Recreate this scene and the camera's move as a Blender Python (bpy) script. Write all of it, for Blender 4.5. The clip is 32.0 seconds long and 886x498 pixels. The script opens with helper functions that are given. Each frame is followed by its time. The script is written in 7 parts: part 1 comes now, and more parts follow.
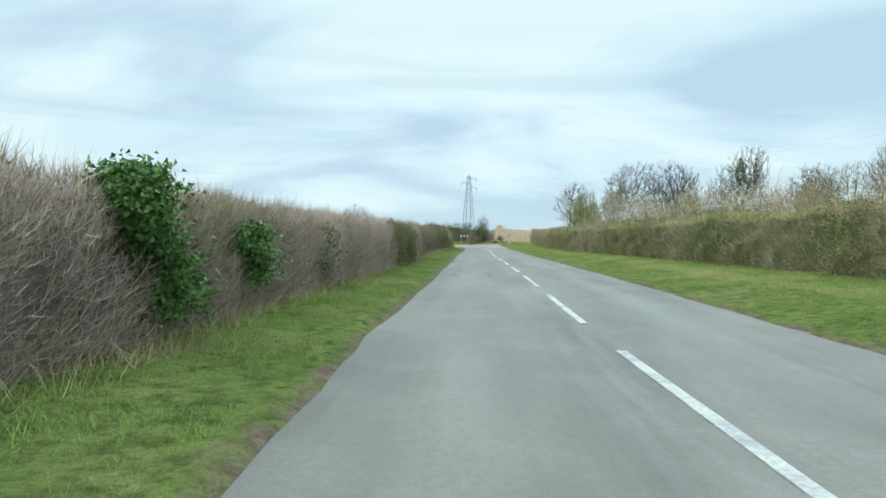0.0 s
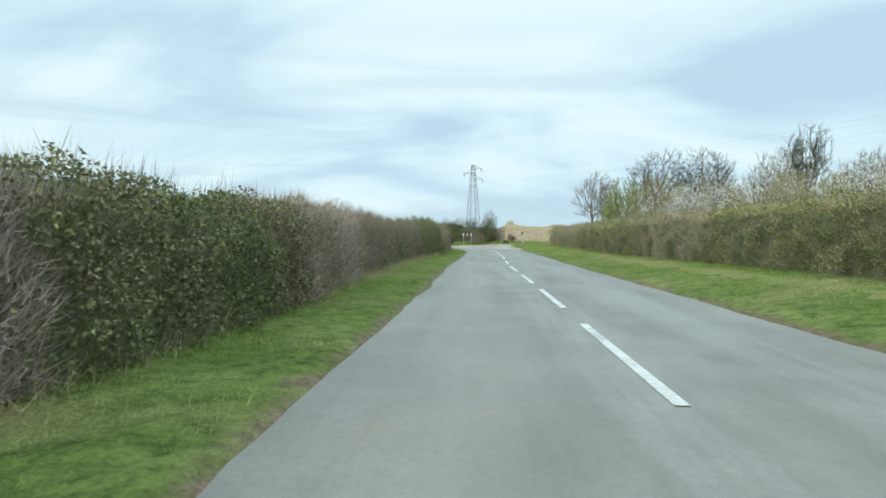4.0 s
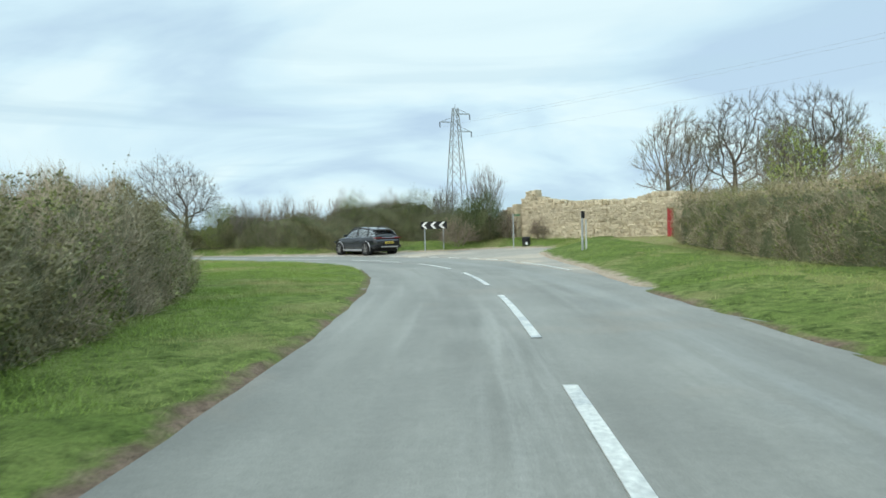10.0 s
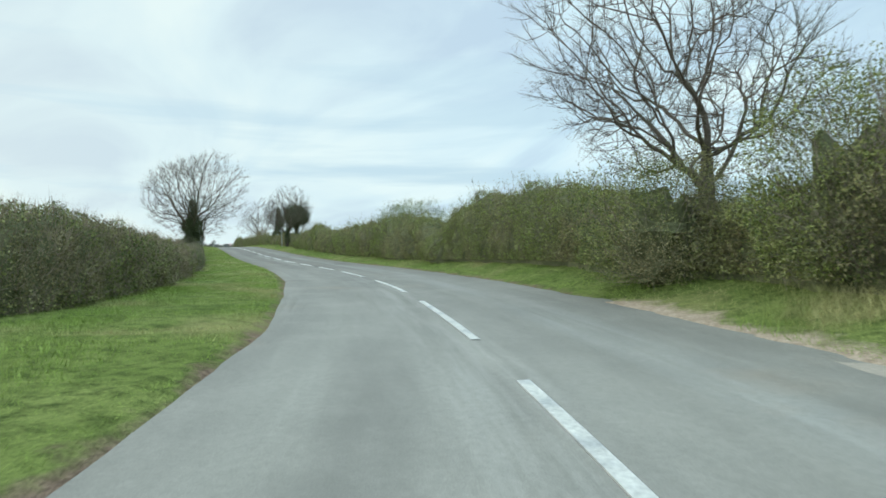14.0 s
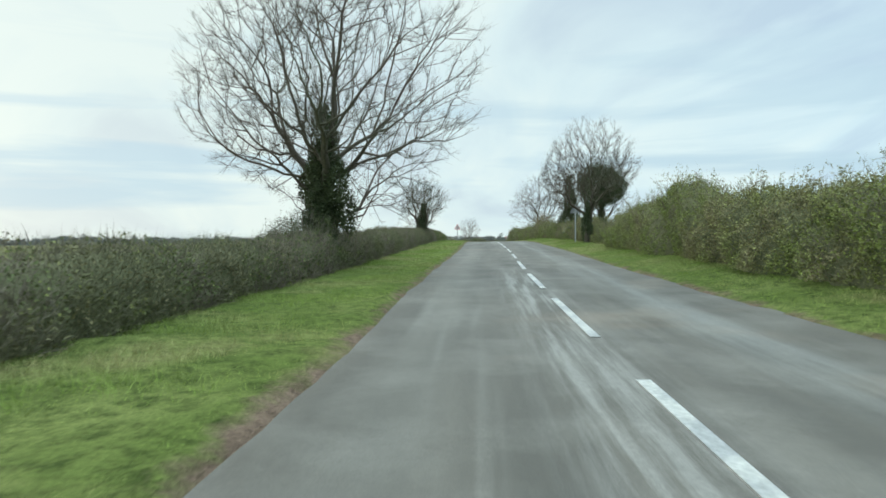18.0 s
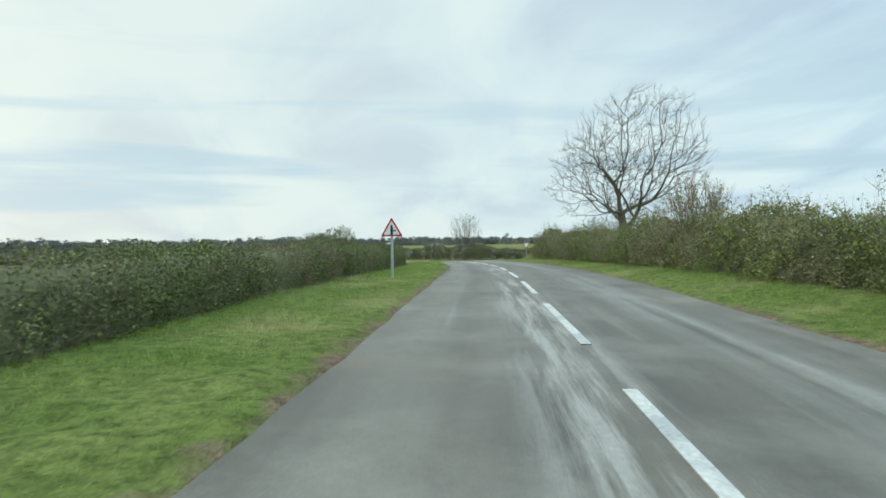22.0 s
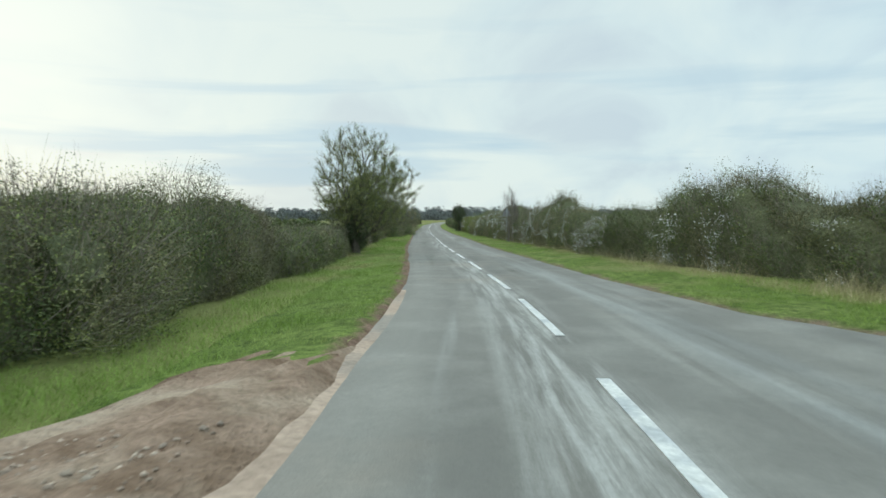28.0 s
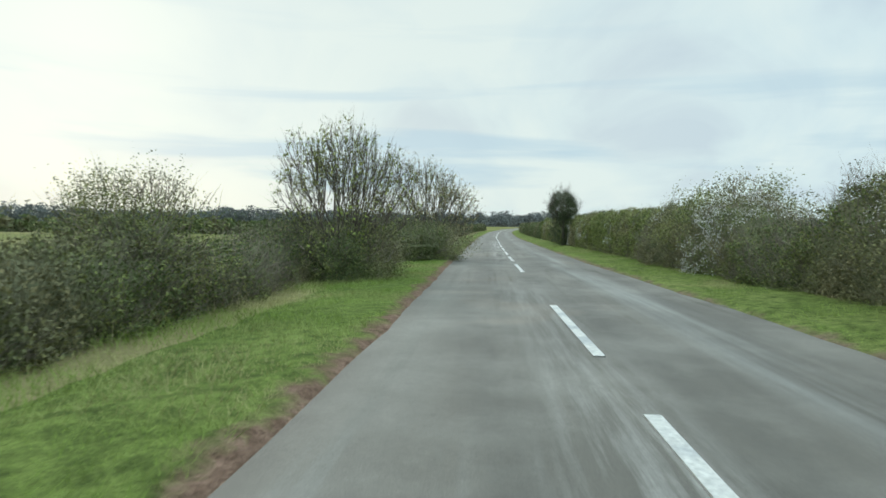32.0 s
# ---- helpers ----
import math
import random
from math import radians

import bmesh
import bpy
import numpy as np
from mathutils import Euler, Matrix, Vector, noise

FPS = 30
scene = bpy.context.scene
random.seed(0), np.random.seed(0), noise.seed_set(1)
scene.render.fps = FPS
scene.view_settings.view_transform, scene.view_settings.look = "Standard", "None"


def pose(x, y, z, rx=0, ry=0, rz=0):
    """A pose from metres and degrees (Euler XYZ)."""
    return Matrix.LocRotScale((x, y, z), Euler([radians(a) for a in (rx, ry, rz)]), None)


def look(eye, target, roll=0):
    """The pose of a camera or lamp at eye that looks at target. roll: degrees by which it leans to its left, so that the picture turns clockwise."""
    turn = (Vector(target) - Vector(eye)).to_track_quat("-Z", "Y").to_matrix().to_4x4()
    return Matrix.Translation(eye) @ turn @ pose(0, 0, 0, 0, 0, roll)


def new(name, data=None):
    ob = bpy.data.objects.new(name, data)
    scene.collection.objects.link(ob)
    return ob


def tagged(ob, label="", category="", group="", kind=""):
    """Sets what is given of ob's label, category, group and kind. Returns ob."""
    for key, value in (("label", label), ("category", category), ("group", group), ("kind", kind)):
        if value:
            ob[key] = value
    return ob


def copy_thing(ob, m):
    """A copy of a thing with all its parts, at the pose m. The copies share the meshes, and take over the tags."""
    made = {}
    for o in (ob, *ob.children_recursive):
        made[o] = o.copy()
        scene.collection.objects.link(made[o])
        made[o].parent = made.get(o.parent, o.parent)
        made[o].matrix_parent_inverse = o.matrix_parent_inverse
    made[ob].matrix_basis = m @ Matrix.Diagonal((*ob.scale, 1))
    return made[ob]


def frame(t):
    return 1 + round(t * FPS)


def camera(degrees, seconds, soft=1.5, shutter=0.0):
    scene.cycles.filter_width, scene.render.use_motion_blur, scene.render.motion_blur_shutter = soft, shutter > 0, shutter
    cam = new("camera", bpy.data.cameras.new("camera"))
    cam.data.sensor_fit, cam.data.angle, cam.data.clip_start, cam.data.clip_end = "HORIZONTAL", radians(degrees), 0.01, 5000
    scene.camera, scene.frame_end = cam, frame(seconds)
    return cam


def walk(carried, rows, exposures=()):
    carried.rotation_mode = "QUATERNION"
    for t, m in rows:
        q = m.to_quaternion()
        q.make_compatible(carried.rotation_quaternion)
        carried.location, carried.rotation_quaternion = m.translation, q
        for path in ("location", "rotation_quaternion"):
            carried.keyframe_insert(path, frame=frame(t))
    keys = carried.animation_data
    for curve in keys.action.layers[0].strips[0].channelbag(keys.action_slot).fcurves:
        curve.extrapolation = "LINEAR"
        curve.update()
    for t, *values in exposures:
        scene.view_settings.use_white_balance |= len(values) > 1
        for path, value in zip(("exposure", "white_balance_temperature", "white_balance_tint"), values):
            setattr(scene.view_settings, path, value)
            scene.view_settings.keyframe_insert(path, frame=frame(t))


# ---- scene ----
cam = camera(67.3, 32.0, soft=1.6, shutter=0.08)
PATH = [
    (0, (0.003, -0.001, 1.133), (0.0033, 1.9993, 1.1019), 0.58),
    (0.5, (0.060, 0.952, 1.137), (0.0639, 2.9515, 1.1091), 0.69),
    (1, (0.158, 2.208, 1.148), (0.1637, 4.2079, 1.1219), 0.60),
    (1.5, (0.294, 3.992, 1.138), (0.3005, 5.9923, 1.1104), 0.71),
    (2, (0.448, 6.227, 1.154), (0.4495, 8.2264, 1.1220), 0.75),
    (2.5, (0.598, 8.871, 1.153), (0.5943, 10.8709, 1.1189), 0.68),
    (3, (0.755, 11.763, 1.156), (0.7453, 13.7631, 1.1193), 0.58),
    (3.5, (0.912, 14.893, 1.156), (0.8964, 16.8925, 1.1229), 0.31),
    (5.5, (1.370, 29.952, 1.158), (1.3437, 31.9517, 1.1221), -0.73),
    (6, (1.584, 34.161, 1.158), (1.5579, 36.1608, 1.1163), -0.97),
    (6.5, (1.826, 38.415, 1.155), (1.8067, 40.4146, 1.1117), -0.97),
    (7, (2.080, 42.557, 1.174), (2.0689, 44.5568, 1.1297), -1.14),
    (7.5, (2.349, 46.517, 1.167), (2.3448, 48.5163, 1.1212), -1.31),
    (8, (2.630, 50.413, 1.145), (2.6310, 52.4126, 1.0962), -1.42),
    (8.5, (2.963, 54.462, 1.126), (2.9686, 56.4618, 1.0776), -1.45),
    (9, (3.326, 58.763, 1.120), (3.3323, 60.7628, 1.0737), -1.36),
    (9.5, (3.679, 63.217, 1.124), (3.6828, 65.2160, 1.0793), -1.40),
    (10, (4.015, 67.765, 1.117), (4.0032, 69.7640, 1.0710), -1.36),
    (10.5, (4.381, 72.245, 1.128), (4.3210, 74.2434, 1.0856), -1.59),
    (11, (4.638, 76.612, 1.124), (4.4704, 78.6048, 1.0864), -1.80),
    (11.5, (4.338, 81.333, 1.229), (3.9988, 83.3032, 1.1865), -2.16),
    (12, (3.638, 85.699, 1.206), (3.0577, 87.6120, 1.1642), -2.35),
    (12.5, (2.091, 90.271, 1.183), (1.2341, 92.0776, 1.1447), -2.38),
    (13, (-0.157, 94.742, 1.135), (-1.3010, 96.3815, 1.1007), -2.09),
    (13.5, (-3.151, 98.756, 1.112), (-4.5513, 100.1835, 1.0818), -1.85),
    (14, (-6.924, 102.456, 1.115), (-8.5304, 103.6481, 1.0935), -0.90),
    (14.5, (-11.089, 105.506, 1.149), (-12.8487, 106.4563, 1.1322), -0.51),
    (15, (-15.181, 107.757, 1.147), (-17.0294, 108.5194, 1.1386), 0.11),
    (15.5, (-19.240, 109.526, 1.140), (-21.1410, 110.1471, 1.1337), 0.73),
    (17.5, (-36.737, 115.557, 1.150), (-38.6906, 115.9842, 1.1194), -0.96),
    (18, (-42.423, 117.127, 1.129), (-44.3779, 117.5501, 1.0981), -0.51),
    (18.5, (-48.121, 118.696, 1.158), (-50.0759, 119.1190, 1.1291), -0.30),
    (19, (-53.856, 120.352, 1.267), (-55.8107, 120.7748, 1.2401), -0.67),
    (19.5, (-59.583, 122.005, 1.362), (-61.5378, 122.4278, 1.3419), -0.59),
    (20, (-65.370, 123.655, 1.471), (-67.3253, 124.0753, 1.4532), -0.37),
    (20.5, (-71.168, 125.299, 1.605), (-73.1240, 125.7155, 1.5926), -0.25),
    (21, (-76.872, 126.879, 1.704), (-78.8289, 127.2933, 1.6899), -0.34),
    (21.5, (-82.679, 128.520, 1.868), (-84.6361, 128.9320, 1.8436), -0.42),
    (22, (-88.443, 130.153, 1.952), (-90.3994, 130.5650, 1.9211), -0.88),
    (22.5, (-94.001, 131.705, 1.977), (-95.9576, 132.1164, 1.9372), -1.08),
    (23, (-99.575, 133.248, 1.952), (-101.5332, 133.6517, 1.9031), -1.08),
    (23.5, (-105.541, 134.942, 2.014), (-107.5017, 135.3289, 1.9524), -1.44),
    (24, (-112.027, 136.643, 1.892), (-113.9935, 136.9982, 1.8195), -1.69),
    (24.5, (-118.794, 138.234, 1.713), (-120.7670, 138.5499, 1.6289), -1.90),
    (26.5, (-146.808, 143.031, 1.044), (-148.8028, 143.1040, 0.9164), -0.33),
    (27, (-153.458, 143.504, 0.833), (-155.4538, 143.4907, 0.7108), -0.16),
    (27.5, (-160.360, 143.616, 0.592), (-162.3537, 143.5065, 0.4810), -0.01),
    (28, (-167.280, 143.402, 0.280), (-169.2678, 143.2074, 0.1771), -0.14),
    (28.5, (-173.923, 142.951, 0.035), (-175.9036, 142.6860, -0.0503), -0.05),
    (29, (-180.154, 142.327, -0.215), (-182.1265, 142.0040, -0.2895), 0.18),
    (29.5, (-186.298, 141.540, -0.295), (-188.2632, 141.1775, -0.3645), -0.00),
    (30, (-192.563, 140.738, -0.283), (-194.5225, 140.3445, -0.3557), 0.59),
    (30.5, (-198.788, 139.850, -0.319), (-200.7450, 139.4446, -0.3999), 1.43),
    (31, (-204.923, 138.920, -0.462), (-206.8790, 138.5105, -0.5406), 1.33),
    (31.5, (-210.987, 138.058, -0.498), (-212.9450, 137.6579, -0.5809), 1.20),
    (32, (-216.991, 137.238, -0.587), (-218.9505, 136.8485, -0.6701), 0.72),
]
walk(cam, [(t, look(eye, target, roll)) for t, eye, target, roll in PATH],
     exposures=[(0.0, 0.0, 6280, 10), (13.0, 0.0, 6280, 10), (18.0, -0.04, 6350, 10), (27.0, -0.16, 6330, 10), (32.0, -0.14, 6350, 10)])

# ---- sky and sun ----
world = bpy.data.worlds.new("sky")
scene.world = world
world.use_nodes = True
WN, WL = world.node_tree.nodes, world.node_tree.links
WN.clear()


def wnode(kind, **values):
    n = WN.new(kind)
    for key, value in values.items():
        n.inputs[key].default_value = value
    return n


sky = WN.new("ShaderNodeTexSky")
sky.sky_type, sky.sun_disc = "NISHITA", False
sky.sun_elevation, sky.sun_rotation = radians(16), radians(-130)
sky.air_density, sky.dust_density = 1.0, 1.5
coord = WN.new("ShaderNodeTexCoord")
split = WN.new("ShaderNodeSeparateXYZ")
WL.new(coord.outputs["Generated"], split.inputs[0])
# flat cloud deck: direction divided by its height above the horizon
lift = WN.new("ShaderNodeMath")
lift.operation = "MAXIMUM"
lift.inputs[1].default_value = 0.0
WL.new(split.outputs[2], lift.inputs[0])
lift2 = WN.new("ShaderNodeMath")
lift2.operation = "ADD"
lift2.inputs[1].default_value = 0.28
WL.new(lift.outputs[0], lift2.inputs[0])
deck = WN.new("ShaderNodeVectorMath")
deck.operation = "DIVIDE"
WL.new(coord.outputs["Generated"], deck.inputs[0])
comb = WN.new("ShaderNodeCombineXYZ")
for k in range(3):
    WL.new(lift2.outputs[0], comb.inputs[k])
WL.new(comb.outputs[0], deck.inputs[1])
clouds = wnode("ShaderNodeTexNoise", Scale=1.25, Detail=7.0, Roughness=0.5, Distortion=0.55)
stretch = WN.new("ShaderNodeMapping")
stretch.inputs["Rotation"].default_value = (0, 0, 0.5)
stretch.inputs["Scale"].default_value = (0.75, 1.2, 0.0)
stretch.inputs["Location"].default_value = (2.1, 0.7, 0.0)
WL.new(deck.outputs[0], stretch.inputs[0])
WL.new(stretch.outputs[0], clouds.inputs["Vector"])
ramp = WN.new("ShaderNodeValToRGB")
ramp.color_ramp.elements[0].position, ramp.color_ramp.elements[0].color = 0.37, (0.56, 0.74, 0.88, 1)
ramp.color_ramp.elements[1].position, ramp.color_ramp.elements[1].color = 0.58, (0.84, 1.02, 1.03, 1)
e = ramp.color_ramp.elements.new(0.48)
e.color = (0.72, 0.93, 1.0, 1)
WL.new(clouds.outputs["Fac"], ramp.inputs[0])
# warm glow low towards the hidden sun
aim = WN.new("ShaderNodeVectorMath")
aim.operation = "DOT_PRODUCT"
aim.inputs[1].default_value = (-0.78, -0.58, 0.22)
WL.new(coord.outputs["Generated"], aim.inputs[0])
glow = WN.new("ShaderNodeMapRange")
glow.inputs[1].default_value, glow.inputs[2].default_value = 0.1, 1.0
glow.inputs[3].default_value, glow.inputs[4].default_value = 0.0, 0.5
WL.new(aim.outputs["Value"], glow.inputs[0])
warm = WN.new("ShaderNodeMix")
warm.data_type = "RGBA"
WL.new(glow.outputs[0], warm.inputs[0])
WL.new(ramp.outputs[0], warm.inputs[6])
warm.inputs[7].default_value = (0.93, 0.97, 0.83, 1)
# long grey-blue bars low over the horizon
bars_map = WN.new("ShaderNodeMapping")
bars_map.inputs["Scale"].default_value = (1.0, 1.0, 11.0)
bars_map.inputs["Location"].default_value = (0.4, 0.2, 0.35)
WL.new(coord.outputs["Generated"], bars_map.inputs[0])
bars = wnode("ShaderNodeTexNoise", Scale=1.35, Detail=5.0, Roughness=0.5, Distortion=0.35)
WL.new(bars_map.outputs[0], bars.inputs["Vector"])
bar_cut = WN.new("ShaderNodeMapRange")
bar_cut.inputs[1].default_value, bar_cut.inputs[2].default_value = 0.53, 0.63
bar_cut.inputs[3].default_value, bar_cut.inputs[4].default_value = 0.0, 0.75
WL.new(bars.outputs["Fac"], bar_cut.inputs[0])
bar_low = WN.new("ShaderNodeMapRange")
bar_low.inputs[1].default_value, bar_low.inputs[2].default_value = 0.34, 0.1
WL.new(split.outputs[2], bar_low.inputs[0])
bar_fac = WN.new("ShaderNodeMath")
bar_fac.operation = "MULTIPLY"
WL.new(bar_cut.outputs[0], bar_fac.inputs[0])
WL.new(bar_low.outputs[0], bar_fac.inputs[1])
barred = WN.new("ShaderNodeMix")
barred.data_type = "RGBA"
WL.new(bar_fac.outputs[0], barred.inputs[0])
WL.new(warm.outputs[2], barred.inputs[6])
barred.inputs[7].default_value = (0.56, 0.76, 0.86, 1)
# the sky goes brighter overhead, as a thin overcast does
over = WN.new("ShaderNodeMapRange")
over.inputs[1].default_value, over.inputs[2].default_value = 0.35, 1.0
over.inputs[3].default_value, over.inputs[4].default_value = 1.0, 3.2
WL.new(split.outputs[2], over.inputs[0])
back1 = WN.new("ShaderNodeBackground")
WL.new(barred.outputs[2], back1.inputs["Color"])
WL.new(over.outputs[0], back1.inputs["Strength"])
back2 = wnode("ShaderNodeBackground", Strength=0.07)
WL.new(sky.outputs[0], back2.inputs["Color"])
add = WN.new("ShaderNodeMixShader")
add.inputs[0].default_value = 0.08
WL.new(back1.outputs[0], add.inputs[1])
WL.new(back2.outputs[0], add.inputs[2])
wout = WN.new("ShaderNodeOutputWorld")
WL.new(add.outputs[0], wout.inputs["Surface"])

sun = new("sun", bpy.data.lights.new("sun", "SUN"))
sun.data.energy, sun.data.angle, sun.data.color = 1.2, radians(22), (1.0, 0.94, 0.84)
sun.matrix_world = look((0, 0, 60), (60 * 0.70, 60 * 0.58, 60 - 60 * 0.5))


# ---- materials ----
def mix(nt, fac, a, b, kind="MIX"):
    n = nt.nodes.new("ShaderNodeMix")
    n.data_type, n.blend_type = "RGBA", kind
    for k, v in ((0, fac), (6, a), (7, b)):
        if isinstance(v, (int, float, tuple)):
            n.inputs[k].default_value = v
        else:
            nt.links.new(v, n.inputs[k])
    return n.outputs[2]


def noise_of(nt, vec, scale, detail=4.0, rough=0.55, lo=0.35, hi=0.65):
    n = nt.nodes.new("ShaderNodeTexNoise")
    n.inputs["Scale"].default_value, n.inputs["Detail"].default_value, n.inputs["Roughness"].default_value = scale, detail, rough
    nt.links.new(vec, n.inputs["Vector"])
    m = nt.nodes.new("ShaderNodeMapRange")
    m.inputs[1].default_value, m.inputs[2].default_value = lo, hi
    nt.links.new(n.outputs["Fac"], m.inputs[0])
    return m.outputs[0]


def surface(name, c1, c2, scale=1.0, fine=12.0, rough=0.8, bump=0.3, c3=None, island=0.0, metal=0.0, gloss=0.3, objrand=0.0, scale3=0.25):
    """Two colours mixed at one scale, speckled at a finer one, with a third in large patches."""
    m = bpy.data.materials.new(name)
    m.use_nodes = True
    nt = m.node_tree
    b = nt.nodes["Principled BSDF"]
    vec = nt.nodes.new("ShaderNodeTexCoord").outputs["Object"]
    col = mix(nt, noise_of(nt, vec, scale), (*c1, 1), (*c2, 1))
    if c3:
        col = mix(nt, noise_of(nt, vec, scale3, 3.0, 0.5, 0.48, 0.62), col, (*c3, 1))
    f = noise_of(nt, vec, fine, 3.0, 0.6, 0.25, 0.75)
    dim = nt.nodes.new("ShaderNodeMapRange")
    dim.inputs[3].default_value, dim.inputs[4].default_value = 0.72, 1.25
    nt.links.new(f, dim.inputs[0])
    if island or objrand:
        src = nt.nodes.new("ShaderNodeNewGeometry").outputs["Random Per Island"] if island else nt.nodes.new("ShaderNodeObjectInfo").outputs["Random"]
        k = island or objrand
        r = nt.nodes.new("ShaderNodeMapRange")
        r.inputs[3].default_value, r.inputs[4].default_value = 1 - k, 1 + k
        nt.links.new(src, r.inputs[0])
        mul = nt.nodes.new("ShaderNodeMath")
        mul.operation = "MULTIPLY"
        nt.links.new(r.outputs[0], mul.inputs[0])
        nt.links.new(dim.outputs[0], mul.inputs[1])
        val = mul.outputs[0]
    else:
        val = dim.outputs[0]
    sc = nt.nodes.new("ShaderNodeVectorMath")
    sc.operation = "SCALE"
    nt.links.new(col, sc.inputs[0])
    nt.links.new(val, sc.inputs["Scale"])
    nt.links.new(sc.outputs[0], b.inputs["Base Color"])
    b.inputs["Roughness"].default_value, b.inputs["Metallic"].default_value = rough, metal
    b.inputs["Specular IOR Level"].default_value = gloss
    if bump:
        bp = nt.nodes.new("ShaderNodeBump")
        bp.inputs["Strength"].default_value, bp.inputs["Distance"].default_value = bump, 0.03
        nt.links.new(f, bp.inputs["Height"])
        nt.links.new(bp.outputs[0], b.inputs["Normal"])
    return m


def asphalt(name, dark, light, pale, streak=0.5):
    """Worn road surface: UV x is metres across from the middle, UV y metres along."""
    m = bpy.data.materials.new(name)
    m.use_nodes = True
    nt = m.node_tree
    b = nt.nodes["Principled BSDF"]
    tc = nt.nodes.new("ShaderNodeTexCoord")
    uv, ob = tc.outputs["UV"], tc.outputs["Object"]
    def stretched(along):
        mp = nt.nodes.new("ShaderNodeMapping")
        mp.inputs["Scale"].default_value = (1.0, along, 1.0)
        nt.links.new(uv, mp.inputs[0])
        return mp.outputs[0]

    def times(a, b_):
        mu = nt.nodes.new("ShaderNodeMath")
        mu.operation = "MULTIPLY"
        for k, v in ((0, a), (1, b_)):
            if isinstance(v, float):
                mu.inputs[k].default_value = v
            else:
                nt.links.new(v, mu.inputs[k])
        return mu.outputs[0]

    def band(middle, half):
        """1 on a line at so many metres from the middle, 0 beyond half a metre or so of it."""
        o = nt.nodes.new("ShaderNodeMath")
        o.operation = "SUBTRACT"
        o.inputs[1].default_value = middle
        nt.links.new(across, o.inputs[0])
        a = nt.nodes.new("ShaderNodeMath")
        a.operation = "ABSOLUTE"
        nt.links.new(o.outputs[0], a.inputs[0])
        r = nt.nodes.new("ShaderNodeMapRange")
        r.inputs[1].default_value, r.inputs[2].default_value = half, half * 0.3
        nt.links.new(a.outputs[0], r.inputs[0])
        return r.outputs[0]

    sep = nt.nodes.new("ShaderNodeSeparateXYZ")
    nt.links.new(uv, sep.inputs[0])
    across, on = sep.outputs[0], sep.outputs[1]
    col = mix(nt, noise_of(nt, stretched(0.14), 0.9, 5.0, 0.6), (*dark, 1), (*light, 1))
    # the older surfacing past the bend is browner and darker
    older = nt.nodes.new("ShaderNodeMapRange")
    older.inputs[1].default_value, older.inputs[2].default_value = 172.0, 205.0
    nt.links.new(on, older.inputs[0])
    # newer again round the side road
    newer = nt.nodes.new("ShaderNodeMapRange")
    newer.inputs[1].default_value, newer.inputs[2].default_value = 285.0, 318.0
    nt.links.new(on, newer.inputs[0])
    past = nt.nodes.new("ShaderNodeMapRange")
    past.inputs[1].default_value, past.inputs[2].default_value = 362.0, 340.0
    nt.links.new(on, past.inputs[0])
    brown = mix(nt, noise_of(nt, stretched(0.08), 1.3, 5.0, 0.6), (dark[0] * 0.50, dark[1] * 0.48, dark[2] * 0.46, 1), (light[0] * 0.56, light[1] * 0.53, light[2] * 0.50, 1))
    col = mix(nt, older.outputs[0], col, mix(nt, times(times(newer.outputs[0], past.outputs[0]), 0.38), brown, col))
    # polished wheel tracks
    col = mix(nt, times(band(-1.75, 0.5), 0.2), col, (light[0] * 1.12, light[1] * 1.12, light[2] * 1.1, 1))
    col = mix(nt, times(band(1.5, 0.55), times(noise_of(nt, stretched(0.04), 2.6, 7.0, 0.62, 0.38, 0.66), 0.55)), col, (pale[0] * 0.75, pale[1] * 0.78, pale[2] * 0.8, 1))
    # pale scuffs along the lane, most of all beside its middle line
    st = noise_of(nt, stretched(0.03), 3.0, 6.0, 0.6, 0.54, 0.66)
    big = noise_of(nt, ob, 0.10, 2.0, 0.5, 0.40, 0.62)
    col = mix(nt, times(times(st, big), streak * 0.5), col, (*pale, 1))
    scuff = noise_of(nt, stretched(0.05), 6.0, 8.0, 0.66, 0.44, 0.6)
    worn = nt.nodes.new("ShaderNodeMapRange")
    worn.inputs[1].default_value, worn.inputs[2].default_value = 195.0, 225.0
    worn.inputs[3].default_value, worn.inputs[4].default_value = 0.35, 1.0
    nt.links.new(on, worn.inputs[0])
    col = mix(nt, times(times(scuff, times(band(-0.3, 0.62), worn.outputs[0])), times(noise_of(nt, stretched(0.3), 0.12, 2.0, 0.5, 0.38, 0.55), streak)), col, (*pale, 1))
    col = mix(nt, times(noise_of(nt, ob, 0.8, 5.0, 0.62, 0.45, 0.7), 0.3), col, (pale[0] * 0.82, pale[1] * 0.8, pale[2] * 0.76, 1))
    # patches of earth carried on to the lane
    col = mix(nt, times(noise_of(nt, ob, 0.35, 4.0, 0.6, 0.58, 0.72), 0.35), col, (0.24, 0.19, 0.14, 1))
    col = mix(nt, times(noise_of(nt, ob, 14.0, 4.0, 0.7, 0.35, 0.7), 0.3), col, (dark[0] * 0.6, dark[1] * 0.6, dark[2] * 0.6, 1))
    grit = noise_of(nt, ob, 90.0, 2.0, 0.7, 0.25, 0.75)
    dim = nt.nodes.new("ShaderNodeMapRange")
    dim.inputs[3].default_value, dim.inputs[4].default_value = 0.76, 1.24
    nt.links.new(grit, dim.inputs[0])
    sc = nt.nodes.new("ShaderNodeVectorMath")
    sc.operation = "SCALE"
    nt.links.new(col, sc.inputs[0])
    nt.links.new(dim.outputs[0], sc.inputs["Scale"])
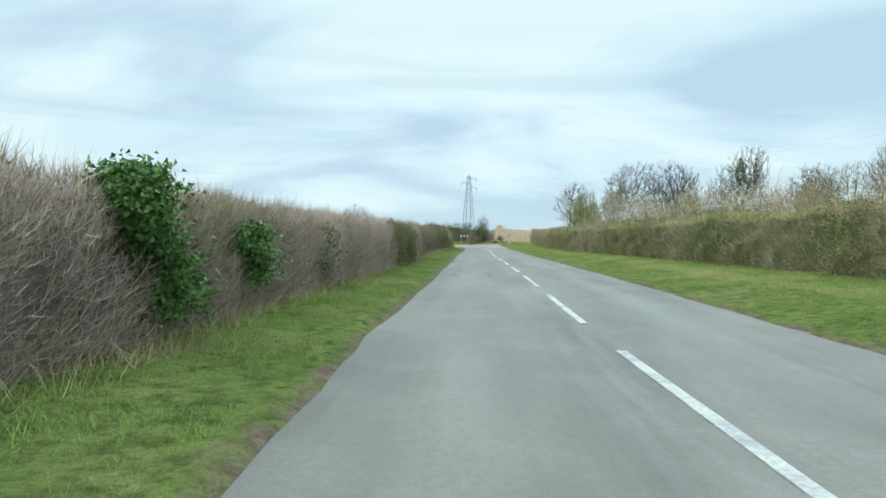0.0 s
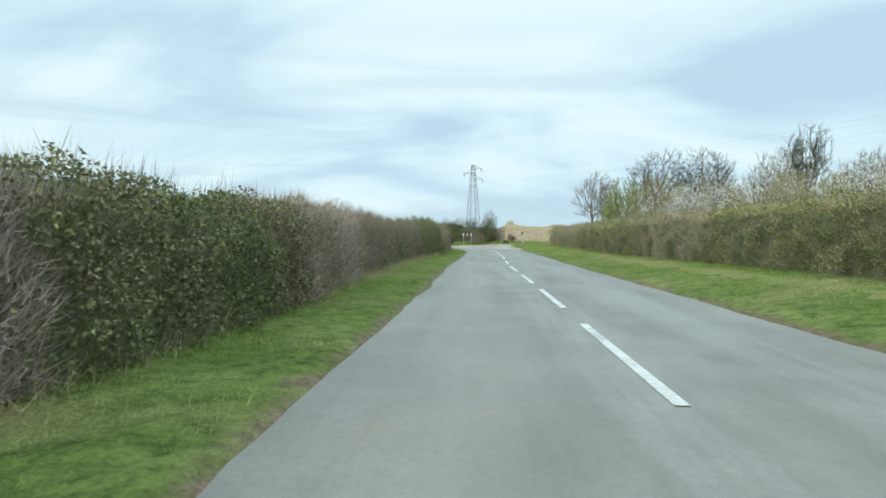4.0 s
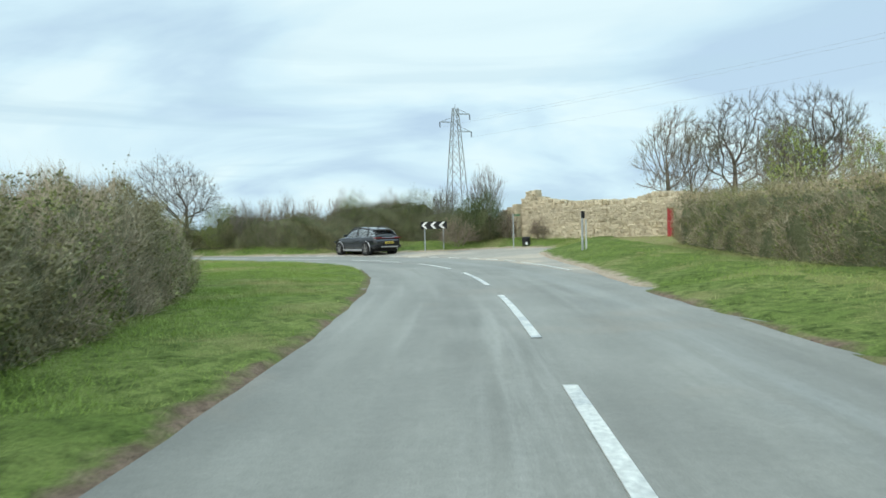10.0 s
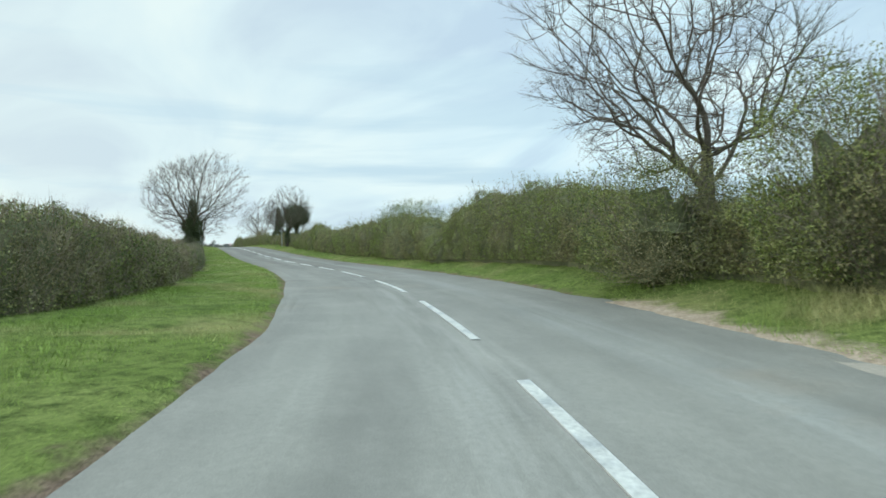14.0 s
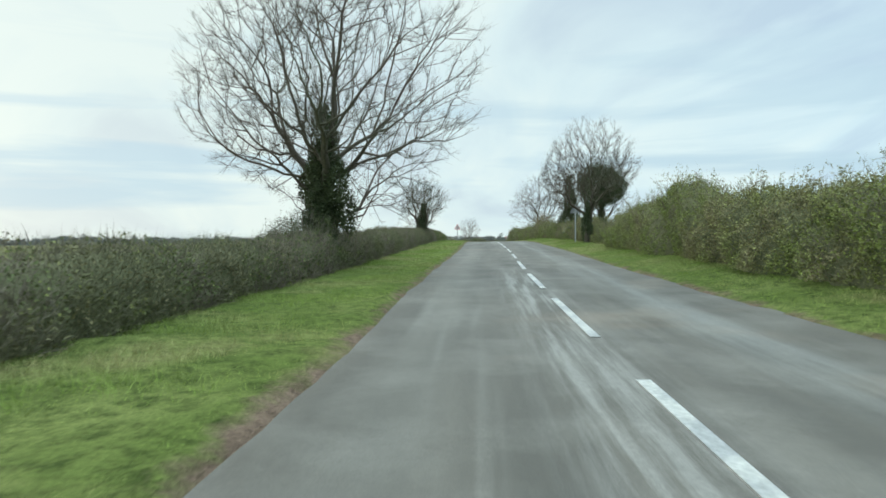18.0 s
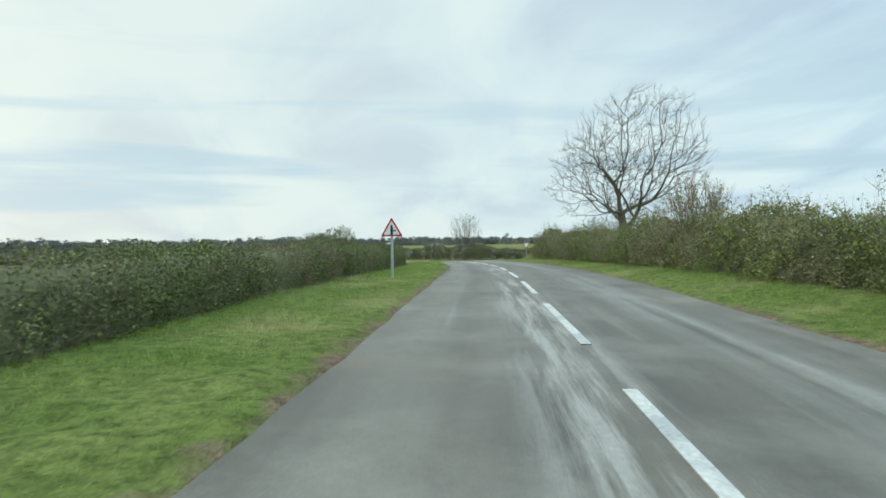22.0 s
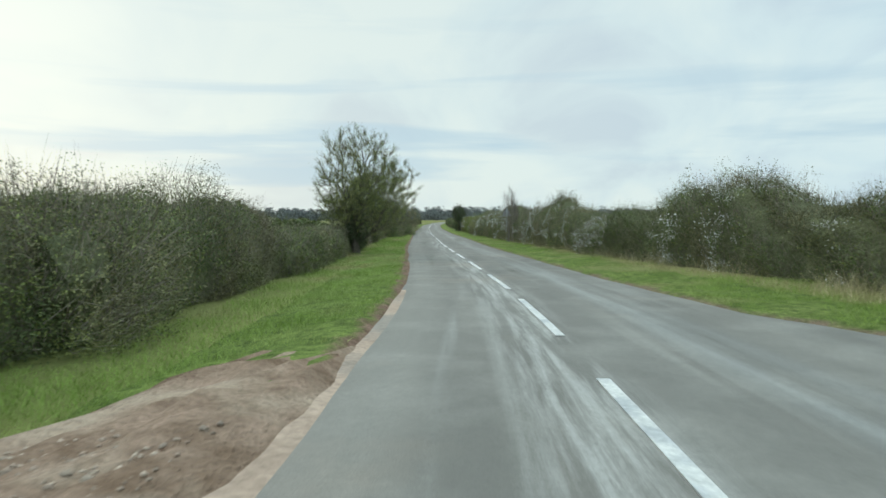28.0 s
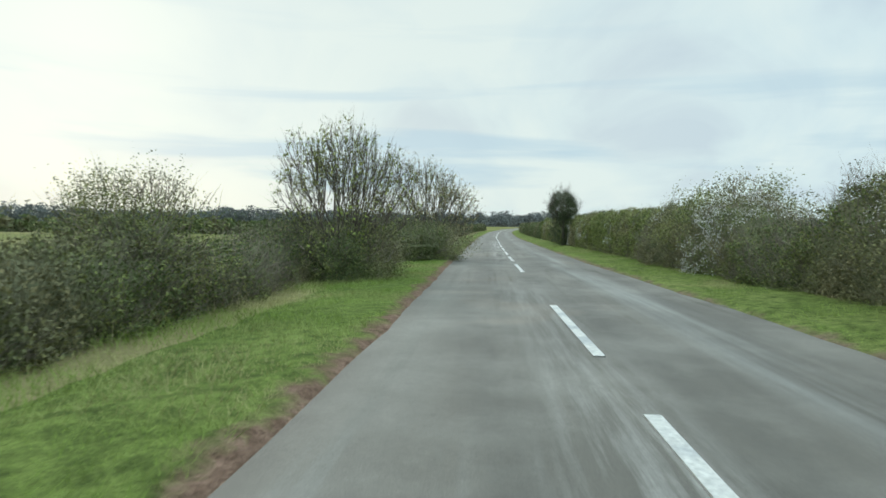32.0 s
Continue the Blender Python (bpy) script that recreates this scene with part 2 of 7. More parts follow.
    nt.links.new(sc.outputs[0], b.inputs["Base Color"])
    rr = nt.nodes.new("ShaderNodeMapRange")
    rr.inputs[3].default_value, rr.inputs[4].default_value = 0.62, 0.85
    nt.links.new(st, rr.inputs[0])
    nt.links.new(rr.outputs[0], b.inputs["Roughness"])
    b.inputs["Specular IOR Level"].default_value = 0.22
    bp = nt.nodes.new("ShaderNodeBump")
    bp.inputs["Strength"].default_value, bp.inputs["Distance"].default_value = 0.25, 0.01
    nt.links.new(grit, bp.inputs["Height"])
    nt.links.new(bp.outputs[0], b.inputs["Normal"])
    return m


def verge_material(name, dirt, dirt2, green, green2, reach=0.3, straw=0.72):
    """Bare soil by the road edge that gives way to grass; UV x is metres from the edge."""
    m = bpy.data.materials.new(name)
    m.use_nodes = True
    nt = m.node_tree
    b = nt.nodes["Principled BSDF"]
    tc = nt.nodes.new("ShaderNodeTexCoord")
    ob = tc.outputs["Object"]
    sx = nt.nodes.new("ShaderNodeSeparateXYZ")
    nt.links.new(tc.outputs["UV"], sx.inputs[0])
    soil = mix(nt, noise_of(nt, ob, 7.0), (*dirt, 1), (*dirt2, 1))
    turf = mix(nt, noise_of(nt, ob, 0.8, 3.0, 0.5), (*green, 1), (*green2, 1))
    turf = mix(nt, noise_of(nt, ob, 5.5, 5.0, 0.65, 0.42, 0.68), turf, (green[0] * 0.45, green[1] * 0.47, green[2] * 0.5, 1))
    turf = mix(nt, noise_of(nt, ob, 0.42, 4.0, 0.6, straw - 0.18, straw + 0.1), turf, (0.27, 0.25, 0.115, 1))
    wob = nt.nodes.new("ShaderNodeMath")
    wob.operation = "MULTIPLY_ADD"
    nt.links.new(noise_of(nt, ob, 1.8, 5.0, 0.65, 0.3, 0.7), wob.inputs[0])
    wob.inputs[1].default_value = -0.36
    nt.links.new(sx.outputs[0], wob.inputs[2])
    edge = nt.nodes.new("ShaderNodeMapRange")
    edge.inputs[1].default_value, edge.inputs[2].default_value = reach - 0.25, reach
    nt.links.new(wob.outputs[0], edge.inputs[0])
    col = mix(nt, edge.outputs[0], soil, turf)
    f = noise_of(nt, ob, 30.0, 3.0, 0.6, 0.25, 0.75)
    dim = nt.nodes.new("ShaderNodeMapRange")
    dim.inputs[3].default_value, dim.inputs[4].default_value = 0.7, 1.3
    nt.links.new(f, dim.inputs[0])
    sc = nt.nodes.new("ShaderNodeVectorMath")
    sc.operation = "SCALE"
    nt.links.new(col, sc.inputs[0])
    nt.links.new(dim.outputs[0], sc.inputs["Scale"])
    nt.links.new(sc.outputs[0], b.inputs["Base Color"])
    b.inputs["Roughness"].default_value = 0.9
    b.inputs["Specular IOR Level"].default_value = 0.02
    bp = nt.nodes.new("ShaderNodeBump")
    bp.inputs["Strength"].default_value, bp.inputs["Distance"].default_value = 0.8, 0.05
    nt.links.new(f, bp.inputs["Height"])
    nt.links.new(bp.outputs[0], b.inputs["Normal"])
    return m


M_ROAD = asphalt("asphalt_worn", (0.142, 0.140, 0.124), (0.208, 0.205, 0.182), (0.36, 0.36, 0.335), 0.7)
M_APRON = surface("apron_asphalt", (0.22, 0.20, 0.17), (0.29, 0.265, 0.225), 0.5, 40.0, 0.85, 0.2, (0.35, 0.295, 0.23))
M_PAINT = surface("road_paint", (0.74, 0.72, 0.67), (0.64, 0.625, 0.585), 3.0, 25.0, 0.6, 0.15, (0.5, 0.5, 0.49), scale3=2.0)
M_KERB = surface("kerb_concrete", (0.24, 0.23, 0.21), (0.30, 0.29, 0.26), 4.0, 40.0, 0.85, 0.3, objrand=0.12)
M_GRASS = surface("field_grass", (0.125, 0.142, 0.045), (0.165, 0.17, 0.062), 0.35, 14.0, 0.9, 0.5, (0.20, 0.18, 0.085), gloss=0.02, scale3=0.03)
M_VERGE = verge_material("verge_soil_and_grass", (0.13, 0.095, 0.07), (0.22, 0.16, 0.12), (0.122, 0.168, 0.044), (0.182, 0.222, 0.07), 0.0)
M_VERGE_SAND = verge_material("verge_sandy_edge_and_grass", (0.33, 0.26, 0.195), (0.43, 0.35, 0.27), (0.122, 0.168, 0.044), (0.182, 0.222, 0.07), 0.26)
M_VERGE_RED = verge_material("verge_red_soil_and_grass", (0.125, 0.082, 0.058), (0.24, 0.16, 0.12), (0.122, 0.168, 0.044), (0.172, 0.228, 0.062), 0.1, 0.95)
M_SOIL = surface("bare_soil", (0.15, 0.102, 0.07), (0.27, 0.195, 0.145), 2.6, 22.0, 0.95, 1.0, (0.33, 0.26, 0.195), gloss=0.02, scale3=0.9)
M_DUST = surface("sandy_dust", (0.26, 0.195, 0.148), (0.35, 0.272, 0.21), 0.9, 14.0, 0.95, 0.3, (0.22, 0.195, 0.165), gloss=0.1, scale3=0.6)
M_BLADE = surface("grass_blades", (0.178, 0.262, 0.056), (0.248, 0.332, 0.086), 0.7, 3.0, 0.85, 0.0, (0.34, 0.325, 0.15), island=0.2, gloss=0.03, scale3=0.42)
M_STRAW = surface("dry_grass_blades", (0.45, 0.38, 0.22), (0.35, 0.30, 0.17), 1.0, 5.0, 0.8, 0.0, island=0.3, gloss=0.15)
M_TWIG = surface("hedge_twigs", (0.37, 0.295, 0.25), (0.50, 0.415, 0.36), 0.5, 6.0, 0.85, 0.0, (0.33, 0.28, 0.21), island=0.4, gloss=0.05)
M_TWIG_TAN = surface("cut_hedge_twigs", (0.34, 0.28, 0.205), (0.45, 0.375, 0.285), 0.6, 6.0, 0.85, 0.0, (0.30, 0.27, 0.18), island=0.35, gloss=0.1)
M_TWIG_DARK = surface("hedge_twigs_dark", (0.17, 0.145, 0.115), (0.24, 0.205, 0.165), 0.5, 6.0, 0.85, 0.0, (0.16, 0.16, 0.10), island=0.35, gloss=0.1)
M_TWIG_BROWN = surface("scrub_stems", (0.22, 0.175, 0.135), (0.31, 0.25, 0.195), 1.0, 8.0, 0.9, 0.2, gloss=0.1)
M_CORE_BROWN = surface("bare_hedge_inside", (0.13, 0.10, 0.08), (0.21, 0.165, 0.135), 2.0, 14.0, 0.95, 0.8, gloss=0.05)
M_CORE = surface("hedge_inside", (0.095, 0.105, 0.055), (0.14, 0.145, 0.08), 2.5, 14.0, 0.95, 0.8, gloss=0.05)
M_LEAF_DARK = surface("leaves_dark", (0.09, 0.118, 0.05), (0.135, 0.165, 0.066), 0.6, 3.0, 0.75, 0.0, (0.175, 0.165, 0.09), island=0.16, gloss=0.06, scale3=0.5)
M_LEAF_MID = surface("leaves_mid", (0.195, 0.23, 0.072), (0.265, 0.29, 0.10), 0.5, 3.0, 0.75, 0.0, (0.25, 0.225, 0.12), island=0.16, gloss=0.06, scale3=0.5)
M_LEAF_FRESH = surface("leaves_fresh", (0.26, 0.335, 0.075), (0.35, 0.415, 0.115), 0.6, 6.0, 0.7, 0.0, (0.34, 0.36, 0.13), island=0.18, gloss=0.06)
# yellow-olive cut growth, made paler so the top's sunlight is in the colour
M_CUT_TOP_SUNLIT = surface("sunlit_cut_hedge_top", (0.35, 0.345, 0.145), (0.44, 0.415, 0.205), 0.8, 5.0, 0.8, 0.0, (0.36, 0.30, 0.19), island=0.2, gloss=0.05, scale3=0.3)
M_IVY = surface("ivy_leaves", (0.055, 0.075, 0.035), (0.085, 0.105, 0.05), 1.0, 6.0, 0.6, 0.0, island=0.3, gloss=0.2)
M_IVY_BRIGHT = surface("ivy_leaves_bright", (0.075, 0.155, 0.04), (0.115, 0.225, 0.06), 1.2, 6.0, 0.5, 0.0, island=0.35, gloss=0.25)
M_BLOSSOM = surface("white_blossom", (0.70, 0.69, 0.66), (0.80, 0.79, 0.77), 2.0, 8.0, 0.7, 0.0, island=0.2, gloss=0.2)
M_BARK = surface("tree_bark", (0.09, 0.076, 0.062), (0.145, 0.125, 0.10), 2.0, 20.0, 0.9, 0.7, (0.10, 0.11, 0.07), gloss=0.1)
M_BARK_PALE = surface("tree_bark_pale", (0.175, 0.155, 0.132), (0.24, 0.21, 0.18), 2.0, 20.0, 0.9, 0.5, gloss=0.1)
# bare wood greyed and lightened: the haze of distance is put into its colour
M_FAR_WOOD_HAZED = surface("far_wood", (0.155, 0.168, 0.163), (0.195, 0.206, 0.196), 0.05, 1.0, 0.95, 0.0, island=0.1, gloss=0.02)
M_GREENSIGN = surface("sign_green", (0.03, 0.15, 0.07), (0.035, 0.17, 0.08), 3.0, 30.0, 0.5, 0.0)
M_STONE = surface("limestone", (0.50, 0.42, 0.30), (0.61, 0.53, 0.39), 2.5, 25.0, 0.9, 0.6, objrand=0.14, gloss=0.1)
M_STONE_ISL = surface("limestone_rubble", (0.49, 0.41, 0.29), (0.60, 0.52, 0.38), 2.5, 25.0, 0.9, 0.6, island=0.16, gloss=0.1)
M_MORTAR = surface("lime_mortar", (0.44, 0.37, 0.27), (0.54, 0.46, 0.34), 4.0, 30.0, 0.95, 0.5, gloss=0.1)
M_GALV = surface("galvanised_steel", (0.52, 0.53, 0.52), (0.62, 0.63, 0.61), 4.0, 30.0, 0.5, 0.1, metal=0.25, gloss=0.4)
M_GRAVEL = surface("loose_stones", (0.25, 0.19, 0.145), (0.40, 0.33, 0.26), 2.5, 25.0, 0.95, 0.4, island=0.3, gloss=0.05)
M_POST = surface("grey_post_paint", (0.33, 0.35, 0.36), (0.40, 0.42, 0.43), 5.0, 30.0, 0.6, 0.1)
M_SIGNBACK = surface("sign_back_grey", (0.22, 0.23, 0.24), (0.28, 0.29, 0.30), 3.0, 30.0, 0.6, 0.05)
M_WHITE = surface("sign_white", (0.78, 0.78, 0.77), (0.72, 0.72, 0.70), 3.0, 30.0, 0.45, 0.0)
M_BLACK = surface("sign_black", (0.012, 0.012, 0.013), (0.02, 0.02, 0.02), 3.0, 30.0, 0.45, 0.0)
M_RED = surface("sign_red", (0.55, 0.03, 0.04), (0.45, 0.03, 0.035), 3.0, 30.0, 0.45, 0.0)
M_REDPOST = surface("red_paint", (0.36, 0.035, 0.04), (0.28, 0.03, 0.03), 3.0, 20.0, 0.6, 0.1)
M_PYLON = surface("pylon_steel", (0.20, 0.22, 0.23), (0.27, 0.29, 0.30), 2.0, 20.0, 0.7, 0.0, metal=0.1)
M_WOODWORK = surface("weathered_wood", (0.30, 0.26, 0.20), (0.40, 0.36, 0.29), 3.0, 30.0, 0.85, 0.4)
M_CAR = surface("car_paint_grey", (0.026, 0.03, 0.038), (0.032, 0.036, 0.045), 3.0, 200.0, 0.25, 0.0, metal=0.7, gloss=0.6)
M_TRIM = surface("black_plastic", (0.012, 0.012, 0.013), (0.018, 0.018, 0.02), 6.0, 80.0, 0.55, 0.1)
M_SILVER = surface("silver_trim", (0.5, 0.5, 0.51), (0.58, 0.58, 0.59), 6.0, 80.0, 0.35, 0.0, metal=0.7)
M_RUBBER = surface("tyre_rubber", (0.014, 0.014, 0.015), (0.022, 0.022, 0.022), 6.0, 60.0, 0.85, 0.2)
M_RIM = surface("alloy_rim", (0.24, 0.24, 0.24), (0.32, 0.31, 0.30), 6.0, 60.0, 0.3, 0.0, metal=0.8)
M_LAMP = surface("red_lamp_lens", (0.20, 0.012, 0.022), (0.16, 0.01, 0.02), 6.0, 60.0, 0.2, 0.0, gloss=0.6)
for node_name, value in (("Coat Weight", 1.0), ("Coat Roughness", 0.04)):
    M_CAR.node_tree.nodes["Principled BSDF"].inputs[node_name].default_value = value
M_PLATE = surface("yellow_plate", (0.72, 0.56, 0.10), (0.68, 0.52, 0.09), 6.0, 60.0, 0.4, 0.0)
M_GLASS = surface("tinted_glass", (0.45, 0.5, 0.52), (0.5, 0.54, 0.56), 1.0, 5.0, 0.03, 0.0, gloss=0.8)
M_GLASS.node_tree.nodes["Principled BSDF"].inputs["Transmission Weight"].default_value = 0.75


# ---- plan: the line of the road and the lie of the land ----
LINE = [(0.6, -60), (0.9, -30), (1.6, 0), (1.9, 9), (2.25, 15), (2.55, 21), (2.85, 28), (3.15, 35), (3.4, 43), (3.8, 51), (4.2, 57.5), (4.55, 64.8),
        (4.85, 71), (5.0, 77), (4.95, 81.5), (4.6, 86.2), (4.1, 89.3), (2.9, 93.6), (1.0, 96.7), (-0.35, 98.2), (-1.8, 99.7), (-4.8, 102.3),
        (-6.8, 103.7), (-10.4, 105.9), (-12.6, 107.2), (-18, 110), (-21.1, 111.5), (-26.8, 113.7), (-33.8, 116), (-42.8, 118.5), (-49.1, 120.2),
        (-59.9, 123.2), (-71.4, 126.6), (-82.7, 129.7), (-94.8, 133.0), (-105.8, 135.95), (-113, 137.8), (-118.9, 139.25), (-124.8, 140.4),
        (-130.4, 141.4), (-138, 142.6), (-147, 144.0), (-153.1, 144.6), (-160, 144.7), (-166.5, 144.5), (-174.7, 144.05), (-182, 143.35),
        (-190.6, 142.1), (-198.5, 140.9), (-205, 139.9), (-214.6, 138.6), (-223.1, 137.5), (-240, 135.2), (-262, 132.3), (-300, 127.5),
        (-360, 121), (-430, 116), (-520, 118)]
LAND = [(-3000, 0), (-20, 0.0), (45, 0.0), (70, 0.43), (90, 0.83), (105, 0.86), (120, 0.57), (135, 0.23), (150, -0.19), (165, -0.77), (180, -1.30),
        (200, -1.50), (225, -1.84), (250, -2.13), (320, -2.7), (420, -3.0), (3000, -3.0)]


def smooth_line(points, step=0.5, soft=2.5):
    p = np.array(points, float)
    s = np.r_[0, np.cumsum(np.hypot(*np.diff(p, axis=0).T))]
    n = np.arange(0, s[-1], step)
    xy = np.stack([np.interp(n, s, p[:, 0]), np.interp(n, s, p[:, 1])], 1)
    k = np.exp(-0.5 * (np.arange(-16, 17) * step / soft) ** 2)
    k /= k.sum()
    pad = np.concatenate([2 * xy[0] - xy[16:0:-1], xy, 2 * xy[-1] - xy[-2:-18:-1]])
    return np.stack([np.convolve(pad[:, i], k, "valid") for i in (0, 1)], 1)


ROAD = smooth_line(LINE)
ROAD_S = np.r_[0, np.cumsum(np.hypot(*np.diff(ROAD, axis=0).T))]
ROAD_T = np.gradient(ROAD, axis=0)
ROAD_T /= np.hypot(*ROAD_T.T)[:, None]
LANDX, LANDZ = np.array(LAND, float).T
_lx = np.arange(-60, 520, 2.0)
_lz = np.interp(_lx, LANDX, LANDZ)
_k = np.exp(-0.5 * (np.arange(-12, 13) * 2.0 / 6.0) ** 2)
_lz = np.convolve(np.pad(_lz, 12, "edge"), _k / _k.sum(), "valid")


def height(x):
    return np.interp(-np.asarray(x, float), _lx, _lz)


def at(s, d):
    """The place at s metres along the road and d metres to its right."""
    s, d = np.broadcast_arrays(np.asarray(s, float), np.asarray(d, float))
    x, y = np.interp(s, ROAD_S, ROAD[:, 0]), np.interp(s, ROAD_S, ROAD[:, 1])
    tx, ty = np.interp(s, ROAD_S, ROAD_T[:, 0]), np.interp(s, ROAD_S, ROAD_T[:, 1])
    return np.stack([x + ty * d, y - tx * d], -1)


def sy(y):
    """Metres along, by y, before the bend."""
    n = int(np.argmax(ROAD[:, 1] > 100))
    return float(np.interp(y, ROAD[:n, 1], ROAD_S[:n]))


def sx(x):
    """Metres along, by x, past the bend."""
    n = int(np.argmax(ROAD[:, 1] > 90))
    return float(np.interp(-x, -ROAD[n:, 0], ROAD_S[n:]))


def project(xy):
    """Metres along and metres to the right of the road for many places."""
    xy = np.atleast_2d(xy)
    s, d = np.empty(len(xy)), np.empty(len(xy))
    for a in range(0, len(xy), 4000):
        q = xy[a:a + 4000]
        i = ((q[:, None, 0] - ROAD[None, ::2, 0]) ** 2 + (q[:, None, 1] - ROAD[None, ::2, 1]) ** 2).argmin(1) * 2
        o = q - ROAD[i]
        s[a:a + 4000] = ROAD_S[i] + (o * ROAD_T[i]).sum(1)
        d[a:a + 4000] = o[:, 0] * ROAD_T[i, 1] - o[:, 1] * ROAD_T[i, 0]
    return s, d


def knots(*pairs):
    a = np.array(sorted(pairs), float)
    return lambda s: np.interp(s, a[:, 0], a[:, 1])


edge_right = knots((0, 2.65), (sy(20), 2.65), (sy(50), 2.58), (sy(72), 2.52), (sy(80), 2.6), (sy(83), 2.9), (sy(85.5), 3.35), (sy(89), 3.9), (sy(91.5), 4.6), (sy(93.6), 5.8), (sx(1.9), 8.6), (sx(0.5), 8.4), (sx(-1), 6.8), (sx(-4.8), 5.0), (sx(-8.5), 3.6),
                   (sx(-11), 3.05), (sx(-20), 3.0), (sx(-40), 2.75), (sx(-80), 2.68), (sx(-136), 2.6), (sx(-142), 3.2), (sx(-148), 5.5), (sx(-152), 8.0),
                   (sx(-166), 8.0), (sx(-171), 5.0), (sx(-177), 3.0), (sx(-185), 2.6), (sx(-200), 2.45), (sx(-222), 2.65), (900, 2.65))
edge_left = knots((0, 2.78), (sy(22), 2.66), (sy(60), 2.45), (sy(75), 2.45), (sy(88), 2.7), (sx(-5), 2.75), (sx(-14), 2.5), (sx(-22), 2.68), (sx(-35), 2.5), (sx(-70), 2.5), (sx(-90), 2.48), (sx(-112), 2.3), (sx(-140), 2.2), (900, 2.18))
rise_right = knots((0, 0.30), (sy(80), 0.30), (sy(90), 0.35), (sx(1), 0.35), (sx(-5), 0.5), (sx(-22), 0.55), (sx(-34), 0.32), (sx(-130), 0.22), (sx(-145), 0.02), (sx(-172), 0.02),
                   (sx(-185), 0.12), (900, 0.12))
slope_right = knots((0, 0), (sy(84), 0), (sy(92), 0.055), (sx(1), 0.055), (sx(-6), 0.02), (sx(-14), 0), (900, 0))
rise_left = knots((0, 0.10), (sy(75), 0.08), (sx(-10), 0.06), (sx(-30), 0.05), (sx(-100), 0.05), (sx(-150), -0.15), (sx(-160), -0.35), (sx(-170), -0.35), (sx(-182), -0.08), (900, -0.05))

SIDE = smooth_line([(-160.5, 144), (-159.5, 148.5), (-157, 154), (-152.5, 162), (-146, 171), (-137, 183), (-120, 203), (-90, 235)], 1.0, 3.0)
SIDE_T = np.gradient(SIDE, axis=0)
SIDE_T /= np.hypot(*SIDE_T.T)[:, None]


def side_gap(xy):
    return np.sqrt(((xy[:, None] - SIDE[None]) ** 2).sum(2)).min(1)


def land(x, y, lowered=False):
    """The ground's height; lowered: sunk under the hard surfaces."""
    shape = np.broadcast(x, y).shape
    xy = np.stack(np.broadcast_arrays(np.asarray(x, float), np.asarray(y, float)), -1).reshape(-1, 2)
    s, d = project(xy)
    z = height(xy[:, 0]) + bank(s, d)
    if lowered:
        er, el = edge_right(s), edge_left(s)
        over = np.where(d > 0, d - er, -d - el)
        near = (xy[:, 1] > 140) & (xy[:, 0] < -80) & (xy[:, 0] > -190) & (d > 0)
        if near.any():
            gap = side_gap(xy[near]) - 3.0
            over[near] = np.minimum(over[near], gap)
        z = z - 0.14 * np.clip(1.75 - over, 0, 1)
    return z.reshape(shape)


def bank(s, d):
    r = np.clip((d - edge_right(s)) / 2.4, 0, 1)
    l = np.clip((-d - edge_left(s)) / 2.6, 0, 1)
    r, l = r * r * (3 - 2 * r), l * l * (3 - 2 * l)
    return np.where(d > 0, rise_right(s) * r + slope_right(s) * np.clip(d - 2.9, 0, 9), rise_left(s) * l)


def ground(x, y):
    return float(land(x, y))


# ---- building helpers ----
def mesh(name, v, f, uv=None, smooth=False):
    """A mesh from arrays: corners (n, 3) and faces, one array (m, k) or a list of them."""
    me = bpy.data.meshes.new(name)
    v = np.asarray(v, np.float32)
    groups = [np.asarray(g, np.int32) for g in (f if isinstance(f, list) else [f]) if len(g)]
    loops = np.concatenate([g.ravel() for g in groups])
    total = np.concatenate([np.full(len(g), g.shape[1], np.int32) for g in groups])
    me.vertices.add(len(v))
    me.vertices.foreach_set("co", v.ravel())
    me.loops.add(len(loops))
    me.loops.foreach_set("vertex_index", loops)
    me.polygons.add(len(total))
    me.polygons.foreach_set("loop_start", np.r_[0, np.cumsum(total)[:-1]].astype(np.int32))
    me.polygons.foreach_set("loop_total", total)
    if smooth:
        me.polygons.foreach_set("use_smooth", np.ones(len(total), bool))
    if uv is not None:
        me.uv_layers.new(name="map").data.foreach_set("uv", np.asarray(uv, np.float32)[loops].ravel())
    me.update(calc_edges=True)
    return me


def part(name, data, material, parent=None, label=""):
    if isinstance(data, bmesh.types.BMesh):
        me = bpy.data.meshes.new(name)
        data.to_mesh(me)
        data.free()
        data = me
    data.materials.append(material)
    ob = new(name, data)
    ob.parent = parent
    if label:
        ob["label"] = label
    return ob


def thing(name, place, label, category, group="", kind="", turn=0.0):
    ob = new(name)
    ob.empty_display_size = 0.2
    ob.matrix_basis = pose(*place, 0, 0, turn)
    return tagged(ob, label, category, group, kind)


def box_bm(lo, hi, bevel=0.0):
    bm = bmesh.new()
    bmesh.ops.create_cube(bm, size=1.0)
    for v in bm.verts:
        v.co = Vector([lo[i] + (v.co[i] + 0.5) * (hi[i] - lo[i]) for i in range(3)])
    if bevel:
        bmesh.ops.bevel(bm, geom=bm.edges[:], offset=bevel, segments=2, affect="EDGES")
    return bm


